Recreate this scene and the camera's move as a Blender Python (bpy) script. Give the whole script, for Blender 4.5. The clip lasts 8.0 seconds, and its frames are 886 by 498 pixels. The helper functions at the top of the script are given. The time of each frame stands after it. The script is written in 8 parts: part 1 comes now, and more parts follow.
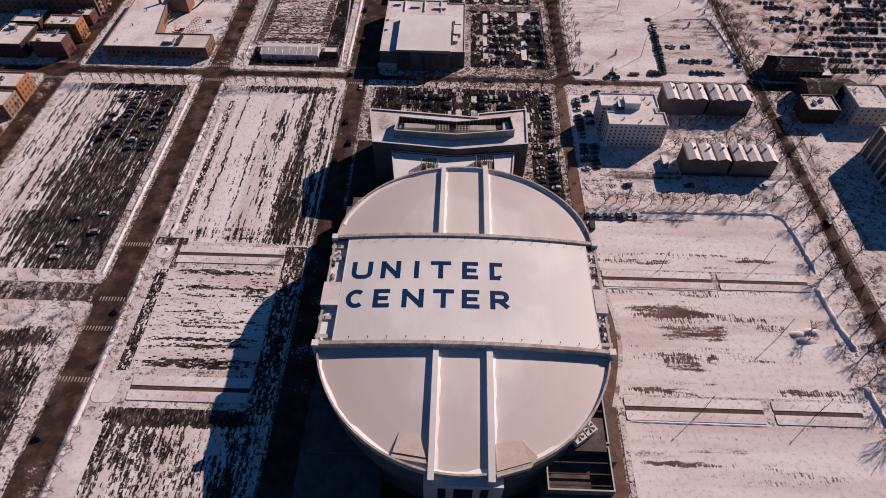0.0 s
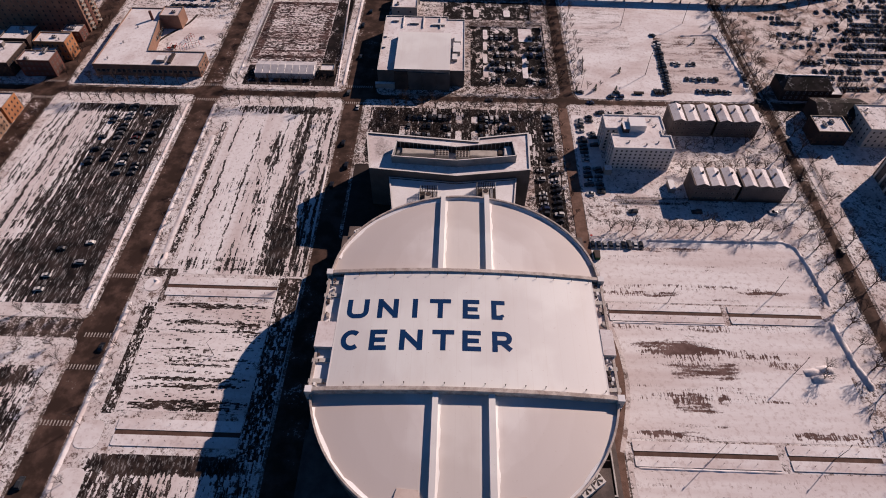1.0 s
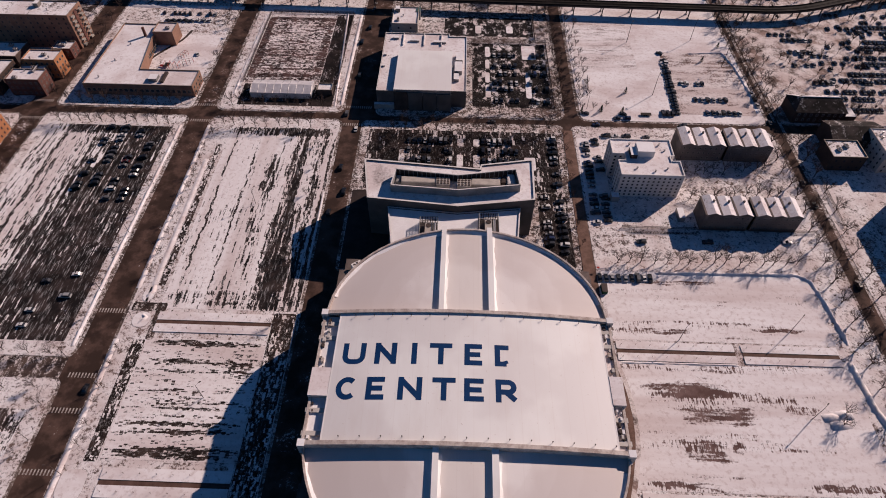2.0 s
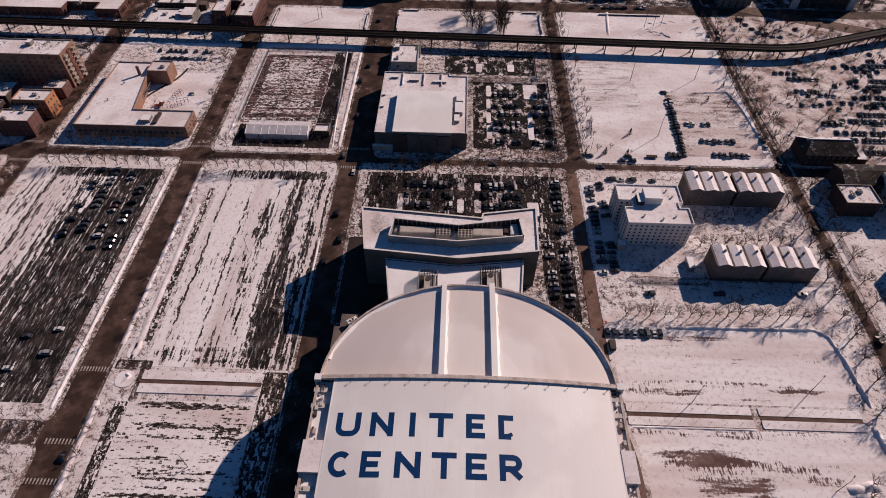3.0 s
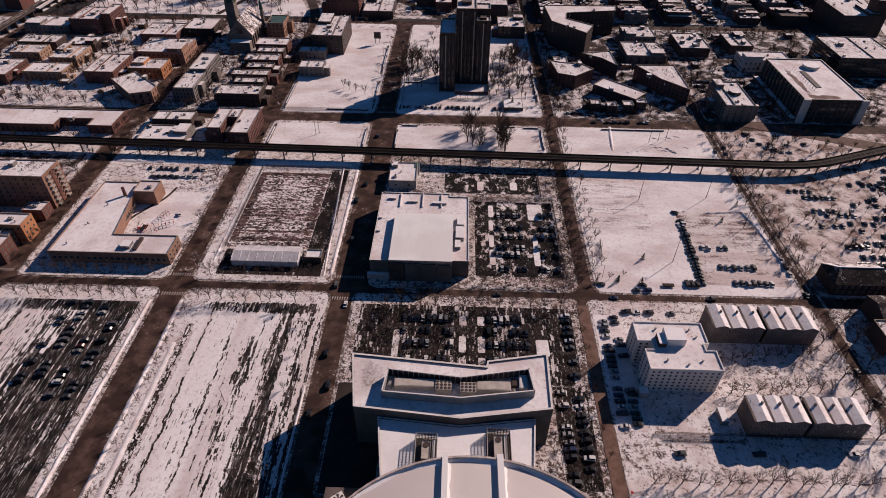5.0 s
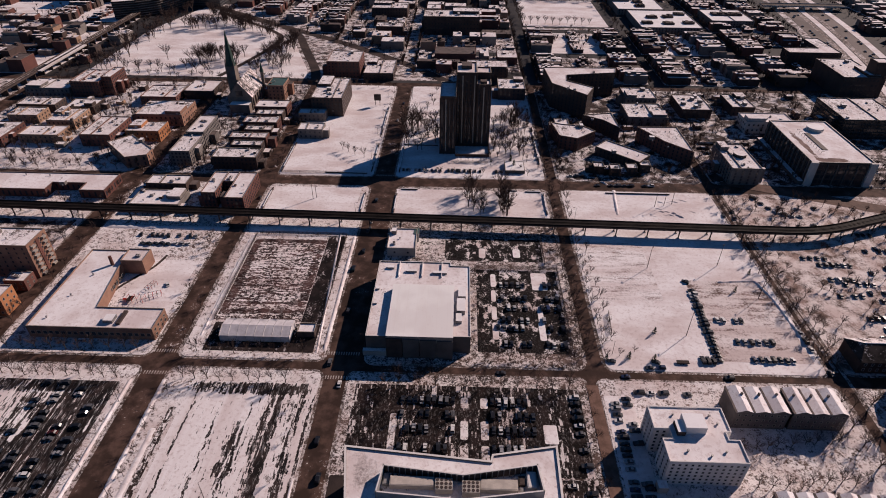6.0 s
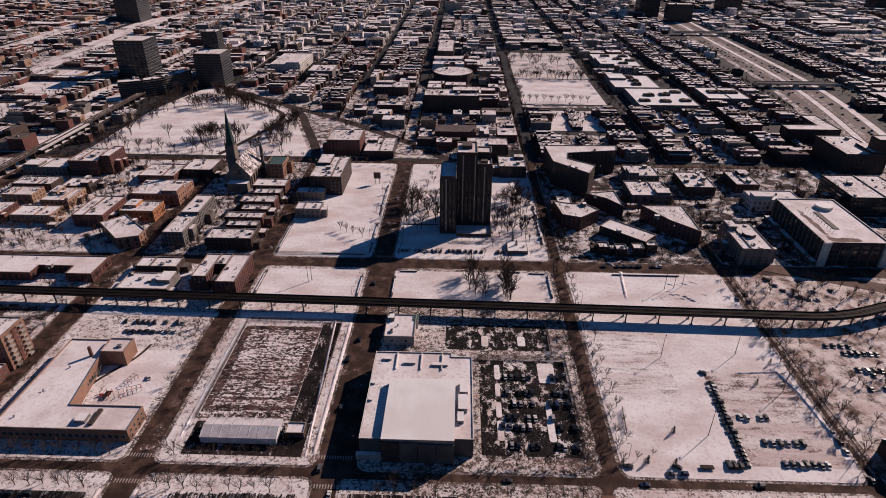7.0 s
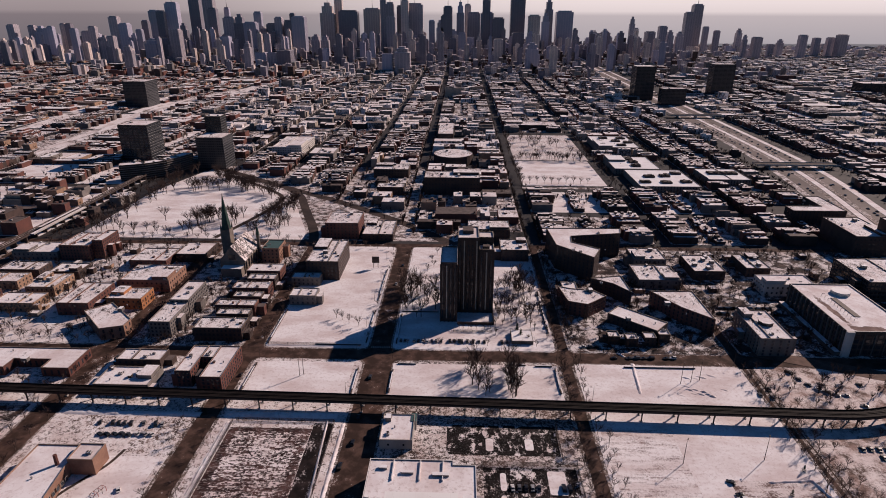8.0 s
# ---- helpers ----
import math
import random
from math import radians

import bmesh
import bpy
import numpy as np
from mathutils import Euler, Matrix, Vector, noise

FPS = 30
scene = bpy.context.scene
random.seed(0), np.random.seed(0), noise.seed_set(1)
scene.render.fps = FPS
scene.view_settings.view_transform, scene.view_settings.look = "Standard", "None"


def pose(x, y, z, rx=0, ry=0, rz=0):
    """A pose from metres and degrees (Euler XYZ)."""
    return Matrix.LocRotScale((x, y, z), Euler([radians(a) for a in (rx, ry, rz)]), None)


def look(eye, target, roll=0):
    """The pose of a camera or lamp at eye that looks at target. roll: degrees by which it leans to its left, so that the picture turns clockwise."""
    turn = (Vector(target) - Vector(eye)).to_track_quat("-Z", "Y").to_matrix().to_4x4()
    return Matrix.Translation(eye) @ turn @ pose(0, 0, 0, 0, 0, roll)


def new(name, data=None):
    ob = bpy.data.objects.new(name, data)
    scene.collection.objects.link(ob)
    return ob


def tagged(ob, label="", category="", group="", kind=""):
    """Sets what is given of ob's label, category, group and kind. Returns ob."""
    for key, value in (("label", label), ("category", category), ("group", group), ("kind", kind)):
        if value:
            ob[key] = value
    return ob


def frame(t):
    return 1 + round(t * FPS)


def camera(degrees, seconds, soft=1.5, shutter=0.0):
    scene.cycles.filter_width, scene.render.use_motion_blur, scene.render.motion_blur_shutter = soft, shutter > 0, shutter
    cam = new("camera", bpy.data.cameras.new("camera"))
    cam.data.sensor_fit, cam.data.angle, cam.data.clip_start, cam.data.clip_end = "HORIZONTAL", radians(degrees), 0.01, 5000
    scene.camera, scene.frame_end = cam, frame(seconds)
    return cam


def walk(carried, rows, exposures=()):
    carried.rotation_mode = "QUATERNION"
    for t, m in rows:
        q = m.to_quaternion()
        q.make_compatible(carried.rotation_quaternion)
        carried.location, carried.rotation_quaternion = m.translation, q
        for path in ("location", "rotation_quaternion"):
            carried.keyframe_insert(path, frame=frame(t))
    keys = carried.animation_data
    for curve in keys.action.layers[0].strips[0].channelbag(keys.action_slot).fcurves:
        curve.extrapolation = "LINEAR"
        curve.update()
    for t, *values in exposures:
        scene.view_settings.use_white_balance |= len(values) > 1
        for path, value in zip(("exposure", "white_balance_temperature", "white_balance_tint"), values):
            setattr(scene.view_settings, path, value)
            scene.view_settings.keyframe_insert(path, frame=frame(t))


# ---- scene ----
cam = camera(73.4, 8.0, soft=0.95)
METRES, EYE, TILT, LEAN, TURN = 151.0, 216.0, 0.0, 0.0, 1.2
ROWS = [
    (0.0, 0.0, 0.0, 0.0, 0.57, -50.74, -0.47),
    (0.5, -0.0013, 0.0557, 0.001, 0.5, -50.62, -0.49),
    (1.0, -0.0025, 0.1105, 0.0021, 0.47, -50.52, -0.51),
    (2.5, -0.0062, 0.2907, 0.0058, 0.63, -50.09, -0.59),
    (3.0, -0.0074, 0.3501, 0.0055, 0.61, -48.33, -0.62),
    (3.5, -0.0086, 0.4118, 0.0046, 0.58, -46.3, -0.62),
    (4.0, -0.0098, 0.4713, 0.0027, 0.58, -44.33, -0.62),
    (4.5, -0.0105, 0.5346, 0.0031, 0.56, -42.33, -0.61),
    (6.0, -0.0104, 0.7256, 0.0009, 0.56, -35.46, -0.49),
    (6.5, -0.0103, 0.7937, 0.0004, 0.56, -32.47, -0.43),
    (7.0, -0.0088, 0.86, -0.0012, 0.57, -28.93, -0.32),
    (7.5, -0.009, 0.9305, -0.0027, 0.57, -25.23, -0.26),
    (8.0, -0.0093, 0.9996, -0.0039, 0.56, -21.66, -0.16),
]
walk(cam, [(t, pose(0, 0, EYE, TILT, LEAN, TURN) @ pose(METRES * x, METRES * y, METRES * z, 90 + pitch, roll, yaw)) for t, x, y, z, yaw, pitch, roll in ROWS],
     exposures=((0.0, 0.0, 6220, 30), (8.0, 0.0, 6220, 30)))

# ---- world, sun, exposure ----
SUN_TURN, SUN_HEIGHT = 49.5, 28.7   # degrees from +y towards +x, and above the horizon
world = bpy.data.worlds.new("winter_sky")
scene.world = world
world.use_nodes = True
wn = world.node_tree
sky = wn.nodes.new("ShaderNodeTexSky")
sky.sky_type = "NISHITA"
sky.sun_disc = False
sky.sun_elevation, sky.sun_rotation = radians(SUN_HEIGHT), radians(SUN_TURN)
sky.air_density, sky.dust_density, sky.ozone_density = 1.0, 0.0, 6.0
deep = wn.nodes.new("ShaderNodeMix")      # the deep blue of clear winter air
deep.data_type, deep.blend_type = "RGBA", "MULTIPLY"
deep.inputs[0].default_value = 1.0
wn.links.new(sky.outputs[0], deep.inputs[6])
deep.inputs[7].default_value = (0.42, 0.90, 1.00, 1)
wn.links.new(deep.outputs[2], wn.nodes["Background"].inputs[0])
wn.nodes["Background"].inputs[1].default_value = 0.041
sun = new("sun", bpy.data.lights.new("sun", "SUN"))
sun.data.energy, sun.data.angle, sun.data.color = 5.0, radians(0.53), (1.0, 0.845, 0.635)
_a, _e = radians(SUN_TURN), radians(SUN_HEIGHT)
sun.matrix_world = look((4000 * math.sin(_a) * math.cos(_e), 4000 * math.cos(_a) * math.cos(_e), 4000 * math.sin(_e)), (0, 0, 0))

# ---- materials ----


def shader(name, rough=0.8, metal=0.0):
    m = bpy.data.materials.new(name)
    m.use_nodes = True
    nt = m.node_tree
    b = nt.nodes["Principled BSDF"]
    b.inputs["Roughness"].default_value = rough
    b.inputs["Metallic"].default_value = metal
    return m, nt, b


def node(nt, kind, **inputs):
    n = nt.nodes.new(kind)
    for k, v in inputs.items():
        s = n.inputs[k.replace("_", " ")]
        if isinstance(v, bpy.types.NodeSocket):
            nt.links.new(v, s)
        else:
            s.default_value = v
    return n


def maths(nt, op, a, b=0.0):
    n = nt.nodes.new("ShaderNodeMath")
    n.operation = op
    for s, v in zip(n.inputs, (a, b)):
        if isinstance(v, bpy.types.NodeSocket):
            nt.links.new(v, s)
        else:
            s.default_value = v
    return n.outputs[0]


def ramp(nt, fac, lo, hi):
    n = nt.nodes.new("ShaderNodeMapRange")
    n.interpolation_type = "SMOOTHSTEP"
    nt.links.new(fac, n.inputs[0])
    n.inputs[1].default_value, n.inputs[2].default_value = lo, hi
    return n.outputs[0]


def blend(nt, fac, a, b):
    n = nt.nodes.new("ShaderNodeMix")
    n.data_type = "RGBA"
    for s, v in ((n.inputs[0], fac), (n.inputs[6], a), (n.inputs[7], b)):
        if isinstance(v, bpy.types.NodeSocket):
            nt.links.new(v, s)
        else:
            s.default_value = v if not isinstance(v, tuple) else (*v, 1)
    return n.outputs[2]


def spot(nt, scale, detail=4.0, stretch=(1, 1, 1), rough=0.6, shift=0.0):
    """Noise at so many cycles a metre, stretched."""
    c = nt.nodes.new("ShaderNodeTexCoord").outputs["Object"]
    mp = node(nt, "ShaderNodeMapping", Vector=c)
    mp.inputs["Scale"].default_value = tuple(1 / s for s in stretch)
    mp.inputs["Location"].default_value = (shift, shift * 0.7, 0)
    n = node(nt, "ShaderNodeTexNoise", Vector=mp.outputs[0], Scale=scale, Detail=detail, Roughness=rough)
    return n.outputs["Fac"]


def bumped(nt, b, height, strength, distance):
    n = node(nt, "ShaderNodeBump", Height=height, Strength=strength, Distance=distance)
    nt.links.new(n.outputs[0], b.inputs["Normal"])


def plain(name, c1, c2, scale=0.3, rough=0.8, metal=0.0, fine=4.0, bump=0.3, vary=0.0):
    """A surface that drifts between two colours, with grain and, where vary is given, a change from thing to thing."""
    m, nt, b = shader(name, rough, metal)
    if rough > 0.5:
        b.inputs["Specular IOR Level"].default_value = 0.12
    big, small = spot(nt, scale, 4), spot(nt, fine, 3)
    f = maths(nt, "ADD", maths(nt, "MULTIPLY", big, 0.7), maths(nt, "MULTIPLY", small, 0.3))
    col = blend(nt, ramp(nt, f, 0.36, 0.64), c1, c2)
    if vary:
        r = nt.nodes.new("ShaderNodeObjectInfo").outputs["Random"]
        h = node(nt, "ShaderNodeHueSaturation", Color=col)
        nt.links.new(maths(nt, "ADD", maths(nt, "MULTIPLY", r, vary), 1 - vary / 2), h.inputs["Value"])
        col = h.outputs[0]
    nt.links.new(col, b.inputs["Base Color"])
    if bump:
        bumped(nt, b, small, bump, 0.05)
    return m


def snowy(name, cover, stretch=(1, 1, 1), streak=0.35, stall=0.0, along="x", big=0.3, dark=(0.016, 0.012, 0.011), earth=(0.052, 0.036, 0.031),
          white=(0.81, 0.785, 0.79), fine=0.35, size=0.5, shift=0.0, soft=1.0, slope=None, worn=(), cells=None, grit=0.0, flecks=0.0):
    """Snow over asphalt: drifts, streaks that ploughs and wheels drew, and rows of parking stalls worn through."""
    m, nt, b = shader(name, 0.8)
    b.inputs["Specular IOR Level"].default_value = 0.05
    n1 = spot(nt, 0.022, 3, shift=shift)
    n2 = spot(nt, size, 6, stretch, 0.65, shift)
    n3 = spot(nt, 0.9, 5, rough=0.7)
    s = maths(nt, "ADD", maths(nt, "MULTIPLY", n1, big), maths(nt, "MULTIPLY", n2, streak))
    s = maths(nt, "ADD", s, maths(nt, "MULTIPLY", n3, fine))
    if stall:
        c = nt.nodes.new("ShaderNodeTexCoord").outputs["Object"]
        w2 = nt.nodes.new("ShaderNodeTexWave")
        w2.bands_direction = "Y" if along == "x" else "X"
        nt.links.new(c, w2.inputs["Vector"])
        w2.inputs["Scale"].default_value, w2.inputs["Distortion"].default_value, w2.inputs["Detail"].default_value, w2.inputs["Detail Scale"].default_value = 0.019, 1.2, 3.0, 0.15
        ruts = ramp(nt, spot(nt, 0.75, 3, (0.55, 2.6, 1) if along == "x" else (2.6, 0.55, 1), 0.6, shift), 0.42, 0.62)
        here = ramp(nt, spot(nt, 0.05, 4, (2, 1, 1) if along == "x" else (1, 2, 1), shift=shift + 3), 0.40, 0.60)
        comb = maths(nt, "MULTIPLY", maths(nt, "MULTIPLY", ruts, ramp(nt, w2.outputs["Fac"], 0.3, 0.75)), here)
        s = maths(nt, "SUBTRACT", s, maths(nt, "MULTIPLY", comb, stall))
    if slope:       # the snow thins from one side of the lot to the other
        axis, lo, hi, lean, amount = slope
        c = nt.nodes.new("ShaderNodeTexCoord").outputs["Object"]
        p = nt.nodes.new("ShaderNodeSeparateXYZ")
        nt.links.new(c, p.inputs[0])
        q = maths(nt, "ADD", p.outputs[axis], maths(nt, "MULTIPLY", p.outputs[1 - axis], lean))
        q = maths(nt, "ADD", q, maths(nt, "MULTIPLY", spot(nt, 0.035, 4, shift=shift + 1), abs(hi - lo) * 1.6))
        s = maths(nt, "SUBTRACT", s, maths(nt, "MULTIPLY", ramp(nt, q, lo, hi), amount))
    if worn:        # stretches of stalls worn through, some of LOT_B's with shade painted in
        c = nt.nodes.new("ShaderNodeTexCoord").outputs["Object"]
        p = nt.nodes.new("ShaderNodeSeparateXYZ")
        nt.links.new(c, p.inputs[0])
        wx = maths(nt, "ADD", p.outputs[0], maths(nt, "MULTIPLY", maths(nt, "SUBTRACT", spot(nt, 0.16, 3, shift=shift + 6), 0.5), 5.0))
        wy = maths(nt, "ADD", p.outputs[1], maths(nt, "MULTIPLY", maths(nt, "SUBTRACT", spot(nt, 0.16, 3, shift=shift + 9), 0.5), 3.0))
        for x, y, a, b2, *k in worn:
            u = maths(nt, "POWER", maths(nt, "ABSOLUTE", maths(nt, "DIVIDE", maths(nt, "SUBTRACT", wx, x), a)), 3.0)
            v = maths(nt, "POWER", maths(nt, "ABSOLUTE", maths(nt, "DIVIDE", maths(nt, "SUBTRACT", wy, y), b2)), 3.0)
            s = maths(nt, "SUBTRACT", s, maths(nt, "MULTIPLY", ramp(nt, maths(nt, "SUBTRACT", 1.4, maths(nt, "ADD", u, v)), 0.0, 1.3), k[0] if k else 0.12))
    if cells:       # one stall or tyre print worn, the next one white
        cx, cy, amount = cells
        c = nt.nodes.new("ShaderNodeTexCoord").outputs["Object"]
        mp = node(nt, "ShaderNodeMapping", Vector=c)
        mp.inputs["Scale"].default_value = (1 / cx, 1 / cy, 0)
        vo = nt.nodes.new("ShaderNodeTexVoronoi")
        vo.distance = "CHEBYCHEV"
        nt.links.new(mp.outputs[0], vo.inputs["Vector"])
        vo.inputs["Scale"].default_value, vo.inputs["Randomness"].default_value = 1.0, 0.45
        pick = nt.nodes.new("ShaderNodeSeparateColor")
        nt.links.new(vo.outputs["Color"], pick.inputs[0])
        inside = ramp(nt, vo.outputs["Distance"], 0.62, 0.30)
        s = maths(nt, "SUBTRACT", s, maths(nt, "MULTIPLY", maths(nt, "MULTIPLY", maths(nt, "SUBTRACT", pick.outputs[0], 0.35), inside), amount))
    if grit:        # torn edges a hand or two across
        s = maths(nt, "ADD", s, maths(nt, "MULTIPLY", maths(nt, "SUBTRACT", spot(nt, 2.2, 4, rough=0.75, shift=shift + 4), 0.5), grit))
    tot = (big + streak + fine) * 0.5
    mid = tot - (cover - 0.5) * 0.42 * (big + streak + fine)
    f = ramp(nt, s, mid - 0.022 * soft, mid + 0.028 * soft)
    under = blend(nt, ramp(nt, spot(nt, 0.12, 4), 0.4, 0.65), dark, earth)
    if flecks:      # thin rime and crumbs of snow left on the bare ground
        fl = ramp(nt, spot(nt, 1.3, 4, tuple(1 + (v - 1) * 0.3 for v in stretch), 0.7, shift + 2), 0.52, 0.66)
        under = blend(nt, maths(nt, "MULTIPLY", fl, flecks), under, tuple(v * 0.62 for v in white))
    dirt = blend(nt, ramp(nt, spot(nt, 0.06, 5, stretch), 0.35, 0.7), white, tuple(v * k for v, k in zip(white, (0.76, 0.68, 0.66))))
    dirt = blend(nt, maths(nt, "MULTIPLY", ramp(nt, spot(nt, 0.5, 5, rough=0.7, shift=shift + 8), 0.48, 0.70), 0.6), dirt, tuple(v * k for v, k in zip(white, (0.58, 0.48, 0.455))))
    col = blend(nt, f, under, dirt)
    nt.links.new(col, b.inputs["Base Color"])
    bumped(nt, b, maths(nt, "ADD", f, maths(nt, "MULTIPLY", n3, 0.6)), 0.5, 0.12)
    return m


def brickwork(name, c1, c2, vary=0.3):
    return plain(name, c1, c2, 0.15, 0.85, fine=2.5, vary=vary)


def facade(name, wall, glass, floor=3.6, bay=3.2, fill=0.6, vary=0.8, rough=0.3, metal=0.0):
    """A far tower's skin: storeys and bays as a fine grid, too far off to tell one window from the next."""
    m, nt, b = shader(name, rough, metal)
    c = nt.nodes.new("ShaderNodeTexCoord").outputs["Object"]
    p = nt.nodes.new("ShaderNodeSeparateXYZ")
    nt.links.new(c, p.inputs[0])
    u = maths(nt, "FRACT", maths(nt, "DIVIDE", maths(nt, "ADD", p.outputs[0], p.outputs[1]), bay))
    v = maths(nt, "FRACT", maths(nt, "DIVIDE", p.outputs[2], floor))
    g = maths(nt, "MULTIPLY", maths(nt, "LESS_THAN", u, fill + 0.15), maths(nt, "LESS_THAN", v, fill))
    pier = maths(nt, "LESS_THAN", maths(nt, "FRACT", maths(nt, "DIVIDE", maths(nt, "ADD", p.outputs[0], p.outputs[1]), bay * 4.2)), 0.3)
    w2 = blend(nt, spot(nt, 0.03, 3), wall, tuple(k * 0.7 for k in wall))
    col = blend(nt, pier, blend(nt, g, w2, glass), w2)
    h = node(nt, "ShaderNodeHueSaturation", Color=col)
    r = maths(nt, "ADD", maths(nt, "MULTIPLY", nt.nodes.new("ShaderNodeObjectInfo").outputs["Random"], 0.5),
              maths(nt, "MULTIPLY", nt.nodes.new("ShaderNodeNewGeometry").outputs["Random Per Island"], 0.5))
    nt.links.new(maths(nt, "ADD", maths(nt, "MULTIPLY", r, vary), 1 - vary / 2), h.inputs["Value"])
    nt.links.new(h.outputs[0], b.inputs["Base Color"])
    nt.links.new(maths(nt, "SUBTRACT", 0.75, maths(nt, "MULTIPLY", g, 0.6)), b.inputs["Roughness"])
    return m


YARD = snowy("city_yard_snow", 0.50, (1, 1, 1), 0.5, dark=(0.035, 0.024, 0.022), earth=(0.12, 0.08, 0.07), white=(0.74, 0.71, 0.71), size=0.14, fine=0.35, big=0.15, shift=70, soft=1.6, grit=0.15, flecks=0.3)
YARD_LIGHT = snowy("snowy_yard", 0.60, (1, 1, 1), 0.5, dark=(0.035, 0.024, 0.022), earth=(0.12, 0.08, 0.07), white=(0.76, 0.73, 0.73), size=0.12, fine=0.35, big=0.2, shift=47, soft=1.6, grit=0.15, flecks=0.3)
YARD_DARK = snowy("thin_yard_snow", 0.47, (1, 1, 1), 0.5, dark=(0.022, 0.017, 0.017), earth=(0.075, 0.052, 0.047), white=(0.70, 0.67, 0.67), size=0.10, fine=0.25, big=0.15, shift=33, soft=1.4)
FAR_ASPHALT = plain("cold_dark_asphalt", (0.026, 0.025, 0.027), (0.05, 0.046, 0.047), 0.03)
SALTED = plain("salted_grey_asphalt", (0.10, 0.08, 0.075), (0.17, 0.14, 0.13), 0.02)
SNOW = snowy("clean_snow", 0.91, (2, 1, 1), 0.35, dark=(0.20, 0.15, 0.135), earth=(0.30, 0.24, 0.22), size=0.25, fine=0.4, big=0.35, shift=12, soft=2.5)
SNOW_ROOF = plain("deep_roof_snow", (0.82, 0.81, 0.82), (0.72, 0.70, 0.70), 0.08, 0.7, fine=1.2)
SNOW_OPEN = snowy("open_ground_snow", 0.80, (2, 1, 1), 0.35, dark=(0.15, 0.11, 0.095), earth=(0.24, 0.18, 0.16), size=0.2, fine=0.45, big=0.45, shift=41, soft=3)
ROOF_SNOW = snowy("snow_on_roof", 0.80, (1, 1.5, 1), 0.45, dark=(0.08, 0.065, 0.06), earth=(0.20, 0.155, 0.145), size=0.16, fine=0.3, big=0.15, soft=1.6)
ROOF_THIN = snowy("thin_snow_on_roof", 0.62, (1, 2, 1), 0.3, dark=(0.06, 0.05, 0.05), earth=(0.18, 0.14, 0.13), size=0.3)
SHINGLES = snowy("dark_shingles_with_old_snow", 0.34, (1, 3, 1), 0.4, dark=(0.022, 0.019, 0.018), earth=(0.06, 0.047, 0.043), white=(0.66, 0.63, 0.63), size=0.3, fine=0.4, big=0.2, shift=23, soft=1.6, grit=0.2)
ROOF_BARE = plain("bare_roofing", (0.075, 0.062, 0.058), (0.15, 0.118, 0.108), 0.2)


def membrane(name, c1, c2, c3, rings=False):
    """Roof sheeting: broad soft stains, faint runs down the slope and seams."""
    m, nt, b = shader(name, 0.55)
    col = blend(nt, ramp(nt, spot(nt, 0.024, 4, rough=0.5), 0.43, 0.54), c1, c2)
    col = blend(nt, maths(nt, "MULTIPLY", ramp(nt, spot(nt, 0.25, 4, (2, 8, 1)), 0.48, 0.72), 0.22), col, c3)
    seam = node(nt, "ShaderNodeTexWave", Vector=nt.nodes.new("ShaderNodeTexCoord").outputs["Object"], Scale=0.06, Distortion=0.0)
    seam.bands_direction = "X"
    col = blend(nt, maths(nt, "MULTIPLY", ramp(nt, seam.outputs["Fac"], 0.985, 1.0), 0.12), col, c3)
    col = blend(nt, maths(nt, "MULTIPLY", ramp(nt, spot(nt, 0.9, 4, shift=9), 0.66, 0.74), 0.5), col, (0.45, 0.36, 0.32))
    if rings:       # melt lines left in arcs round the middle of each cap
        c = nt.nodes.new("ShaderNodeTexCoord").outputs["Object"]
        p = nt.nodes.new("ShaderNodeSeparateXYZ")
        nt.links.new(c, p.inputs[0])
        dx = maths(nt, "SUBTRACT", p.outputs[0], 5.5)
        dy = maths(nt, "MINIMUM", maths(nt, "ABSOLUTE", maths(nt, "SUBTRACT", p.outputs[1], 107.0)), maths(nt, "ABSOLUTE", maths(nt, "SUBTRACT", p.outputs[1], 157.0)))
        d = maths(nt, "SQRT", maths(nt, "ADD", maths(nt, "MULTIPLY", dx, dx), maths(nt, "MULTIPLY", dy, dy)))
        d = maths(nt, "ADD", d, maths(nt, "MULTIPLY", spot(nt, 0.05, 4, shift=5), 9.0))
        for r0, k in ((24.0, 0.22), (33.0, 0.34), (42.0, 0.38)):
            col = blend(nt, maths(nt, "MULTIPLY", ramp(nt, d, r0 - 0.6, r0 + 0.6), k), col, c3)
    nt.links.new(col, b.inputs["Base Color"])
    bumped(nt, b, spot(nt, 0.5, 3), 0.15, 0.1)
    return m


DOME = membrane("white_roof_membrane", (0.79, 0.785, 0.765), (0.71, 0.69, 0.675), (0.60, 0.53, 0.49))
DOME_CAP = membrane("dull_roof_membrane", (0.73, 0.70, 0.685), (0.62, 0.57, 0.555), (0.55, 0.49, 0.465), True)
KERB = plain("dirty_roof_kerb", (0.56, 0.50, 0.46), (0.33, 0.27, 0.24), 0.35, fine=1.5)
KERB_PLATE = plain("stained_roof_plate", (0.60, 0.50, 0.455), (0.52, 0.42, 0.375), 0.25, fine=1.2)
DOME_BAY = membrane("grey_white_roof_membrane", (0.69, 0.65, 0.62), (0.61, 0.56, 0.53), (0.53, 0.46, 0.43))
ROAD = snowy("worn_asphalt", 0.27, (1, 1, 1), 0.35, dark=(0.042, 0.027, 0.022), earth=(0.10, 0.062, 0.050), size=0.12, fine=0.3)
ASPHALT = plain("dark_asphalt", (0.032, 0.025, 0.023), (0.07, 0.05, 0.044), 0.07, 0.85)
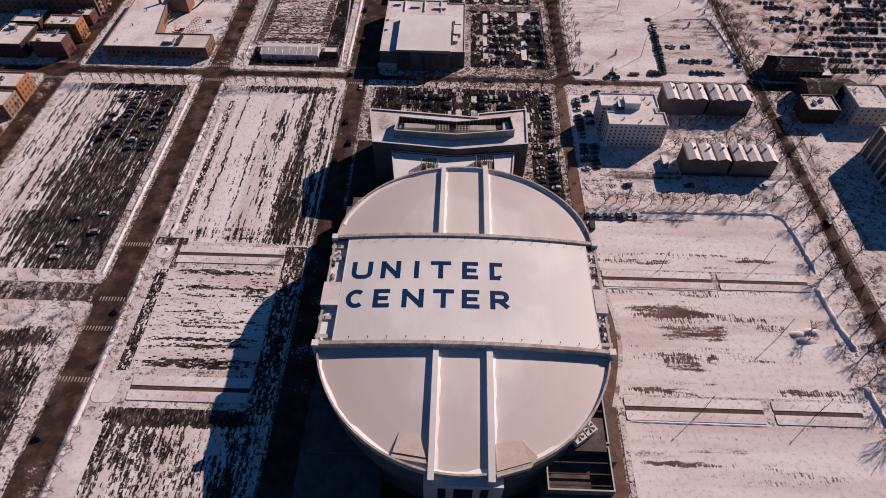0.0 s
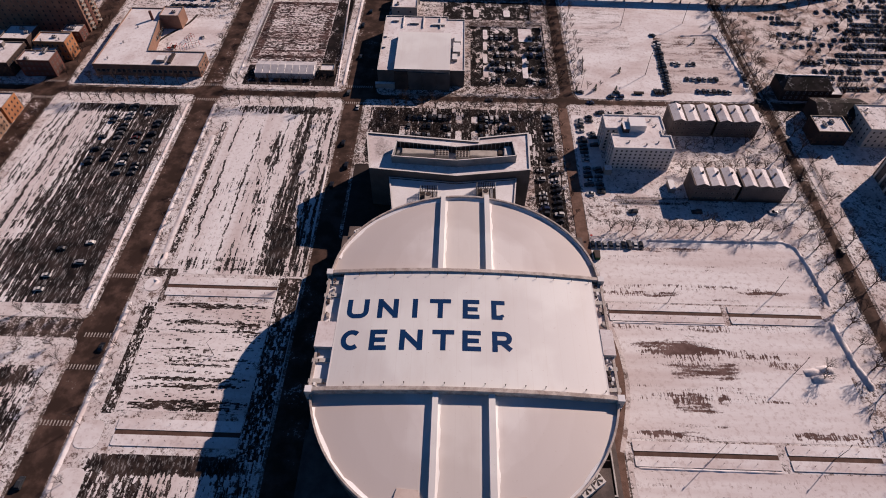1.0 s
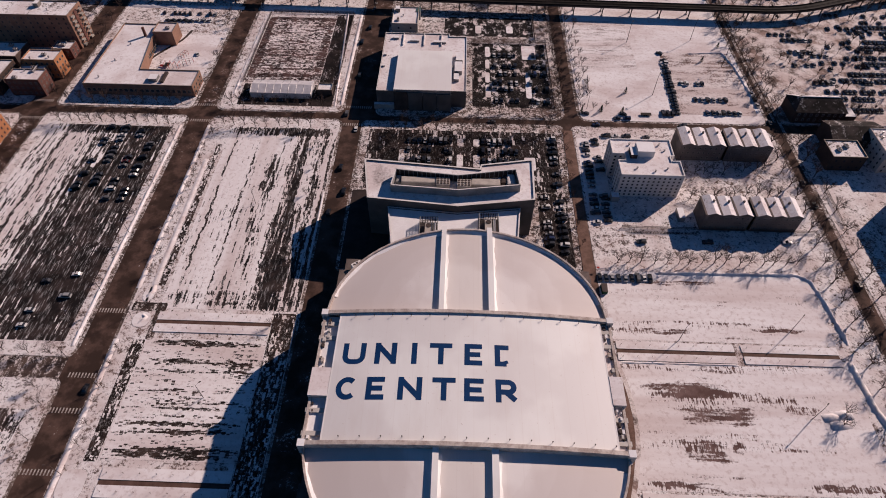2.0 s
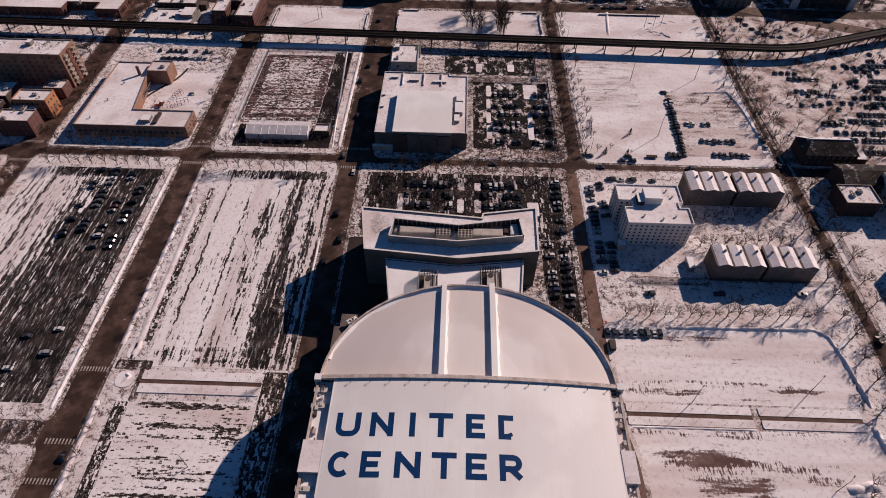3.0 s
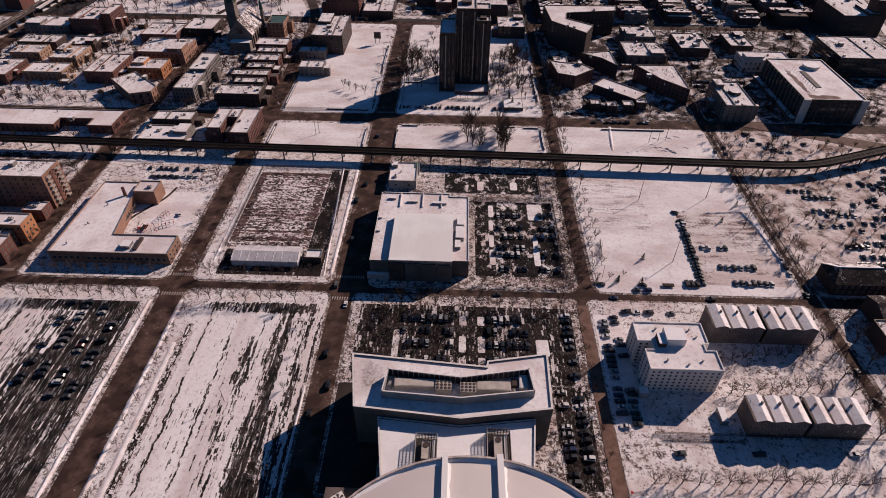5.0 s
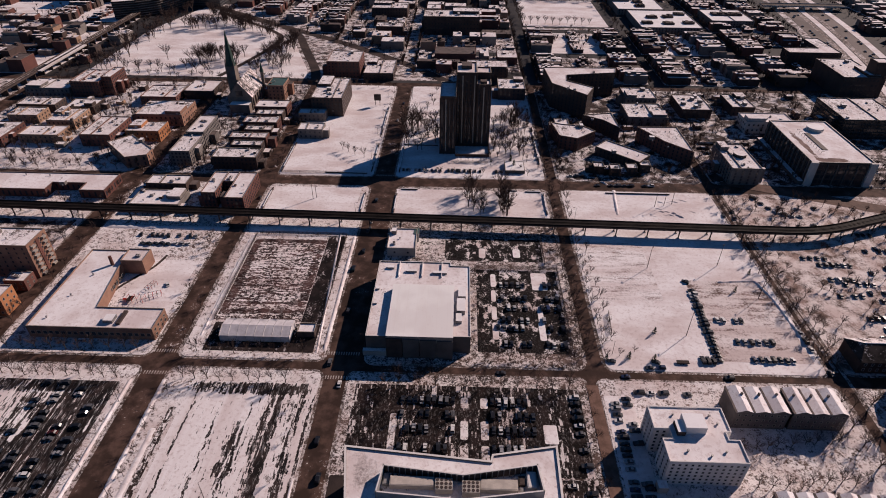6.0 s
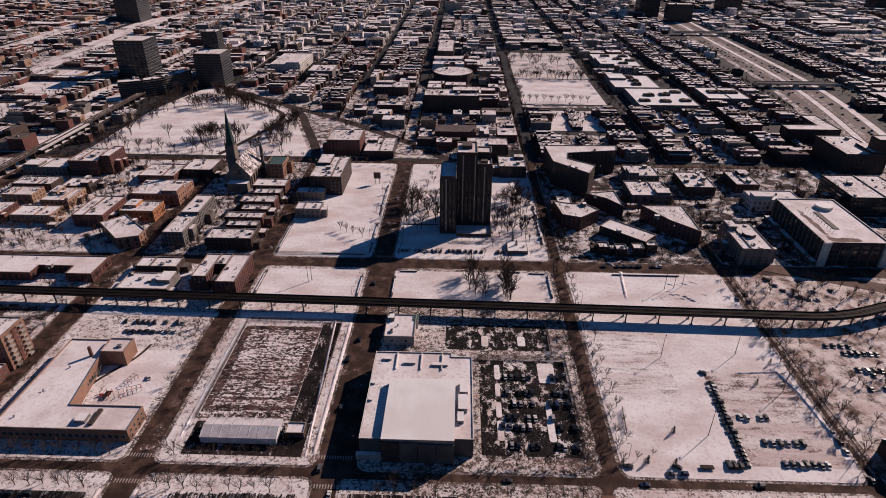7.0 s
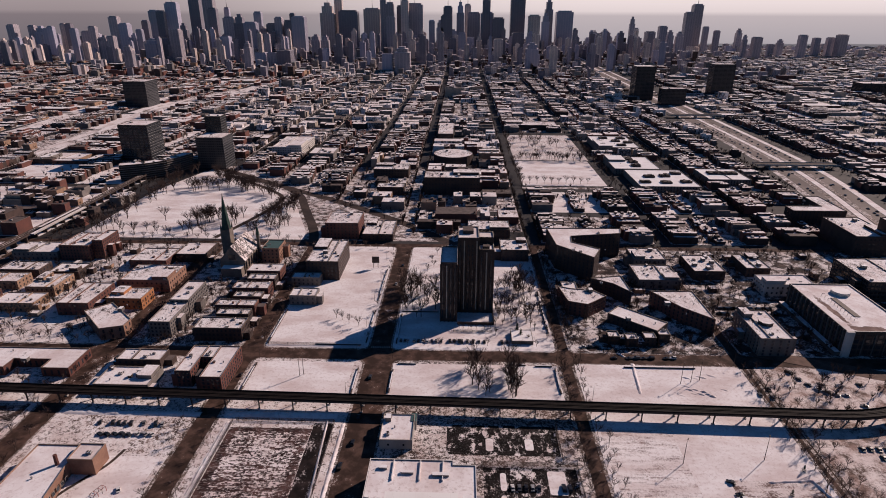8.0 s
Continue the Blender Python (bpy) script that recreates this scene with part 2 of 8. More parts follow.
VERGE = snowy("trodden_snow", 0.60, (1, 1, 1), 0.45, dark=(0.075, 0.05, 0.042), earth=(0.20, 0.14, 0.12), white=(0.77, 0.74, 0.74), size=0.3, fine=0.5, big=0.2, soft=2.0, grit=0.2)
VERGE_DIRTY = snowy("dirty_trodden_snow", 0.50, (1, 1, 1), 0.45, dark=(0.04, 0.028, 0.024), earth=(0.13, 0.09, 0.077), white=(0.72, 0.68, 0.67), size=0.3, fine=0.5, big=0.25, soft=2.0, grit=0.25, shift=19)
BLACK_PAVING = plain("near_black_paving", (0.022, 0.018, 0.017), (0.052, 0.038, 0.034), 0.12, 0.6)
SLUSH = snowy("kerbside_slush", 0.47, (1, 1, 1), 0.4, dark=(0.06, 0.045, 0.04), earth=(0.16, 0.12, 0.10), white=(0.62, 0.58, 0.57), size=0.25, fine=0.5, big=0.2, soft=2.0, shift=55)
DARK_CONCRETE = plain("dark_and_shaded_concrete", (0.13, 0.12, 0.115), (0.085, 0.078, 0.075), 0.1)
PATH = plain("brown_path", (0.075, 0.043, 0.034), (0.13, 0.078, 0.062), 0.2)
DIRT = snowy("bare_earth_and_snow", 0.56, (1, 1, 1), 0.5, dark=(0.10, 0.066, 0.055), earth=(0.27, 0.19, 0.165), white=(0.72, 0.66, 0.64), size=0.11, fine=0.25, big=0.2, soft=2.4)
CONCRETE = plain("concrete", (0.42, 0.40, 0.38), (0.30, 0.28, 0.265), 0.1)
PRECAST = plain("pale_precast_panel", (0.55, 0.52, 0.49), (0.44, 0.41, 0.385), 0.12)
WHITE_WALL = plain("white_painted_wall", (0.72, 0.69, 0.67), (0.60, 0.57, 0.55), 0.1)
TAN = brickwork("tan_brick", (0.32, 0.205, 0.14), (0.23, 0.148, 0.104))
ORANGE = brickwork("orange_brick", (0.38, 0.17, 0.08), (0.29, 0.125, 0.062))
RED = brickwork("red_brick", (0.15, 0.065, 0.053), (0.105, 0.05, 0.043))
BROWN = brickwork("brown_brick", (0.075, 0.051, 0.045), (0.05, 0.037, 0.034))
SLATE = brickwork("haze_cooled_grey_brick", (0.085, 0.08, 0.092), (0.055, 0.053, 0.062))
SOOTY_BRICK = brickwork("sooty_brick", (0.17, 0.145, 0.135), (0.10, 0.083, 0.078))
CLAY = brickwork("clay_brick", (0.30, 0.175, 0.125), (0.21, 0.118, 0.088))
GREY_BRICK = brickwork("grey_brick", (0.19, 0.17, 0.16), (0.13, 0.115, 0.108))
LIMESTONE = brickwork("limestone", (0.34, 0.295, 0.25), (0.25, 0.215, 0.185))
GLASS = plain("dark_window_glass", (0.02, 0.024, 0.03), (0.035, 0.04, 0.05), 0.3, 0.08, bump=0)
STEEL = plain("dark_painted_steel", (0.045, 0.036, 0.034), (0.085, 0.062, 0.055), 0.3, 0.6)
GREY_METAL = plain("grey_sheet_metal", (0.32, 0.31, 0.31), (0.22, 0.21, 0.21), 0.3, 0.45, 0.5)
TIMBER = plain("weathered_timber", (0.024, 0.018, 0.016), (0.045, 0.033, 0.029), 0.5)
TARRED = plain("tarred_timber", (0.008, 0.007, 0.007), (0.017, 0.013, 0.012), 0.5)
BARK = plain("bark", (0.06, 0.042, 0.035), (0.095, 0.07, 0.058), 1.0)
LANE = plain("salted_brown_lane", (0.11, 0.064, 0.048), (0.19, 0.115, 0.09), 0.25)
TWIG = plain("twigs", (0.045, 0.03, 0.026), (0.075, 0.05, 0.044), 1.0)
NEEDLES = plain("evergreen_needles", (0.03, 0.045, 0.028), (0.055, 0.07, 0.04), 2.0)
LETTER_BLUE = plain("dark_blue_roof_paint", (0.002, 0.028, 0.10), (0.004, 0.038, 0.125), 0.3, 0.6, bump=0)
LETTER_BLUE.node_tree.nodes["Principled BSDF"].inputs["Specular IOR Level"].default_value = 0.1
STRIPE = plain("worn_road_paint", (0.48, 0.43, 0.40), (0.24, 0.20, 0.18), 0.8)
RUBBER = plain("tyre_rubber", (0.02, 0.02, 0.02), (0.03, 0.03, 0.03), 2)
GREEN_COPPER = plain("green_copper", (0.05, 0.085, 0.07), (0.035, 0.06, 0.052), 0.4)
TENT = plain("white_tent_fabric", (0.60, 0.58, 0.60), (0.46, 0.44, 0.46), 0.3, 0.6)
CLOCKED = plain("red_play_frame", (0.45, 0.06, 0.045), (0.35, 0.045, 0.04), 0.5)
TEAL = plain("dull_teal_roof", (0.06, 0.12, 0.12), (0.05, 0.09, 0.09), 0.3)
LAKE = plain("winter_lake_water", (0.10, 0.12, 0.13), (0.14, 0.155, 0.165), 0.002, 0.3, fine=0.02, bump=0)
OPEN_STRIP = snowy("railway_land_snow", 0.63, (1, 3, 1), 0.5, dark=(0.06, 0.045, 0.04), earth=(0.20, 0.15, 0.135), white=(0.78, 0.75, 0.75), size=0.06, fine=0.2, big=0.25, shift=41, soft=1.6)
# Tower colours are lifted and blued: distance haze is painted into them.
FACADES = [facade("haze_grey_tower_skin", (0.40, 0.355, 0.385), (0.19, 0.18, 0.22)), facade("haze_pale_tower_skin", (0.60, 0.50, 0.45), (0.25, 0.22, 0.24)),
           facade("haze_blue_tower_skin", (0.40, 0.38, 0.46), (0.28, 0.28, 0.36), fill=0.8), facade("dark_tower_skin", (0.20, 0.185, 0.225), (0.13, 0.125, 0.155))]
BLACK_GLASS = facade("black_tower_skin", (0.030, 0.030, 0.034), (0.012, 0.014, 0.018))


def paint_material():
    m, nt, b = shader("car_paint", 0.3)
    r = nt.nodes.new("ShaderNodeObjectInfo").outputs["Random"]
    cr = nt.nodes.new("ShaderNodeValToRGB")
    cr.color_ramp.interpolation = "CONSTANT"
    e = cr.color_ramp.elements
    e[0].color, e[1].position, e[1].color = (0.012, 0.012, 0.014, 1), 0.42, (0.035, 0.037, 0.042, 1)
    for p, c in ((0.62, (0.10, 0.10, 0.105)), (0.74, (0.30, 0.30, 0.31)), (0.84, (0.62, 0.61, 0.60)), (0.965, (0.07, 0.012, 0.01)), (0.98, (0.015, 0.025, 0.07))):
        k = e.new(p)
        k.color = (*c, 1)
    nt.links.new(r, cr.inputs[0])
    f = ramp(nt, spot(nt, 1.5, 4), 0.66, 0.76)
    nt.links.new(blend(nt, f, cr.outputs[0], (0.6, 0.59, 0.59)), b.inputs["Base Color"])
    return m


CAR_PAINT = paint_material()

# ---- mesh helpers ----


class Form:
    """Vertices, faces and materials of one mesh."""

    def __init__(self):
        self.v, self.f, self.k, self.mats = [], [], [], []

    def slot(self, m):
        if m not in self.mats:
            self.mats.append(m)
        return self.mats.index(m)

    def face(self, pts, m):
        n = len(self.v)
        self.v += [tuple(p) for p in pts]
        self.f.append(tuple(range(n, n + len(pts))))
        self.k.append(self.slot(m))
        return self

    def prism(self, poly, z0, z1, side, top=None, bottom=False):
        """An upright prism on a counter-clockwise outline."""
        n, c = len(self.v), len(poly)
        self.v += [(x, y, z0) for x, y in poly] + [(x, y, z1) for x, y in poly]
        s = self.slot(side)
        for i in range(c):
            j = (i + 1) % c
            self.f.append((n + i, n + j, n + c + j, n + c + i))
            self.k.append(s)
        self.f.append(tuple(range(n + c, n + 2 * c)))
        self.k.append(self.slot(top or side))
        if bottom:
            self.f.append(tuple(range(n + c - 1, n - 1, -1)))
            self.k.append(s)
        return self

    def box(self, x0, x1, y0, y1, z0, z1, side, top=None):
        return self.prism([(x0, y0), (x1, y0), (x1, y1), (x0, y1)], z0, z1, side, top, True)

    def tube(self, a, b, r0, r1, m, n=4):
        a, b = Vector(a), Vector(b)
        d = (b - a).normalized()
        u = d.cross((0, 0, 1) if abs(d.z) < 0.9 else (1, 0, 0)).normalized()
        w = d.cross(u)
        k = len(self.v)
        for p, r in ((a, r0), (b, r1)):
            self.v += [tuple(p + r * (math.cos(2 * math.pi * i / n) * u + math.sin(2 * math.pi * i / n) * w)) for i in range(n)]
        s = self.slot(m)
        for i in range(n):
            j = (i + 1) % n
            self.f.append((k + i, k + j, k + n + j, k + n + i))
            self.k.append(s)
        self.f.append(tuple(range(k + n, k + 2 * n)))
        self.k.append(s)
        return self

    def spike(self, a, b, r, m):
        """A three-sided twig that tapers to a point."""
        a, b = Vector(a), Vector(b)
        d = (b - a).normalized()
        u = d.cross((0, 0, 1) if abs(d.z) < 0.9 else (1, 0, 0)).normalized()
        w = d.cross(u)
        k, s = len(self.v), self.slot(m)
        self.v += [tuple(a + r * u), tuple(a + r * (-0.5 * u + 0.87 * w)), tuple(a + r * (-0.5 * u - 0.87 * w)), tuple(b)]
        self.f += [(k, k + 1, k + 3), (k + 1, k + 2, k + 3), (k + 2, k, k + 3)]
        self.k += [s, s, s]
        return self

    def grid(self, pts, m):
        """A sheet over rows of points."""
        n, c, s = len(self.v), len(pts[0]), self.slot(m)
        for r in pts:
            self.v += [tuple(p) for p in r]
        for i in range(len(pts) - 1):
            for j in range(c - 1):
                a = n + i * c + j
                self.f.append((a, a + 1, a + c + 1, a + c))
                self.k.append(s)
        return self

    def mesh(self, name, smooth=False):
        me = bpy.data.meshes.new(name)
        me.from_pydata(self.v, [], self.f)
        for m in self.mats:
            me.materials.append(m)
        me.polygons.foreach_set("material_index", self.k)
        if smooth:
            me.polygons.foreach_set("use_smooth", [True] * len(self.f))
        me.update()
        return me


def part(name, form, parent, label="", at=None, smooth=False):
    me = form if isinstance(form, bpy.types.Mesh) else form.mesh(name, smooth)
    ob = new(name, me)
    ob.parent = parent
    if at is not None:
        ob.matrix_basis = at
    return tagged(ob, label)


def thing(name, x, y, z, label, category, group="", kind="", turn=0):
    ob = new(name)
    ob.matrix_basis = pose(x, y, z, 0, 0, turn)
    return tagged(ob, label, category, group, kind)


def setting(name, form, label, category="ground", kind="structure", smooth=False):
    return tagged(new(name, form.mesh(name, smooth)), label, category, "", kind)


# ---- ground and blocks ----
f = Form()
for i in range(6):
    for j in range(6):
        xs, ys = [-5600 + i * 1866.67, -5600 + (i + 1) * 1866.67], [-800 + j * 983.34, -800 + (j + 1) * 983.34]
        f.face([(xs[0], ys[0], 0), (xs[1], ys[0], 0), (xs[1], ys[1], 0), (xs[0], ys[1], 0)], ROAD)
setting("ground", f, "dark worn asphalt of the streets, streaked with snow and salt", "ground")

SURFACES = []   # paved rectangles and the heights of their tops


def ground_z(x, y):
    return max([0.0] + [z for a, b, c, d, z in SURFACES if a <= x <= b and c <= y <= d])


RESERVED = []   # rectangles that the far city leaves free


def reserve(x0, x1, y0, y1):
    RESERVED.append((x0, x1, y0, y1))


def free(x0, x1, y0, y1, gap=1.0):
    return all(x1 + gap < a or x0 - gap > b or y1 + gap < c or y0 - gap > d for a, b, c, d in RESERVED)


def rounded(x0, x1, y0, y1, r, n=4):
    out = []
    for cx, cy, a in ((x1 - r, y1 - r, 0), (x0 + r, y1 - r, 90), (x0 + r, y0 + r, 180), (x1 - r, y0 + r, 270)):
        out += [(cx + r * math.cos(radians(a + 90 * i / n)), cy + r * math.sin(radians(a + 90 * i / n))) for i in range(n + 1)]
    return out


def block(x0, x1, y0, y1, m=VERGE, z=0.16, r=4, label="snow-covered pavement and verge of a city block behind a concrete kerb", name="pavement"):
    SURFACES.append((x0, x1, y0, y1, z))
    if name == "pavement":
        setting("gutter", Form().prism(rounded(x0 - 1.3, x1 + 1.3, y0 - 1.3, y1 + 1.3, r + 1.3), -0.06, 0.03, SLUSH), "ragged kerbside slush of grey snow and salt", "gutter")
    return setting(name, Form().prism(rounded(x0, x1, y0, y1, r), -0.05, z, CONCRETE, m), label, "pavement")


def lot(x0, x1, y0, y1, m, z=0.20, label="parking lot under patchy wind-blown snow", r=0.6, name="parking_lot", base=0.0):
    SURFACES.append((x0, x1, y0, y1, z))
    return setting(name, Form().prism(rounded(x0, x1, y0, y1, r, 3), base, z, ASPHALT, m), label, "parking lot")


def strip(line, w, z, m):
    """A street or path of one width along a line, rounded through its corners."""
    g, pts = Form(), line
    for k in range(2):
        pts = [pts[0]] + [(p[0] + (q[0] - p[0]) * f, p[1] + (q[1] - p[1]) * f) for p, q in zip(pts, pts[1:]) for f in (0.25, 0.75)] + [pts[-1]]
    left, right = [], []
    for n, p in enumerate(pts):
        a, b = Vector(pts[max(0, n - 1)]), Vector(pts[min(len(pts) - 1, n + 1)])
        d = (b - a).normalized() * w / 2
        left.append((p[0] - d.y, p[1] + d.x))
        right.append((p[0] + d.y, p[1] - d.x))
    g.prism(right + left[::-1], -0.04, z, m)
    return g

# ---- blocks and lots round the arena ----
LOT_A = snowy("streaked_lot_snow", 0.66, (1, 20, 1), 0.95, 0.0, "y", 0.25, size=0.62, fine=0.25, dark=(0.014, 0.012, 0.012), earth=(0.045, 0.033, 0.031), slope=(0, -210, -177, -0.08, 0.21), worn=((-190, 296, 36, 5, 0.14), (-218.3, 250, 0.8, 60, 0.16), (-199, 250, 1.2, 44, 0.07), (-205, 220, 1.0, 30, 0.06), (-192, 185, 26, 9, 0.07)), cells=(0.8, 3.0, 0.22), grit=0.22, flecks=0.45)
# Worn patches at y 296 and x -83 also paint shadow into the snow.
LOT_B = snowy("ploughed_lot_snow", 0.755, (1, 18, 1), 0.66, 0.0, "y", 0.25, size=0.7, fine=0.25, shift=17, dark=(0.014, 0.012, 0.012), earth=(0.045, 0.033, 0.031), worn=((-100, 296, 31, 4, 0.18), (-121.8, 245, 0.6, 58, 0.16), (-108.9, 240, 0.6, 62, 0.14), (-95, 240, 0.8, 58, 0.10), (-97.5, 258, 3.0, 20, 0.12), (-99, 215, 2.5, 16, 0.10), (-86, 268, 3.5, 30, 0.12), (-82.5, 260, 1.8, 40, 0.20), (-83, 212, 7.5, 38, 0.15), (-73, 240, 2.4, 60, 0.15), (-67.6, 235, 1.6, 64, 0.17), (-77, 190, 9, 16, 0.10), (-104, 182, 27, 4, 0.09), (-96, 178, 20, 2, 0.06)), cells=(0.8, 2.6, 0.16), grit=0.16, flecks=0.35)
LOT_EDGE = snowy("ragged_lot_edge", 0.44, (1, 5, 1), 0.6, 0.0, "y", 0.2, size=0.4, fine=0.45, shift=27, cells=(0.8, 1.8, 0.30), grit=0.35, flecks=0.3)
LOT_C = snowy("worn_lot_snow", 0.765, (8, 1, 1), 0.55, 0.0, "x", 0.25, size=0.6, fine=0.3, shift=5, worn=((-102, 159, 24, 1.6, 0.17), (-101, 150.3, 21, 1.3, 0.12), (-99, 146.2, 18, 0.9, 0.10), (-99, 137.6, 24, 0.7, 0.09), (-101, 132.8, 22, 0.9, 0.11), (-101, 130.2, 22, 0.7, 0.10), (-101, 124, 23, 1.1, 0.12), (-101, 121, 23, 1.0, 0.13), (-102, 113, 24, 2.4, 0.16), (-85, 150, 6, 8, 0.09)), cells=(1.6, 0.7, 0.22), grit=0.2, flecks=0.4)
LOT_D = snowy("half_bare_lot_snow", 0.565, (1, 9, 1), 0.60, 0.0, "x", 0.45, size=0.6, fine=0.3, shift=31, dark=(0.016, 0.012, 0.012), earth=(0.06, 0.042, 0.037), worn=((-100, 90, 30, 4, 0.20), (-126, 60, 3, 40, 0.08), (-78, 60, 4, 40, 0.07), (-196, 122, 36, 4, 0.12), (-190, 60, 34, 56, 0.15)), cells=(0.7, 2.2, 0.18), grit=0.2, flecks=0.4)
WORN_STALLS = ((104, 134, 16, 4.2), (95, 120.5, 9, 4.5), (94, 145, 20, 3.5), (86, 107.8, 14, 1.4), (145, 108.5, 15, 1.2), (108, 122, 2.5, 3), (137, 138, 7, 2), (86, 172, 16, 1.4), (140, 174, 14, 1.0), (100, 198, 26, 1.5))
ENTRY = snowy("rutted_entry_slush", 0.40, (1, 3, 1), 0.5, dark=(0.03, 0.022, 0.02), earth=(0.10, 0.07, 0.06), white=(0.70, 0.66, 0.65), size=0.35, fine=0.4, big=0.15, shift=8, soft=1.6, grit=0.3)
LOT_S = snowy("pale_lot_snow", 0.78, (9, 1, 1), 0.50, 0.14, "x", 0.30, dark=(0.105, 0.062, 0.056), earth=(0.18, 0.118, 0.108), size=0.4, fine=0.25, shift=3, soft=1.5, worn=WORN_STALLS)
LOT_T = snowy("clean_lot_snow", 0.84, (9, 1, 1), 0.5, 0.12, "x", 0.25, dark=(0.12, 0.075, 0.066), earth=(0.2, 0.135, 0.12), size=0.4, fine=0.25, shift=9, soft=1.8, worn=((77, 81, 9, 3.5), (98, 83.5, 14, 1.6), (90, 78.5, 18, 1.0)))
LOT_DARK = snowy("cleared_lot", 0.33, (1, 5, 1), 0.6, 0.0, "y", 0.1, cells=(0.8, 3.6, 0.24), grit=0.3, flecks=0.25, dark=(0.008, 0.006, 0.006), earth=(0.026, 0.018, 0.017), size=0.13, fine=0.2, white=(0.62, 0.58, 0.58), soft=0.8)
LOT_PINK = snowy("thin_pinkish_snow", 0.60, (4, 1, 1), 0.5, 0.0, "x", 0.2, dark=(0.13, 0.085, 0.075), earth=(0.26, 0.18, 0.165), white=(0.70, 0.65, 0.64), size=0.25, fine=0.35, shift=14, soft=2.2)
FIELD = snowy("worn_field_snow", 0.52, (7, 1, 1), 0.60, 0.0, "x", 0.15, dark=(0.026, 0.014, 0.014), earth=(0.095, 0.052, 0.047), size=0.55, fine=0.45, white=(0.78, 0.74, 0.74), soft=1.3, worn=((-129, 385, 3, 40), (-105, 418, 30, 3), (-108, 350, 24, 1.6), (-108, 357, 22, 1.0, 0.08), (-88, 385, 2.5, 36, 0.08)), cells=(1.6, 1.0, 0.20), grit=0.35, flecks=0.4)
FIELD_EDGE = snowy("dark_field_edge", 0.36, (1, 4, 1), 0.5, 0.0, "x", 0.2, dark=(0.012, 0.010, 0.010), earth=(0.034, 0.025, 0.024), white=(0.55, 0.52, 0.53), size=0.3, fine=0.4, soft=1.4)

# north-west block and lots between the two avenues
block(-237, -155, 151, 308)
lot(-232, -161, 158, 298, LOT_A)
block(-237, -155, -60, 141)
lot(-232, -162, -50, 128, LOT_D)
block(-420, -251, 151, 306)
block(-420, -251, -60, 141)
block(-140, -66.5, -60, 308)
lot(-127, -66.9, 176, 300, LOT_B, label="long parking lot with ploughed snow in lengthwise streaks")
lot(-131.6, -128.6, 188, 284, LOT_EDGE, 0.215, "ragged bare strip along the lot's edge")
lot(-132.6, -127.6, 109, 160, LOT_EDGE, 0.215, "ragged bare strip along the lot's edge")
lot(-131.5, -127.5, 22, 88, LOT_EDGE, 0.215, "ragged bare strip along the lot's edge")
# Dirty margin; the shadow lying on it is put into the dark surface too.
lot(-76.6, -66.9, 92, 175, LOT_EDGE, 0.205, "dirty trampled margin between lot and street, darkened for shadow", 1, "margin")
lot(-139, -124, 174.2, 178.6, ENTRY, 0.225, "slushy driveway into the parking lots", 1, "driveway")
lot(-128, -124.8, 160, 175, ENTRY, 0.23, "slushy driveway into the parking lots", 1, "driveway")
lot(-127, -77, 110, 161, LOT_C, label="parking lot with rows of stalls worn through the snow")
lot(-130, -69.5, 20, 93.5, LOT_D, label="half-bare parking lot with torn patches of snow")
lot(-136.5, -131.5, 179, 187, SNOW, 0.3, "rounded snowy traffic island behind a kerb", 3, "traffic_island")
lot(-136.5, -129, 166, 173.6, SNOW, 0.3, "rounded snowy traffic island behind a kerb", 3, "traffic_island")
lot(-138, -128.5, 95, 106, SNOW, 0.3, "rounded snowy traffic island behind a kerb", 3, "traffic_island")
lot(-138, -128.5, 50, 88, SNOW, 0.3, "rounded snowy traffic island behind a kerb", 3, "traffic_island")


def planted_strip(x0, x1, y0, y1):
    """A raised median: two beds of snow and a brown footpath between them."""
    t = thing("planted_median", (x0 + x1) / 2, (y0 + y1) / 2, 0.2, "snow-covered planted median with a brown footpath down its middle", "median", "medians of the lots")
    hx, hy, g = (x1 - x0) / 2, (y1 - y0) / 2, 0.95
    part("bed", Form().prism(rounded(-hx, hx, g, hy, 0.5), -0.1, 0.28, CONCRETE, SNOW), t)
    part("bed", Form().prism(rounded(-hx, hx, -hy, -g, 0.5), -0.1, 0.28, CONCRETE, SNOW), t)
    me = Form().tube((0, 0, 0), (0, 0, 0.9), 0.09, 0.05, BARK, 4).tube((0, 0, 0.4), (0.25, 0.1, 1.1), 0.05, 0.03, TWIG, 3).tube((0, 0, 0.4), (-0.2, -0.2, 1.1), 0.05, 0.03, TWIG, 3).tube((0, 0, 0.3), (0, 0.25, 1.0), 0.05, 0.03, TWIG, 3).mesh("shrub")
    for i in range(int(hx * 2 / 6)):
        for v in (-hy * 0.62, hy * 0.62):
            part("shrub", me, t, at=pose(-hx + 2 + i * 6, v, 0.28))
    part("footpath", Form().box(-hx, hx, -g, g, -0.1, 0.06, CONCRETE, PATH), t, "bare brown footpath")


planted_strip(-126, -77, 164, 174)
planted_strip(-124, -77, 96.5, 107)

# arena block
block(-49, 59.5, -60, 200, ASPHALT, r=2, label="dark paved arena grounds behind a kerb")
block(-53, 59.5, 200, 307.5, VERGE_DIRTY, r=2)
lot(-52.6, -40.5, 200.4, 252, BLACK_PAVING, 0.2, "very dark paving beside the office wing", 0.5, "paving")
lot(45, 59, 30, 66, DIRT, 0.19, "trampled brown earth and snow beside the arena", name="bare_earth")
block(66, 179, -60, 307.5)
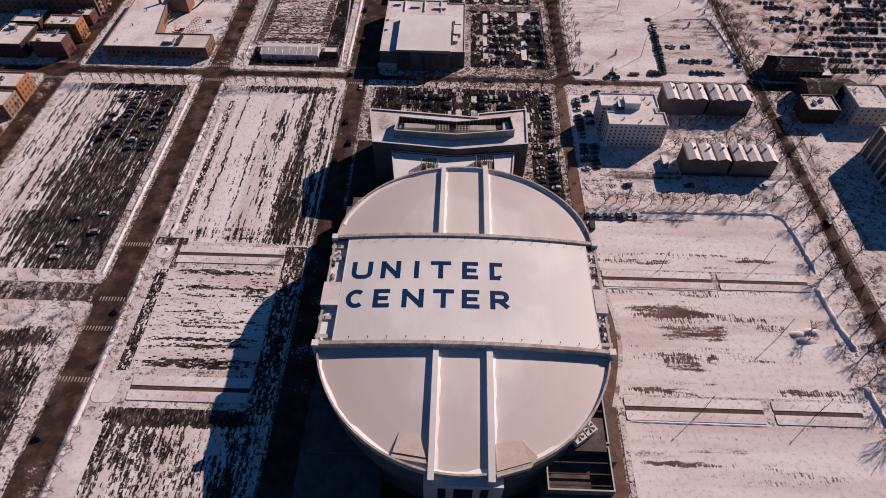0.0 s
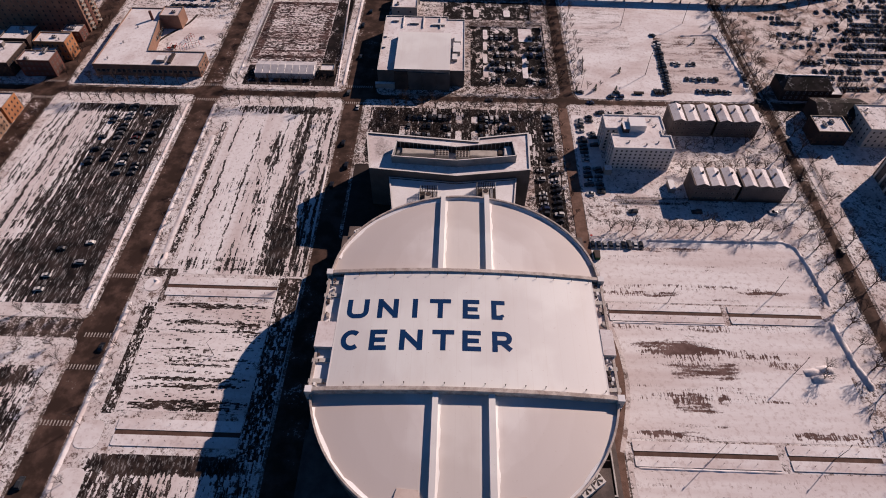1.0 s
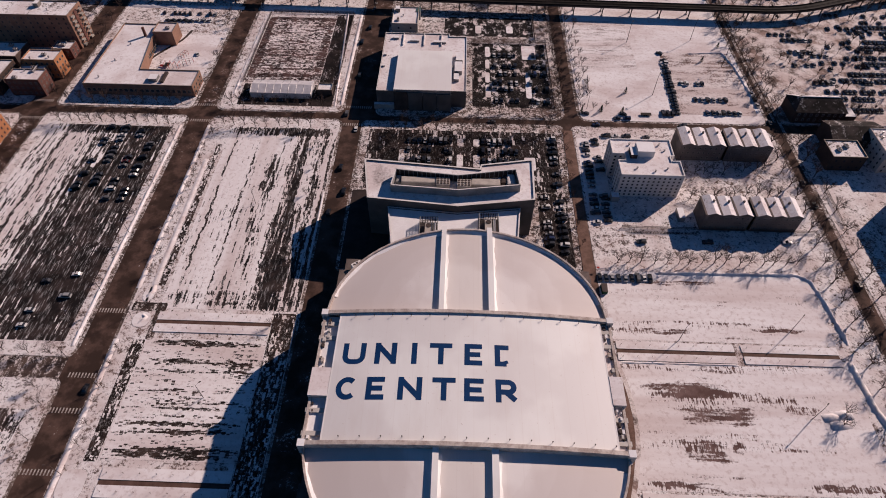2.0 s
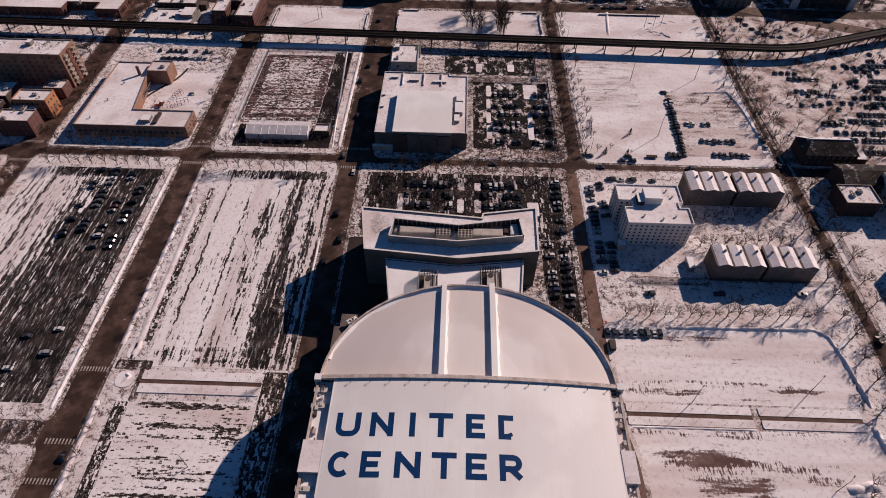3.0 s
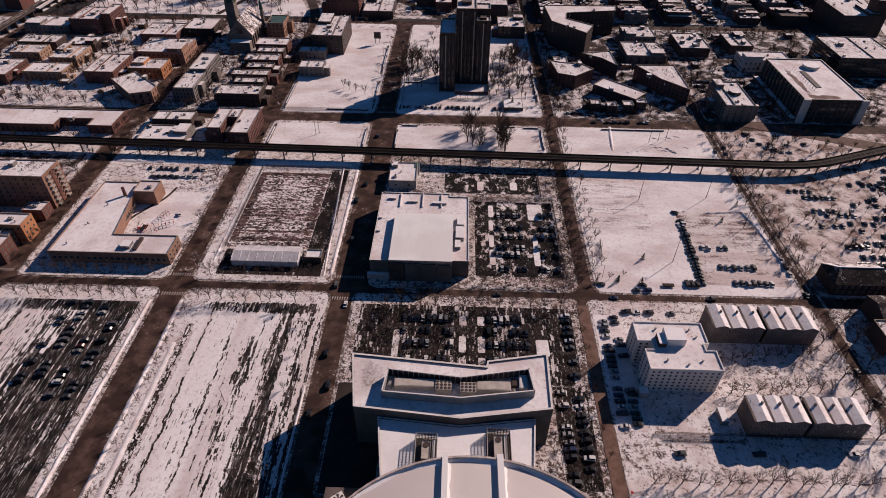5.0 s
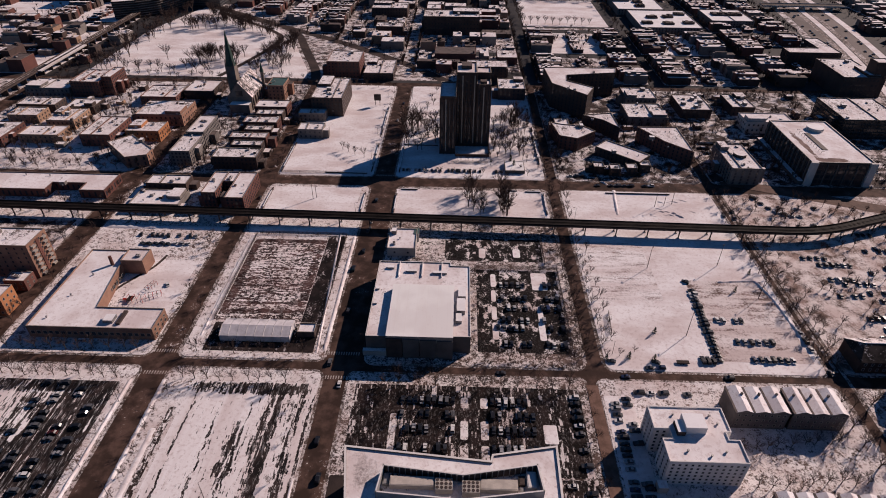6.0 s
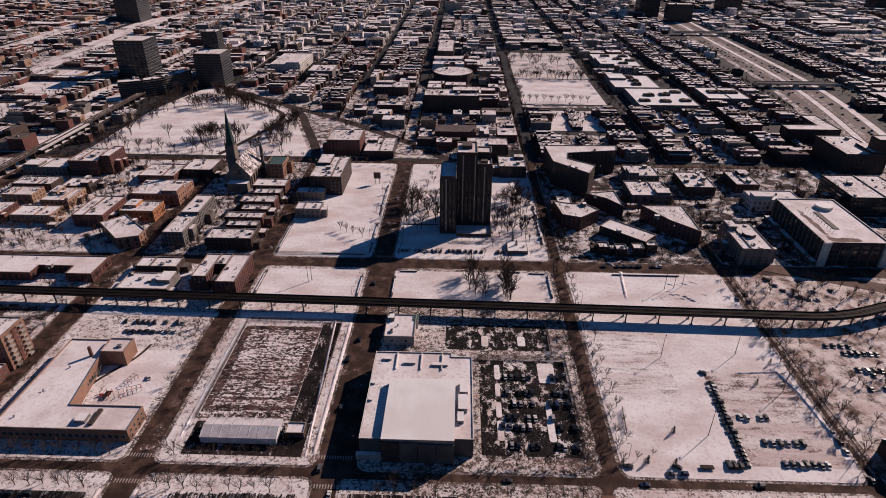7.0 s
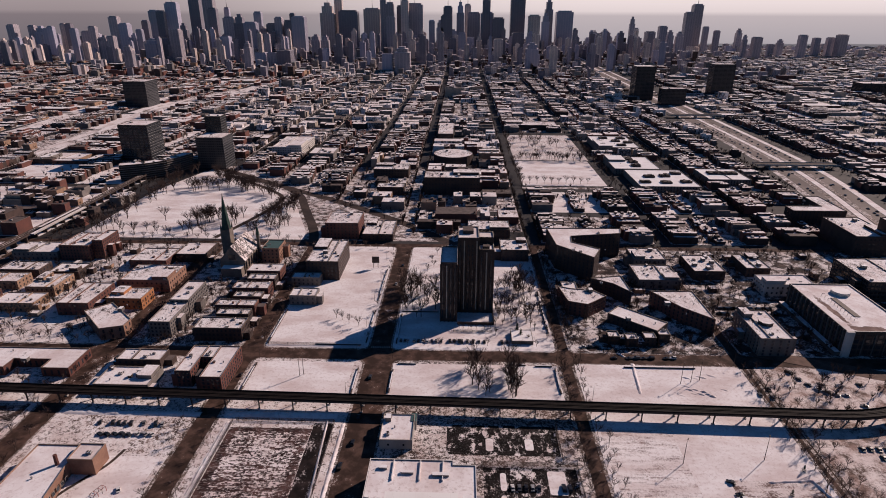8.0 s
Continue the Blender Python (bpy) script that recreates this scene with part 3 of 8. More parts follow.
setting("lane", strip([(62.5, 20), (62.0, 98), (64.5, 110), (68.0, 122), (69.5, 132), (67.5, 144), (65, 156), (62.8, 170), (62.8, 304)], 5.6, 0.205, LANE), "narrow brown service lane salted clear of snow, curving past the arena", "road")
setting("lane_edge", strip([(64.9, 100), (68.6, 112), (71.3, 124), (71.6, 136), (70.4, 148), (67.2, 160)], 1.8, 0.21, DIRT), "trampled earth and slush at the lane's edge", "verge")
lot(68, 162, 167.5, 204, LOT_S, label="parking lot under thin pale snow")
lot(68, 162, 105.5, 156.5, LOT_S, label="parking lot under thin pale snow")
lot(68, 162, -20, 94, LOT_T, label="parking lot under clean snow")
planted_strip(69, 118, 157.5, 166.5)
planted_strip(121, 161, 157.5, 166.5)
planted_strip(69, 122, 95, 104.5)
planted_strip(126, 160, 95, 104.5)
lot(67, 80, 232, 298, SNOW_OPEN, 0.2, "shaded resident parking with trodden snow")
block(188, 330, -60, 306, VERGE)
lot(-49, 56, 254, 301, LOT_DARK, 0.2, "wet dark parking lot cleared of snow")
lot(-48, -31, 201, 246, ASPHALT, 0.19, "dark paved forecourt in the shade of the arena", name="forecourt")
lot(42, 57, 205, 253, LOT_DARK, 0.2, "wet dark parking lot cleared of snow")
lot(-235, -156, 141.5, 150.5, ENTRY, 0.06, "snowed-up side street", 0.5, "side_street")
for y0, y1 in ((258, 268), (271, 281), (288, 294)):
    for x0 in (0.5, 9.5):
        lot(x0, x0 + 3.4, y0, y1, VERGE, 0.34, "snowy planted island between the parking rows", 0.8, "traffic_island")
lot(-31, -28, 262, 284, VERGE, 0.34, "snowy planted island between the parking rows", 0.8, "traffic_island")
lot(37, 43, 270, 280, SNOW, 0.34, "snowy planted island between the parking rows", 0.8, "traffic_island")

# second row of blocks
block(-235, -155, 315.5, 490)
block(-420, -252, 315.5, 490)
block(-140, -67.5, 315.5, 490)
lot(-131, -85, 341, 419, FIELD, label="sports field with snow raked into ragged rows", name="field")
lot(-135.5, -132, 322, 424, SNOW, 0.3, "long snow bank beside the field", 1, "snow_bank")
lot(-130, -74, 320, 340.8, FIELD_EDGE, 0.19, label="dark wet turf at the end of the field", name="field_edge")
lot(-84.8, -74, 341, 424, FIELD_EDGE, 0.19, label="dark worn strip beside the field", name="field_edge")
block(-46.5, 61, 314.3, 490, VERGE_DIRTY)
LOT_HALL = snowy("half_cleared_lot", 0.40, (1, 1.5, 1), 0.7, 0.0, "y", 0.15, cells=(2.6, 5.0, 0.10), grit=0.25, flecks=0.12, dark=(0.007, 0.006, 0.006), earth=(0.016, 0.012, 0.012), size=0.16, fine=0.3, white=(0.72, 0.68, 0.68), soft=0.9)
lot(9, 56, 324, 392, LOT_HALL, 0.2, "wet dark parking lot cleared of snow")
lot(-10, 50, 401, 425, LOT_HALL, 0.2, "wet dark parking lot cleared of snow")
for x0, x1, y0, y1 in ((17.3, 20.3, 376, 388), (17.2, 19.8, 363, 373), (17, 19.8, 348, 359), (17, 20.2, 333, 346), (41, 50, 374, 390), (42, 45, 347, 360), (41.5, 45, 333, 347), (11, 15, 404, 414), (32, 36.5, 405, 414)):
    lot(x0, x1, y0, y1, SNOW, 0.34, "snow heap left by the plough between parked cars", 1.2, "snow_heap")
block(72, 179, 314.3, 490, SNOW_OPEN, label="open block under smooth snow behind a kerb")
lot(75, 114, 368, 424, snowy("tracked_snow", 0.64, (6, 1, 1), 0.5, 0.0, "x", 0.2, dark=(0.16, 0.105, 0.095), earth=(0.3, 0.22, 0.205), size=0.35, fine=0.3, soft=3), 0.19, "snow marked with rows of wheel tracks", name="tracked_snow")
lot(131, 176, 322, 387, LOT_PINK, 0.2, "parking lot under thin pinkish snow")
block(188, 460, 315.5, 490, DIRT, label="thawed lot of brown earth and thin snow")

lot(-345, -256, 398, 436, YARD_DARK, 0.19, "trampled yard with fences beside the elevated track", 1, "yard")
lot(-136, -73, 449, 487, SNOW, 0.19, "open lot under clean snow beside the elevated track", 1, "open_lot")
lot(-47, 60, 449, 487, SNOW, 0.19, "open lot under clean snow beside the elevated track", 1, "open_lot")

# ragged snow left along the kerbs and down the middle of the side streets
for x0, x1, y0, y1 in ((61.2, 62.9, 318, 488), (70.2, 71.9, 318, 488), (62.7, 64.2, 507, 694), (71.2, 72.8, 507, 694), (179.2, 181, 200, 304), (179.2, 181, 317, 488), (183.4, 185.2, 317, 488), (186, 187.8, 200, 488), (-154.8, -153.2, 318, 488), (-142, -140.3, 318, 488), (-154.8, -153.4, 155, 300), (-67.2, -65.9, 320, 486)):
    lot(x0, x1, y0, y1, SLUSH, 0.04, "ragged strip of old snow along the street", 0.5, "snow_strip")

# third row of blocks
block(-420, -252, 505, 696, YARD_LIGHT)
block(-235, -155, 505, 696, YARD)
block(-139, -67, 505, 696, SNOW)
block(-50, 62.5, 505, 696, SNOW)
block(73, 179, 505, 696, YARD_DARK)
block(188, 460, 505, 696, YARD_DARK)

# ---- buildings ----
WINDOWS = {}


def window_mesh(w, h, frame_m):
    key = (round(w, 1), round(h, 1), frame_m.name)
    if key not in WINDOWS:
        g, d, e = Form(), 0.10, 0.12
        a, b = w / 2, h / 2
        o = [(-a, -b), (a, -b), (a, b), (-a, b)]
        i = [(-a + e, -b + e), (a - e, -b + e), (a - e, b - e), (-a + e, b - e)]
        for k in range(4):
            n = (k + 1) % 4
            g.face([(o[k][0], -d, o[k][1]), (o[n][0], -d, o[n][1]), (i[n][0], -d, i[n][1]), (i[k][0], -d, i[k][1])], frame_m)
            g.face([(o[k][0], 0, o[k][1]), (o[n][0], 0, o[n][1]), (o[n][0], -d, o[n][1]), (o[k][0], -d, o[k][1])], frame_m)
            g.face([(i[k][0], -d, i[k][1]), (i[n][0], -d, i[n][1]), (i[n][0], -0.02, i[n][1]), (i[k][0], -0.02, i[k][1])], frame_m)
        g.face([(x, -0.02, z) for x, z in i], GLASS)
        WINDOWS[key] = g.mesh("window")
    return WINDOWS[key]


def windows(parent, x0, x1, y, z0, z1, cols, rows, face="w", w=1.3, h=1.6, frame_m=None):
    """A field of windows on one wall. face w: along x on a wall at y; n and s: along y on a wall at that x.
    Where the wall stays far off, the panes are joined."""
    if parent.matrix_basis.translation.y > 445:
        g, a, b, d = Form(), w / 2, h / 2, 0.08
        for i in range(cols):
            u = x0 + (x1 - x0) * (i + 0.5) / cols
            for k in range(rows):
                z = z0 + (z1 - z0) * (k + 0.5) / rows
                if face == "w":
                    g.box(u - a, u + a, y - d, y, z - b, z + b, GLASS)
                    g.box(u - a - 0.1, u + a + 0.1, y - d - 0.12, y, z - b - 0.2, z - b, frame_m or CONCRETE)
                else:
                    s = d if face == "s" else -d
                    g.box(min(y, y + s), max(y, y + s), u - a, u + a, z - b, z + b, GLASS)
                    g.box(min(y, y + s * 2), max(y, y + s * 2), u - a - 0.1, u + a + 0.1, z - b - 0.2, z - b, frame_m or CONCRETE)
        return tagged(part("glazing", g, parent), kind="stuff")
    me = window_mesh(w, h, frame_m or CONCRETE)
    for i in range(cols):
        u = x0 + (x1 - x0) * (i + 0.5) / cols
        for k in range(rows):
            z = z0 + (z1 - z0) * (k + 0.5) / rows
            at = pose(u, y, z) if face == "w" else pose(y, u, z, 0, 0, 90 if face == "s" else -90)
            part("window", me, parent, at=at)


def glaze(t, p, q, h, rows, bay, wall, w=1.3):
    """Joined windows along one straight wall from p to q, seen with the wall's outer side on the right."""
    p, q = Vector(p), Vector(q)
    d = (q - p).normalized()
    n = Vector((d.y, -d.x))
    cols = int((q - p).length / bay)
    if cols < 1:
        return
    g, storey = Form(), h / rows
    for i in range(cols):
        c = p + d * ((q - p).length * (i + 0.5) / cols)
        for k in range(rows):
            z = storey * (k + 0.52)
            for z0, z1, e, m, x in ((z - storey * 0.3, z + storey * 0.28, 0.06, GLASS, w / 2), (z - storey * 0.36, z - storey * 0.3, 0.14, wall, w / 2 + 0.12)):
                a, b = c - d * x, c + d * x
                o = n * e
                g.face([(*(a + o), z0), (*(b + o), z0), (*(b + o), z1), (*(a + o), z1)], m)
                g.face([(*(a + o), z1), (*(b + o), z1), (*b, z1), (*a, z1)], m)
    tagged(part("glazing", g, t), kind="stuff")


UNIT = Form().box(-1.3, 1.3, -0.9, 0.9, 0, 1.3, GREY_METAL, SNOW_ROOF).box(-1.0, -0.2, -0.6, 0.6, 1.3, 1.5, STEEL).box(0.2, 1.0, -0.6, 0.6, 1.3, 1.5, STEEL).mesh("rooftop_unit")
VENT = Form().tube((0, 0, 0), (0, 0, 0.9), 0.35, 0.35, GREY_METAL, 8).tube((0, 0, 0.9), (0, 0, 1.2), 0.55, 0.45, GREY_METAL, 8).mesh("roof_vent")
HUT = Form().box(-2, 2, -1.5, 1.5, 0, 2.6, GREY_BRICK, SNOW_ROOF).mesh("stair_hut")


def walls_form(outline, z0, z1, m, cap=None, thick=0.4, rim=0.7):
    """Walls on a counter-clockwise outline with a parapet; the roof lies inside it."""
    g = Form()
    c = len(outline)
    inner = []
    for i in range(c):
        p0, p1, p2 = (Vector(outline[(i + k - 1) % c]) for k in range(3))
        a, b = (p1 - p0).normalized(), (p2 - p1).normalized()
        na, nb = Vector((-a.y, a.x)), Vector((-b.y, b.x))
        k = (na + nb) / max(0.3, 1 + na.dot(nb))
        inner.append(tuple(p1 + thick * k))
    for i in range(c):
        j = (i + 1) % c
        (ax, ay), (bx, by), (cx, cy), (dx, dy) = outline[i], outline[j], inner[j], inner[i]
        zt = z1 + rim
        g.face([(ax, ay, z0), (bx, by, z0), (bx, by, zt), (ax, ay, zt)], m)
        g.face([(ax, ay, zt), (bx, by, zt), (cx, cy, zt), (dx, dy, zt)], cap or LIMESTONE)
        g.face([(dx, dy, z1 - 0.2), (dx, dy, zt), (cx, cy, zt), (cx, cy, z1 - 0.2)], m)
    return g, inner


def building(x0, x1, y0, y1, h, wall, label, roof=ROOF_SNOW, rows=0, side="", units=3, name="building", group="", bay=4.0, outline=None, frame_m=None,
             rim=0.7, keep=True, z0=0.1, glass=(1.3, 1.6), parent=None, category="building"):
    """A flat-roofed building with parapet, windows in rows on the wall towards the arena and on one side, and rooftop gear."""
    cx, cy = (x0 + x1) / 2, (y0 + y1) / 2
    if len(label.replace("-", " ").split()) < 6:
        label += " under a snowy flat roof"
    t = parent or thing(name, cx, cy, z0, label, category, group)
    hx, hy = (x1 - x0) / 2, (y1 - y0) / 2
    o = [(x - cx, y - cy) for x, y in outline] if outline else [(-hx, -hy), (hx, -hy), (hx, hy), (-hx, hy)]
    g, inner = walls_form(o, 0, h, wall, rim=rim)
    part("wall", g, t)
    pick = random.Random(int(abs(x0) * 13 + abs(y0) * 7))
    if y0 > 500 and roof is ROOF_SNOW and pick.random() < 0.45:
        roof = ROOF_THIN
    part("roof", Form().prism(inner, h - 0.25, h + 0.06, ROOF_BARE, roof), t)
    if y0 > 445 and not outline and 9 < hx < 30 and h < 20 and pick.random() < 0.7:
        u = pick.uniform(-0.4, 0.4) * hx
        part("party_wall", Form().box(u - 0.3, u + 0.3, -hy + 0.5, hy - 0.5, h - 0.2, h + 0.9, wall, LIMESTONE), t)
    if rows:
        storey = h / rows
        zz = (storey * 0.12, h - storey * 0.05)
        w, hh = glass[0], min(glass[1], storey * 0.62)
        if outline:
            for i in range(len(o)):
                a, b = Vector(o[i]), Vector(o[(i + 1) % len(o)])
                v = (b - a).normalized()
                if -v.x < -0.3 or (v.y * (1 if cx < 0 else -1) > 0.3):
                    glaze(t, a, b, h, rows, bay, wall)
            side = ""
        if not outline:
            n = max(2, int(2 * hx / bay))
            windows(t, -hx + 0.6, hx - 0.6, -hy, *zz, n, rows, "w", w, hh, frame_m or wall)
        if side:
            n = max(2, int(2 * hy / bay))
            windows(t, -hy + 0.6, hy - 0.6, hx if side == "s" else -hx, *zz, n, rows, side, w, hh, frame_m or wall)
    rng = random.Random(int(abs(x0) * 31 + y0))
    for i in range(units):
        me, nm = rng.choice(((UNIT, "rooftop_unit"), (VENT, "roof_vent"), (VENT, "roof_vent"), (HUT, "stair_hut") if hx > 8 and hy > 8 else (UNIT, "rooftop_unit")))
        part(nm, me, t, at=pose(rng.uniform(-hx * 0.7, hx * 0.7), rng.uniform(-hy * 0.7, hy * 0.7), h + 0.05, 0, 0, rng.choice((0, 90))))
    if min(hx, hy) > 9 and not outline and y0 > 440 and h < 30 and rng.random() < 0.6:
        a, b = rng.uniform(0.25, 0.5) * hx, rng.uniform(0.25, 0.6) * hy
        u, v = rng.choice((-1, 1)) * (hx - a - 1.2), rng.choice((-1, 1)) * (hy - b - 1.2)
        part("upper_storey", Form().box(u - a, u + a, v - b, v + b, h, h + rng.uniform(2.4, 3.6), wall, roof), t)
    if y0 > 445 and h < 30 and not outline and name in ("building", "house", "apartment_block"):
        for i in range(3):      # low annexes and stair towers that break the outline
            if rng.random() < 0.6:
                a, b, k = rng.uniform(1.5, 3.5), rng.uniform(1.5, 4.0), rng.uniform(0.35, 0.9)
                u = rng.choice((-1, 1)) * (hx + a * 0.6)
                v = rng.uniform(-hy + b, max(-hy + b, hy - b))
                part("annex", Form().box(u - a, u + a, v - b, v + b, 0, h * k, wall, ROOF_SNOW if rng.random() < 0.6 else ROOF_BARE), t)
        for i in range(int(min(5, hx * hy / 50))):
            u, v, a, b = rng.uniform(-hx + 1.2, hx - 1.2), rng.uniform(-hy + 1.2, hy - 1.2), rng.uniform(0.4, 1.1), rng.uniform(0.4, 1.4)
            part("roof_box", Form().box(u - a, u + a, v - b, v + b, h, h + rng.uniform(0.6, 1.8), rng.choice((STEEL, wall, GREY_METAL)), rng.choice((SNOW_ROOF, ROOF_BARE))), t)
    if keep:
        reserve(x0, x1, y0, y1)
    return t


# ---- the arena ----
XC, HALF = 5.5, 53.0
Y_WEST, Y_EAST, R_WEST, R_EAST = 107.0, 157.0, 45.3, 43.5


def reach(sign, x):
    """How far a cap runs out from the band at x: an arc at the west end, a half ellipse at the east."""
    u = max(-1.0, min(1.0, (x - XC) / HALF))
    if sign > 0:
        return R_EAST * math.sqrt(1 - u * u)
    big = (HALF ** 2 + R_WEST ** 2) / (2 * R_WEST)
    return math.sqrt(big * big - (u * HALF) ** 2) - (big - R_WEST)


def band_z(x):
    return 29.3 + 3.4 * (1 - ((x - XC) / HALF) ** 2)


def cap_z(x, s):
    """Height of a roof cap at x, s of the way from the raised band to the rim."""
    return band_z(x) - 2.4 - 1.4 * s * s


arena = thing("arena", XC, 132, 0.1, "large white-roofed arena with a raised lettered band between rounded caps", "arena")
arena.matrix_basis = pose(0, 0, 0.1)
reserve(-60, 66, 20, 300)


def cap(sign, y0, r, x_lo, x_hi, m, name, n=28, k=10):
    """One bay of a rounded roof cap between two lines of x."""
    rows = []
    for i in range(n + 1):
        x = x_lo + (x_hi - x_lo) * i / n
        far = reach(sign, x)
        rows.append([(x, y0 + sign * far * j / k, cap_z(x, far * j / k / r)) for j in range(k + 1)])
    if sign > 0:
        rows = [list(q) for q in rows]
    g = Form().grid([list(reversed(q)) for q in rows] if sign < 0 else rows, m)
    g.f = [tuple(reversed(q)) for q in g.f]
    return part(name, g, arena, smooth=True)


for sign, y0, r in ((-1, Y_WEST, R_WEST), (1, Y_EAST, R_EAST)):
    cap(sign, y0, r, XC - HALF, -5.0, DOME_CAP, "roof_cap")
    cap(sign, y0, r, -3.4, 13.8, DOME_BAY, "roof_bay")
    cap(sign, y0, r, 15.6, XC + HALF, DOME_CAP, "roof_cap")
    # rim kerb along the rounded edge and the drum wall under it
    curb, drum = Form(), Form()
    arc = [(XC - HALF * math.cos(radians(a)), reach(sign, XC - HALF * math.cos(radians(a))) / r) for a in range(0, 181, 4)]
    inner, outer, low = [], [], []
    for x, s in arc:
        z = cap_z(x, s * 0.98)
        nx, ny = (x - XC) / HALF, s * sign
        inner.append((x - nx * 0.7, y0 + sign * r * s - ny * 0.7, z))
        outer.append((x, y0 + sign * r * s, z))
    for rows in ([[(p[0], p[1], p[2] - 0.4) for p in inner], [(p[0], p[1], p[2] + 1.4) for p in inner], [(p[0], p[1], p[2] + 1.4) for p in outer], [(p[0], p[1], p[2] - 2.2) for p in outer]],):
        curb.grid(rows, KERB)
    part("roof_kerb", curb, arena, "pale snow-dusted roof kerb")
    rows = []
    for n, ((x, q), p) in enumerate(zip(arc, inner)):
        if 2 < n < len(arc) - 3:
            w = 1.3 + 0.5 * math.sin(n * 1.1) + 0.3 * math.sin(n * 2.7)
            nx, ny = (x - XC) / HALF, q * sign
            rows.append([(p[0] - nx * w * k, p[1] - ny * w * k, p[2] + h + 0.02 * w) for k, h in ((0, 0.55), (0.5, 0.3), (1.0, 0.05))])
    drift = Form().grid(rows if sign < 0 else rows[::-1], SNOW_ROOF)
    part("snow_drift", drift, arena, "white snow drifted inside the rim", smooth=True)
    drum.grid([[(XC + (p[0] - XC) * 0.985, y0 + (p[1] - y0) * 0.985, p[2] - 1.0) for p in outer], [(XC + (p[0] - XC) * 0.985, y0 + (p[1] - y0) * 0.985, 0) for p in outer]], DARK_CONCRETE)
    part("drum_wall", drum, arena, "plain concrete drum wall")
    # two box ribs that run from the band to the rim
    for x0, x1 in ((-5.2, -3.2), (13.6, 15.8)):
        g = Form()
        end = r + (1.5 if sign < 0 else 0.8)
        sec = []
        for j in range(13):
            y = y0 + sign * end * j / 12
            z = cap_z((x0 + x1) / 2, j / 12)
            sec.append((y, z))
        rows = [[(x0, y, z - 1.5) for y, z in sec], [(x0, y, z + 1.7) for y, z in sec], [(x1, y, z + 1.7) for y, z in sec], [(x1, y, z - 1.5) for y, z in sec]]
        g.grid(rows, DOME)
        y, z = sec[-1]
        g.face([(x0, y, z - 1.5), (x1, y, z - 1.5), (x1, y, z + 1.7), (x0, y, z + 1.7)], PRECAST)
        part("roof_rib", g, arena, "white box rib across the roof")
        g = Form()
        g.box(x0, x1, y - 0.2, y + 0.2, 0, z, PRECAST)
        part("buttress", g, arena)
        rows = []
        for j in range(25):
            y, s = y0 + sign * r * (0.05 + 0.92 * j / 24), 0.05 + 0.92 * j / 24
            w = 0.95 + 0.25 * math.sin(j * 0.9 + x0) + 0.15 * math.sin(j * 2.3)
            rows.append([(x1 - 0.1, y, cap_z(x1, s) + 0.26), (x1 + w * 0.45, y, cap_z(x1, s) + 0.16), (x1 + w, y, cap_z(x1 + w, s) + 0.02)])
        drift = Form().grid(rows if sign < 0 else rows[::-1], DOME)
        drift.f = [tuple(reversed(q)) for q in drift.f]
        part("snow_drift", drift, arena, "white snow drifted against the rib", smooth=True)

# raised central band, its end walls and the curbs along it
BAND_LEFT, BAND_RIGHT, LEDGE = -41.4, 54.6, 27.9
g = Form()
xs = [XC - HALF + 2 * HALF * i / 48 for i in range(49)]
plate_xs = [BAND_LEFT + (BAND_RIGHT - BAND_LEFT) * i / 44 for i in range(45)]
g.grid([[(x, y, band_z(x)) for x in plate_xs] for y in [Y_WEST + (Y_EAST - Y_WEST) * j / 10 for j in range(11)]], DOME)
part("roof_band", g, arena, "broad white raised roof band", smooth=True)
for x, s in ((BAND_LEFT, -1), (BAND_RIGHT, 1)):
    part("band_cheek", Form().box(x - 0.25, x + 0.25, Y_WEST + 0.7, Y_EAST - 0.7, LEDGE - 0.2, band_z(x) + 0.04, KERB, DOME), arena, "low cheek wall at the side of the raised roof")
for y, s in ((Y_WEST, -1), (Y_EAST, 1)):
    g = Form()
    rows = [[(x, y + s * 0.7, band_z(x) - 4.2) for x in xs], [(x, y + s * 0.7, band_z(x) + 0.75) for x in xs], [(x, y - s * 0.7, band_z(x) + 0.75) for x in xs], [(x, y - s * 0.7, band_z(x) - 0.5) for x in xs]]
    g.grid(rows, KERB)
    part("band_kerb", g, arena, "kerb along the edge of the raised roof")
    post = Form().tube((0, 0, 0), (0, 0, 0.9), 0.10, 0.10, STEEL, 5).tube((0, 0, 0.9), (0, 0, 1.15), 0.22, 0.22, STEEL, 6).mesh("roof_light")
    for i in range(15):
        x = XC - 48 + 96 * i / 14
        part("roof_light", post, arena, "small dark roof light", at=pose(x, y - s * 2.0, band_z(x)))
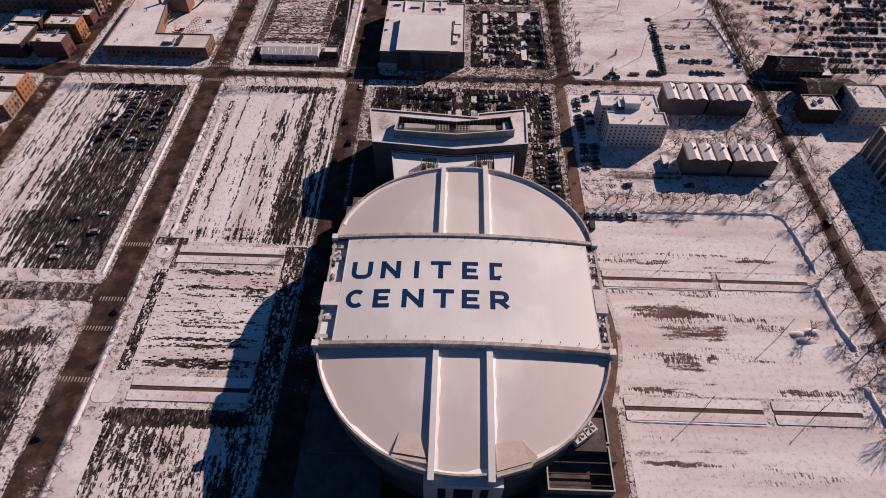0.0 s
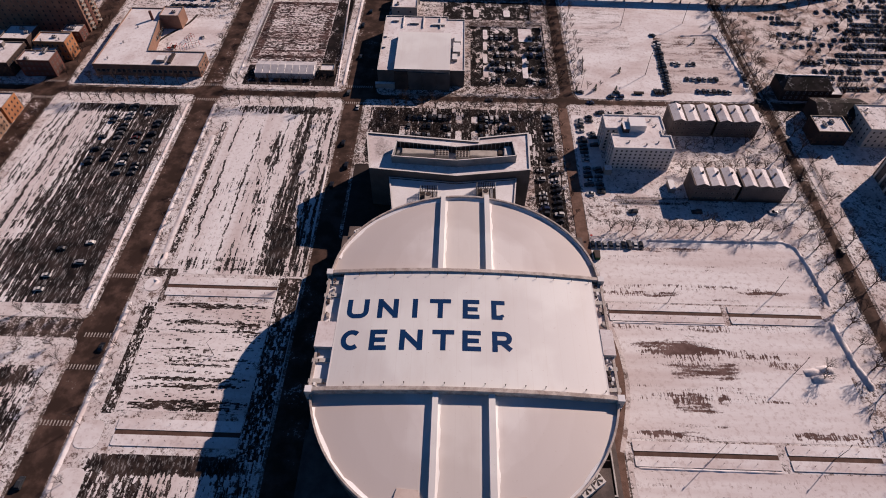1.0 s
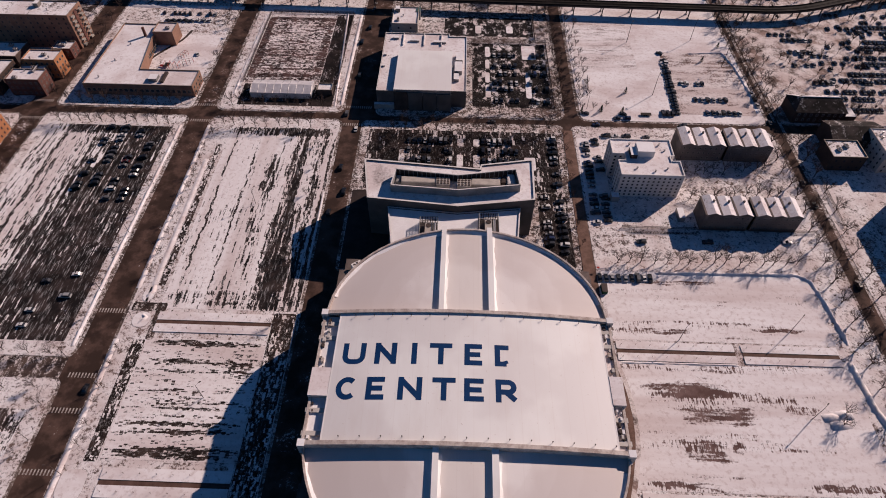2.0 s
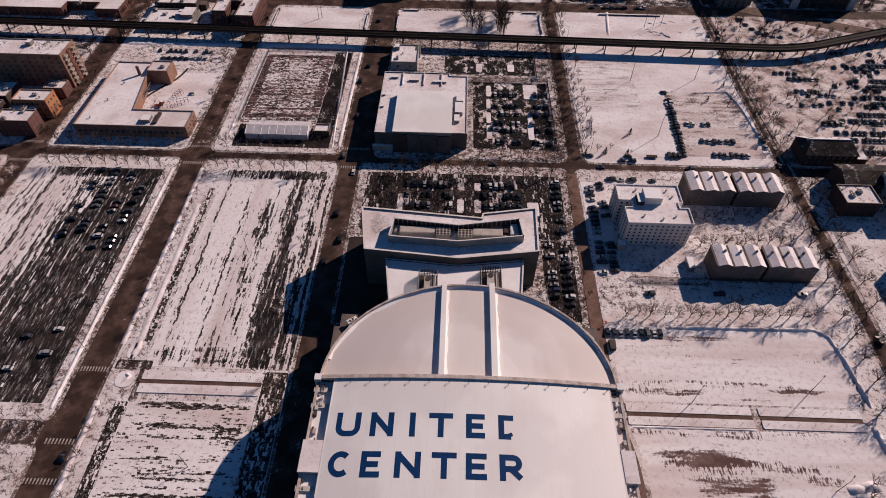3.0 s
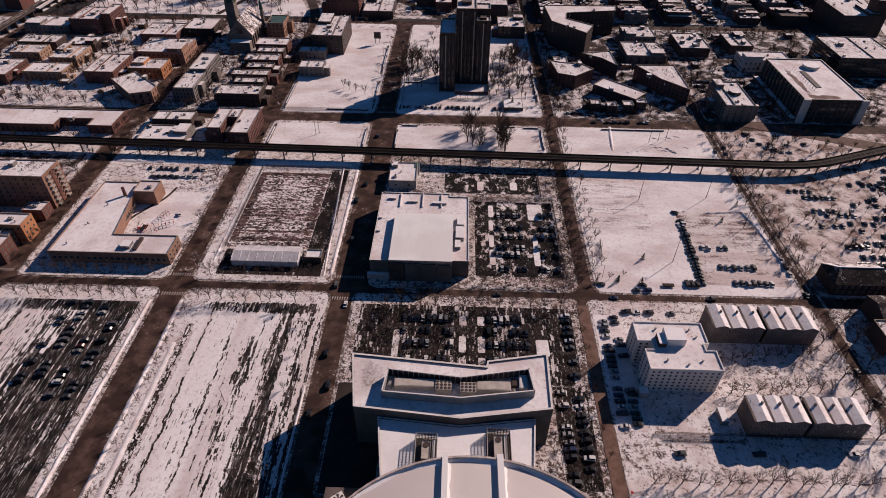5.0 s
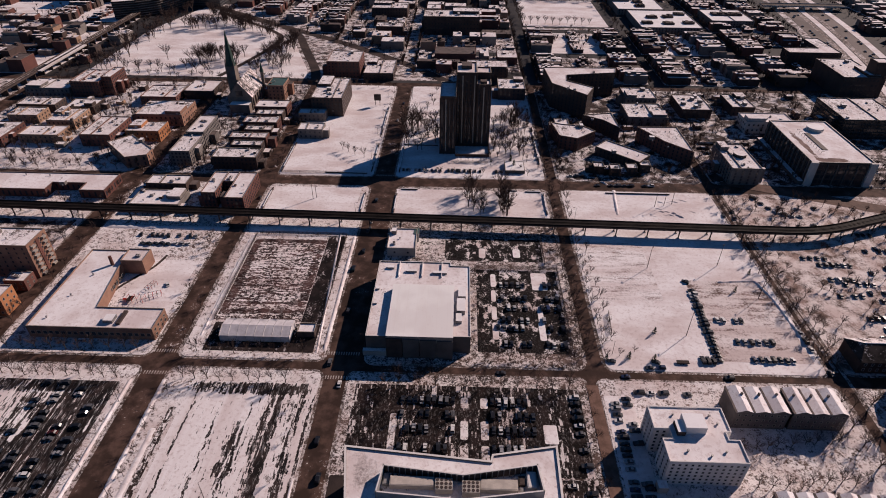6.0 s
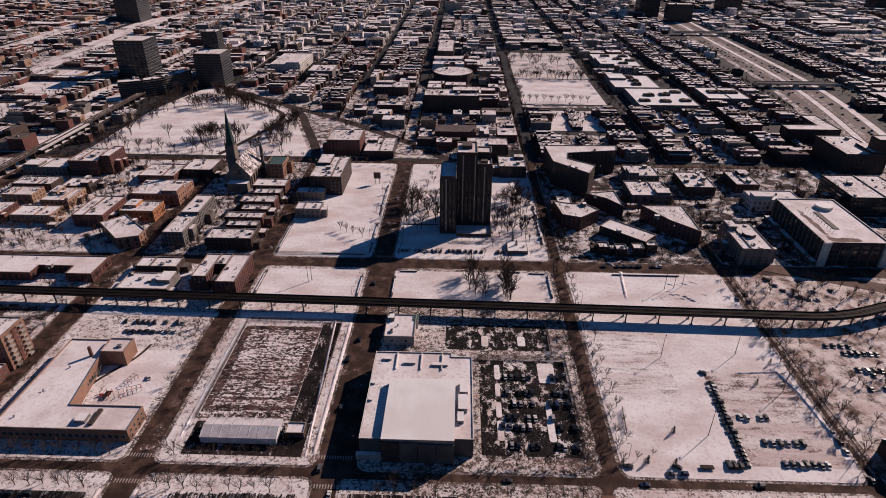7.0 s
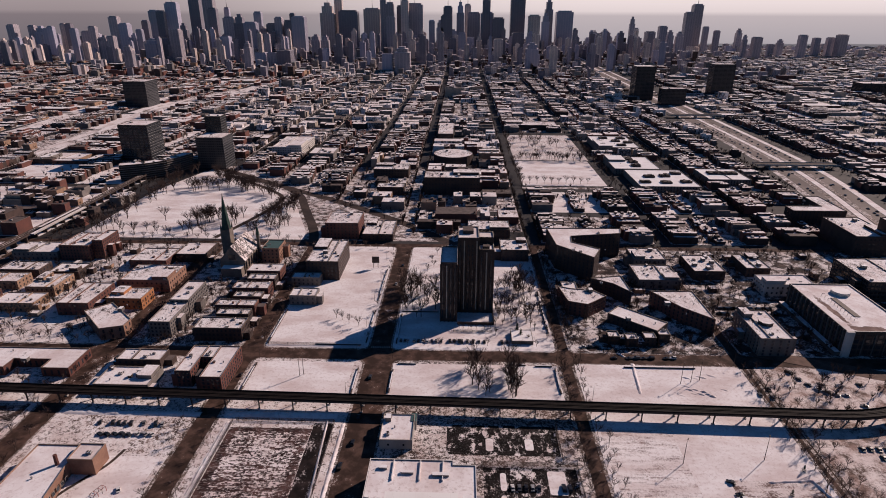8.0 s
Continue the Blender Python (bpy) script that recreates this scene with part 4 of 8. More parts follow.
for x, s in ((XC - HALF, -1), (XC + HALF, 1)):
    g = Form()
    edge = BAND_LEFT - 0.3 if s < 0 else BAND_RIGHT + 0.3
    g.box(x - 0.45, x + 0.45, Y_WEST, Y_EAST, 26.0, 28.7, KERB)
    part("side_kerb", g, arena)
    part("side_ledge", Form().box(min(x + s * -0.5, edge), max(x + s * -0.5, edge), Y_WEST + 0.8, Y_EAST - 0.8, 20, LEDGE, DARK_CONCRETE, SNOW_ROOF if s < 0 else ROOF_THIN), arena, "snowy gutter ledge below the raised roof")
    g = Form().box(min(x, x + s * 0.7), max(x, x + s * 0.7), Y_WEST - 2, Y_EAST + 2, 0, 26.2, DARK_CONCRETE, ROOF_THIN)
    part("side_wall", g, arena, "concrete side wall with a snowy ledge")
    for y in (123.4, 110, 118, 146, 152):
        d = 10.6 if y == 123.4 else 1.6
        g = Form().box(min(edge, x + s * 0.9), max(edge, x + s * 0.9), y, y + d, 27.0, 30.0 if d > 3 else 28.6, PRECAST, SNOW if d > 3 else PRECAST)
        part("plant_box" if d > 3 else "duct", g, arena)
    ledge_rng = random.Random(40 + s)
    for i in range(26):
        y, q, d = ledge_rng.uniform(Y_WEST + 2, Y_EAST - 2), x - s * ledge_rng.uniform(0.7, 2.6), ledge_rng.uniform(0.25, 0.9)
        if not 122 < y < 135:
            part("pipe_box", Form().box(q - d * 0.6, q + d * 0.6, y - d, y + d, LEDGE, LEDGE + ledge_rng.uniform(0.5, 1.5), ledge_rng.choice((STEEL, PRECAST, KERB, SNOW_ROOF))), arena)
    for y in (Y_WEST, Y_EAST):
        part("corner_block", Form().box(x - 1.2, x + 1.2, y - 1.2, y + 1.2, 0, 30.3, PRECAST, SNOW_ROOF), arena)

# podium, portal and mechanical yards under the west end
part("podium", Form().box(-49, 59, 74, 190, 0, 13, DARK_CONCRETE, ROOF_BARE), arena, "dark lower podium round the drum")
part("podium", Form().box(-50, -22, 58, 100, 0, 12, DARK_CONCRETE, ROOF_BARE), arena)
part("podium", Form().box(33, 56.5, 62, 100, 0, 12, DARK_CONCRETE, ROOF_BARE), arena)
part("portal", Form().box(-6.5, 18.5, 59.5, 66, 0, 27.5, PRECAST, SNOW).box(-2, 0.5, 59.2, 60, 2, 25, GLASS).box(3, 9, 59.2, 60, 2, 25, GLASS).box(11.5, 14, 59.2, 60, 2, 25, GLASS), arena, "tall pale entrance portal with dark glass slots")
for x0, x1, y0, y1 in ((34, 56, 63, 78), (46, 56.3, 79, 98)):
    g = Form()
    for a, b, c, d in ((x0, x1, y0, y0 + 0.5), (x0, x1, y1 - 0.5, y1), (x0, x0 + 0.5, y0 + 0.5, y1 - 0.5), (x1 - 0.5, x1, y0 + 0.5, y1 - 0.5)):
        g.box(a, b, c, d, 12, 16.5, DARK_CONCRETE, PRECAST)
    part("screen_wall", g, arena, "pale screen wall round rooftop plant")
    for i in range(4):
        y = y0 + (y1 - y0) * (i + 0.5) / 4
        part("beam", Form().box(x0 + 0.5, x1 - 0.5, y - 0.2, y + 0.2, 15.6, 16.1, STEEL), arena)
FAN = Form().box(-2.2, 2.2, -2.2, 2.2, 0, 3.2, WHITE_WALL)
for a in range(0, 360, 60):
    FAN.face([(0, 0, 3.3), (2 * math.cos(radians(a)), 2 * math.sin(radians(a)), 3.3), (2 * math.cos(radians(a + 28)), 2 * math.sin(radians(a + 28)), 3.3)], STEEL)
FAN = FAN.mesh("cooling_fan")
for x, y, z in ((45, 80, 17.0), (49, 83, 17.0), (-41, 191, 12), (53.5, 187, 12), (50.5, 190.5, 12)):
    part("cooling_fan", FAN, arena, "white cooling tower with a dark fan", at=pose(x, y, z, 0, 0, 35))
for x, y, z in ((-39, 191, 11.9), (51, 188, 11.9), (47, 82, 16.9)):
    part("plant_deck", Form().box(x - 8, x + 8, y - 6, y + 6, 0, z, DARK_CONCRETE, ROOF_BARE), arena)

# raised roof plates over the two flanks of the portal
for plate in (((-17.0, 66.9), (-5.4, 65.2), (-8.4, 74.9), (-15.0, 75.4)), ((16.2, 61.8), (27.0, 65.2), (29.3, 68.6), (24.5, 74.1), (16.2, 72.6))):
    g = Form()
    top = [(x, y, cap_z(x, (Y_WEST - y) / R_WEST) + (1.5 if y < 70 else 0.25)) for x, y in plate]
    low = [(x, y, z - 2.2) for x, y, z in top]
    g.face(top, KERB_PLATE)
    for k in range(len(top)):
        n = (k + 1) % len(top)
        g.face([low[k], low[n], top[n], top[k]], PRECAST)
    part("roof_plate", g, arena, "brownish raised roof plate beside the portal")
    (ax, ay, az), (bx, by, bz) = top[0], top[1]
    part("gutter", Form().tube((ax, ay + 1.6, az + 0.05), (bx, by + 1.6, bz + 0.05), 0.14, 0.14, STEEL, 5), arena, "dark gutter across the plate")

# roof lettering, stroke by stroke


def stroke(g, pts, w, k):
    """A painted stroke along a line on the curved band."""
    lift = 0.03 + 0.004 * k
    fine = [pts[0]]
    for a, b in zip(pts, pts[1:]):
        n = max(1, int(math.dist(a, b) / 1.0))
        fine += [(a[0] + (b[0] - a[0]) * i / n, a[1] + (b[1] - a[1]) * i / n) for i in range(1, n + 1)]
    left, right = [], []
    for i, p in enumerate(fine):
        a, b = fine[max(0, i - 1)], fine[min(len(fine) - 1, i + 1)]
        d = Vector((b[0] - a[0], b[1] - a[1])).normalized()
        for side, s in ((left, 1), (right, -1)):
            x, y = p[0] - s * d.y * w / 2, p[1] + s * d.x * w / 2
            side.append((x, y, band_z(x) + lift))
    g.grid([right, left], LETTER_BLUE)


def letter(shape, x0, x1, y0, y1, w=1.9):
    g = Form()
    h = w / 2
    X, Y = lambda u: x0 + h + (x1 - x0 - w) * u, lambda v: y0 + h + (y1 - y0 - w) * v
    for k, line in enumerate(shape):
        pts = [(X(u), Y(v)) for u, v in line]
        if len(pts) == 2 and (pts[0][0] == pts[1][0] or pts[0][1] == pts[1][1]):   # square ends
            d = (Vector(pts[1]) - Vector(pts[0])).normalized() * h
            pts = [(pts[0][0] - d.x, pts[0][1] - d.y), (pts[1][0] + d.x, pts[1][1] + d.y)]
        stroke(g, pts, w, k)
    part("painted_letter", g, arena, "dark blue painted roof letter")


def bow(cx, cy, rx, ry, a0, a1, n=10):
    return [(cx + rx * math.cos(radians(a0 + (a1 - a0) * i / n)), cy + ry * math.sin(radians(a0 + (a1 - a0) * i / n))) for i in range(n + 1)]


SHAPE_U = [[(0, 1.14), (0, 0.34)] + bow(0.36, 0.34, 0.36, 0.34, 180, 270) + bow(0.64, 0.34, 0.36, 0.34, 270, 360) + [(1, 1.14)]]
SHAPE_N = [[(0, 0), (0, 1)], [(0, 1), (1, 0)], [(1, 0), (1, 1)]]
SHAPE_I = [[(0.5, 0), (0.5, 1)]]
SHAPE_T = [[(0, 1), (1, 1)], [(0.5, 0), (0.5, 1)]]
SHAPE_E = [[(0, 0), (0, 1)], [(0, 1), (1, 1)], [(0, 0.5), (0.85, 0.5)], [(0, 0), (1, 0)]]
SHAPE_C = [bow(0.55, 0.5, 0.55, 0.5, 48, 312, 16)]
SHAPE_HALF = [[(0, 0), (0, 1)], [(0, 1), (1, 1)], [(0, 0), (0.7, 0)], [(0.8, 0.18), (0.95, 0.0)]]   # the last letter of the upper word, half under snow
SHAPE_R = [[(0, 0), (0, 1)], [(0, 1), (0.6, 1)] + bow(0.6, 0.72, 0.32, 0.28, 90, -90, 8) + [(0, 0.44)], [(0.45, 0.44), (1, 0)]]
R1, R2 = (135.2, 143.6), (121.8, 130.2)
letter(SHAPE_U, -38.4, -30.2, *R1)
letter(SHAPE_N, -26.9, -19.2, *R1)
letter(SHAPE_I, -14.0, -12.0, *R1)
letter(SHAPE_T, -7.6, 0.3, *R1)
letter(SHAPE_E, 4.6, 10.8, *R1)
letter(SHAPE_HALF, 15.2, 20.2, *R1)
letter(SHAPE_C, -39.0, -31.8, *R2)
letter(SHAPE_E, -28.6, -22.4, *R2)
letter(SHAPE_N, -17.8, -9.6, *R2)
letter(SHAPE_T, -6.2, 1.7, *R2)
letter(SHAPE_E, 4.6, 11.2, *R2)
letter(SHAPE_R, 15.2, 22.8, *R2)

# ---- office wing and link roof behind the arena ----
wing = thing("office_wing", 0, 238, 0.1, "bent white-roofed office wing with a walled plant well in its roof", "building")
wing.matrix_basis = pose(0, 0, 0.1)
outer = [(-39.9, 222.9), (1.2, 219), (36.3, 224.5), (37, 251.7), (11.9, 246.9), (11.3, 244.1), (-44, 249)]
well = [(-29.6, 227.6), (1.1, 225.6), (29.6, 230.0), (28.2, 240.8), (1, 235.7), (-28, 238.8)]
W_TOP = 23.6
# The wing's walls are coloured dark to include the shade they stand in.
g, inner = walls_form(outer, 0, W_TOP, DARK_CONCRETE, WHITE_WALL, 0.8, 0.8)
part("wall", g, wing)
part("roof", Form().prism(inner, W_TOP - 0.5, W_TOP + 0.1, ROOF_BARE, snowy("wind_scoured_roof_snow", 0.84, (1, 1, 1), 0.4, dark=(0.24, 0.20, 0.19), earth=(0.34, 0.29, 0.28), size=0.08, fine=0.3, big=0.4, shift=2, soft=3.5, worn=((-34, 238, 5, 7, 0.11),))), wing)
GALVANISED = plain("dull_galvanised_sheet", (0.30, 0.30, 0.30), (0.22, 0.215, 0.21), 0.25, 0.6)
HANDLER = plain("weathered_beige_casing", (0.50, 0.45, 0.40), (0.38, 0.34, 0.30), 0.4, 0.6)
for k, ((ax, ay), (bx, by)) in enumerate(zip(well, well[1:] + well[:1])):
    d = Vector((bx - ax, by - ay))
    n = Vector((d.y, -d.x)).normalized() * 0.5
    g = Form().prism([(ax, ay), (bx, by), (bx - n.x, by - n.y), (ax - n.x, ay - n.y)], W_TOP, 28.0, GALVANISED, WHITE_WALL)
    screen = part("screen_wall", g, wing, "grey metal screen wall round the plant well")
    if k in (3, 4):      # the far side: dark louvres between mullions
        q, m = d.normalized(), n * 1.1
        g = Form()
        g.face([(ax - m.x, ay - m.y, 24.2), (ax - m.x, ay - m.y, 27.6), (bx - m.x, by - m.y, 27.6), (bx - m.x, by - m.y, 24.2)], STEEL)
        part("louvre", g, screen, "dark louvred panel")
        c = int(d.length / 2.0)
        for i in range(c + 1):
            x, y = ax + d.x * i / c - m.x, ay + d.y * i / c - m.y
            part("mullion", Form().box(x - 0.13, x + 0.13, y - 0.45, y, 24.0, 27.9, GALVANISED), screen)
part("well_floor", Form().prism([(-28.9, 228.2), (1.1, 226.3), (29, 230.6), (27.8, 240.2), (1, 235.1), (-27.5, 238.2)], W_TOP, W_TOP + 0.22, ROOF_BARE, ROOF_THIN), wing)
for x0, x1, y0, y1, h, m in ((-25, -9.2, 231.6, 235.4, 2.6, HANDLER), (7.2, 20.5, 231.0, 235.2, 2.6, HANDLER), (-27.6, -25.4, 232.5, 237, 1.6, GALVANISED), (24, 27.2, 232.6, 239, 2.2, WHITE_WALL), (21, 23.4, 234, 237.5, 1.6, STEEL), (21.4, 23, 231.2, 233.2, 1.0, GALVANISED)):
    t = part("rooftop_unit", Form().box(x0, x1, y0, y1, W_TOP + 0.2, W_TOP + h, m).box(x0 + 0.3, x1 - 0.3, y0 + 0.3, y1 - 0.3, W_TOP + h, W_TOP + h + 0.12, m), wing, "long weathered air handler")
for x0, y0 in ((-8.8, 230.2), (0.8, 229.4)):
    cooler = part("cooler", Form().box(x0, x0 + 6.2, y0, y0 + 4.6, W_TOP + 0.2, W_TOP + 3.1, HANDLER), wing, "beige cooler with a grid of fans")
    for a in range(4):
        for b in range(3):
            cx, cy = x0 + 0.8 + a * 1.53, y0 + 0.8 + b * 1.5
            part("fan", Form().prism([(cx + 0.62 * math.cos(radians(k)), cy + 0.62 * math.sin(radians(k))) for k in range(0, 360, 45)], W_TOP + 3.1, W_TOP + 3.22, STEEL), cooler, "dark round fan")
for i in range(16):      # pale rubble of snow at the foot of the louvres
    x = -20 + i * 2.9
    y = (238.6 - 2.9 * (x + 28) / 29 if x < 1 else 235.6 + 5.0 * (x - 1) / 27) - 2.0
    part("snow_heap", Form().box(x - 0.9, x + 0.7, y - 0.35, y + 0.35, W_TOP + 0.2, W_TOP + 0.5 + 0.2 * (i % 3), SNOW_ROOF), wing)
link = thing("link_building", 0, 215, 0.1, "low snow-roofed link between arena and office wing", "building")
link.matrix_basis = pose(0, 0, 0.1)
L_TOP = 19.8
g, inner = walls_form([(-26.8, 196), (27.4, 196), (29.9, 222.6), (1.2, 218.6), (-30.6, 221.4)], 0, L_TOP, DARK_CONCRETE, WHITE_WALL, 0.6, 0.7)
part("wall", g, link)
part("roof", Form().prism(inner, L_TOP - 0.3, L_TOP + 0.1, ROOF_BARE, SNOW_ROOF), link)
for x0, x1, y0, y1 in ((-15.2, -7.4, 199, 212.6), (10.8, 19.3, 200, 215.6)):
    z0, z1, x = L_TOP + 0.1, L_TOP + 4.2, (x0 + x1) / 2
    part("plant_deck", Form().box(x0, x1, y0, y1, z0, z0 + 0.15, STEEL, ROOF_BARE), link, "dark deck of a plant pen")
    for a, b, c, d in ((x0, y0, x1, y0), (x1, y0, x1, y1), (x1, y1, x0, y1), (x0, y1, x0, y0)):
        g = Form()
        L = math.dist((a, b), (c, d))
        n = int(L / 1.0)
        for k in range(n + 1):
            u = k / n
            g.tube((a + (c - a) * u, b + (d - b) * u, z0), (a + (c - a) * u, b + (d - b) * u, z1), 0.16, 0.16, STEEL, 4)
        for z in (z0 + 0.5, z0 + 1.4, z0 + 2.3, z0 + 3.2, z1):
            g.tube((a, b, z), (c, d, z), 0.16, 0.16, STEEL if z < z1 else GALVANISED, 4)
        part("lattice_screen", g, link, "dark open steel lattice screen")
    part("rooftop_unit", Form().box(x - 1.6, x + 1.6, y0 + 4.5, y1 - 2, z0, z0 + 2.2, HANDLER, HANDLER), link)
    part("fan", Form().prism([(x + 1.2 * math.cos(radians(k)), y1 - 3.6 + 1.2 * math.sin(radians(k))) for k in range(0, 360, 30)], z0 + 2.2, z0 + 2.4, STEEL), link, "dark round fan")
    part("duct", Form().box(x + 2.2, x + 3.2, y0 + 1, y1 - 1, z0, z0 + 1.3, WHITE_WALL), link)
for i in range(4):
    part("roof_vent", VENT, link, at=pose(0.3 + i * 2.6, 204.5, L_TOP, 0, 0, 0))

# ---- buildings near the arena ----
apt = thing("apartment_block", 95, 258, 0.1, "white six-storey apartment block with rows of small windows", "building")
apt.matrix_basis = pose(96, 265.4, 0.1)
apt.scale = (1.08, 1.05, 1.0)
H = 14.5
o = [(-13, -12), (16, -12), (16, -1.5), (12, -1.5), (12, 2), (14, 2), (14, 14), (-15, 14), (-15, 3), (-9, 3), (-9, -1.5), (-13, -1.5)]
g, inner = walls_form(o, 0, H, WHITE_WALL, WHITE_WALL)
part("wall", g, apt)
part("roof", Form().prism(inner, H - 0.2, H + 0.06, ROOF_BARE, ROOF_SNOW), apt)
windows(apt, -12.5, 15.5, -12, 0.6, H - 0.4, 12, 6, "w", 1.0, 1.15, CONCRETE)
windows(apt, -14.5, -9.5, 3, 0.6, H - 0.4, 2, 6, "w", 1.1, 1.3, CONCRETE)
windows(apt, -12, -2, -13, 0.6, H - 0.4, 3, 6, "n", 1.1, 1.3, CONCRETE)
windows(apt, 3.5, 13.5, -15, 0.6, H - 0.4, 3, 6, "n", 1.1, 1.3, CONCRETE)
part("lift_house", Form().box(-4, 4, 1, 8, H, H + 4, WHITE_WALL, SNOW_ROOF).box(-7, -4, 0, 6, H, H + 2.5, BROWN, SNOW_ROOF), apt, "lift house on the roof")
for x, y in ((-6, 10), (8, 10), (9, -7), (-5, -7), (3, -9), (10, 6)):
    part("roof_vent", VENT, apt, at=pose(x, y, H))
part("entrance", Form().box(-15.6, -12, -16, -12.5, 0, 3.5, CONCRETE, SNOW), apt)
reserve(60, 180, 200, 304)


def terrace(x0, x1, y0, y1, h, label, humps=3):
    """A brick terrace in two halves with a row of small gables across it."""
    t = thing("terrace", (x0 + x1) / 2, (y0 + y1) / 2, 0.1, label, "row houses", "brick terraces")
    hx, hy = (x1 - x0) / 2, (y1 - y0) / 2
    for a, b in ((-hx, -0.8), (0.8, hx)):
        part("wall", Form().box(a, b, -hy, hy, 0, h, SOOTY_BRICK, ROOF_BARE), t)
        w = (b - a) / humps
        for i in range(humps):
            p = a + i * w
            up = 1.5 if i % 2 == 0 else 1.0
            g = Form()
            q = [(p, h), (p + w, h), (p + w * 0.55, h + up)]
            for yy in (-hy - 0.3, hy + 0.3):
                g.face([(x, yy, z) for x, z in (q if yy < 0 else q[::-1])], SOOTY_BRICK)
            for (xa, za), (xb, zb) in ((q[0], q[2]), (q[2], q[1])):
                g.face([(xa, -hy - 0.3, za), (xb, -hy - 0.3, zb), (xb, hy + 0.3, zb), (xa, hy + 0.3, za)][::1], ROOF_SNOW)
            part("gable_roof", g, t, "small snow-covered gable")
            part("gutter", Form().box(p - 0.45, p + 0.45, -hy - 0.2, hy + 0.2, h, h + 0.35, ROOF_BARE), t, "dark valley gutter between two gables")
        windows(t, a + 0.5, b - 0.5, -hy, 0.8, h - 0.4, 8, 3, "w", 1.1, 1.5, LIMESTONE)
        part("link_wall", Form().box(-0.8, 0.8, -hy + 1, hy - 1, 0, h - 1.5, SOOTY_BRICK, ROOF_THIN), t)
    for i in range(6):
        part("chimney", Form().box(-0.4, 0.4, -0.4, 0.4, 0, 1.6, SOOTY_BRICK), t, at=pose(-hx + (i + 0.7) * 2 * hx / 6.4, hy * 0.3, h + 0.6))
    return t


terrace(119.8, 166, 231.3, 243.5, 10.6, "dark brick terrace with snow-covered gables beside the apartment block")
terrace(119.5, 168, 281.8, 295.8, 10.6, "dark brick terrace with snow-covered gables at the street corner")
part("hut", Form().box(110.5, 113.5, 236, 243, 0.1, 3.2, GREY_METAL, SNOW_ROOF), None)
hut = bpy.data.objects["hut"]
tagged(hut, "small grey metal hut with a snowy roof", "hut")

# hall with a raised white roof box
hall = thing("training_hall", -20, 353, 0.1, "large white-roofed hall with a raised central roof box", "building")
hall.matrix_basis = pose(-20, 353, 0.1)
# Hall walls and front panels: shade is put into their dark colour.
g, inner = walls_form([(-27, -31), (16, -31), (16, -30), (25, -30), (25, 28), (14, 28), (14, 31), (-27, 31)], 0, 10.5, DARK_CONCRETE, WHITE_WALL)
part("wall", g, hall)
part("roof", Form().prism(inner, 10.2, 10.6, ROOF_BARE, ROOF_SNOW), hall)
g = Form().box(-16.6, 16.3, -33.8, 6.6, 10, 14, GREY_METAL, DOME)
part("roof_box", g, hall, "smooth white raised roof box")
for i in range(4):
    part("wall_panel", Form().box(-16.6 + i * 8.3, -16.6 + i * 8.3 + 8.0, -34.5, -33.7, 0, 12.6 - i * 0.3, STEEL if i == 0 else DARK_CONCRETE), hall, "tall grey wall panel")
part("base_wall", Form().box(-28.5, -16.8, -33.5, -31.3, 0, 3.2, CONCRETE, SNOW), hall)
for x, y, w, d, h in ((20, -8, 2.2, 5, 2.6), (20.5, 3, 2, 4, 2.2), (19, -17, 1.5, 3, 1.8), (-20, 25, 2, 1, 1.2), (-8, 22, 3, 0.8, 1.2), (8, 21, 4, 1, 1.2), (-25, -6, 0.8, 0.8, 1), (-25, 6, 0.8, 0.8, 1)):
    part("rooftop_unit", Form().box(x - w, x + w, y - d, y + d, 10.6, 10.6 + h, GREY_METAL, SNOW_ROOF), hall)
for x in (-15, -2, 9):
    part("roof_divider", Form().box(x - 0.25, x + 0.25, 17, 30, 10.6, 11.6, WHITE_WALL), hall)
reserve(-50, 62, 316, 490)
building(-45.5, -28, 404, 426, 5.5, CONCRETE, "small pale concrete flat-roofed building beside the elevated track", units=3, rows=1, bay=6)
part("awning", Form().box(-30, -27, 420, 427, 0.1, 6, GREY_METAL, TEAL), None)
tagged(bpy.data.objects["awning"], "narrow dark-roofed annex of a white building", "annex")

# school
school = thing("school", -190, 355, 0.1, "low clay-brick school with snowy flat roofs round a yard", "building")
school.matrix_basis = pose(-190, 355, 0.1)
g, inner = walls_form([(-31, -29), (34, -29), (34, -13), (-2, -13), (-7, 22), (-7, 38), (-31, 38)], 0, 7, CLAY, LIMESTONE)
part("wall", g, school)
part("roof", Form().prism(inner, 6.8, 7.06, ROOF_BARE, ROOF_SNOW), school)
g, inner = walls_form([(-7.5, 25), (5.5, 25), (5.5, 37), (-7.5, 37)], 0, 9, CLAY, LIMESTONE)
part("gym_wall", g, school)
part("gym_roof", Form().prism(inner, 8.8, 9.06, ROOF_BARE, ROOF_SNOW), school)
part("chimney", Form().tube((-12, 24, 7), (-12, 24, 13), 1.0, 0.9, RED, 8), school, "round brick chimney")
part("rooftop_unit", Form().box(7, 12, -25, -20, 7, 9, GREY_METAL, SNOW_ROOF), school)
part("rooftop_unit", Form().box(14, 16, -26, -16, 7, 8.2, STEEL), school)
part("rooftop_unit", UNIT, school, at=pose(1, 30, 9))
for i in range(3):
    part("roof_vent", VENT, school, at=pose(-24 + i * 3, -22 + i * 18, 7))
windows(school, -30, 33, -29, 1, 6, 20, 1, "w", 2.2, 2.2, LIMESTONE)
windows(school, -28, -14, 34, 0.6, 6.6, 4, 2, "s", 1.6, 1.6, LIMESTONE)
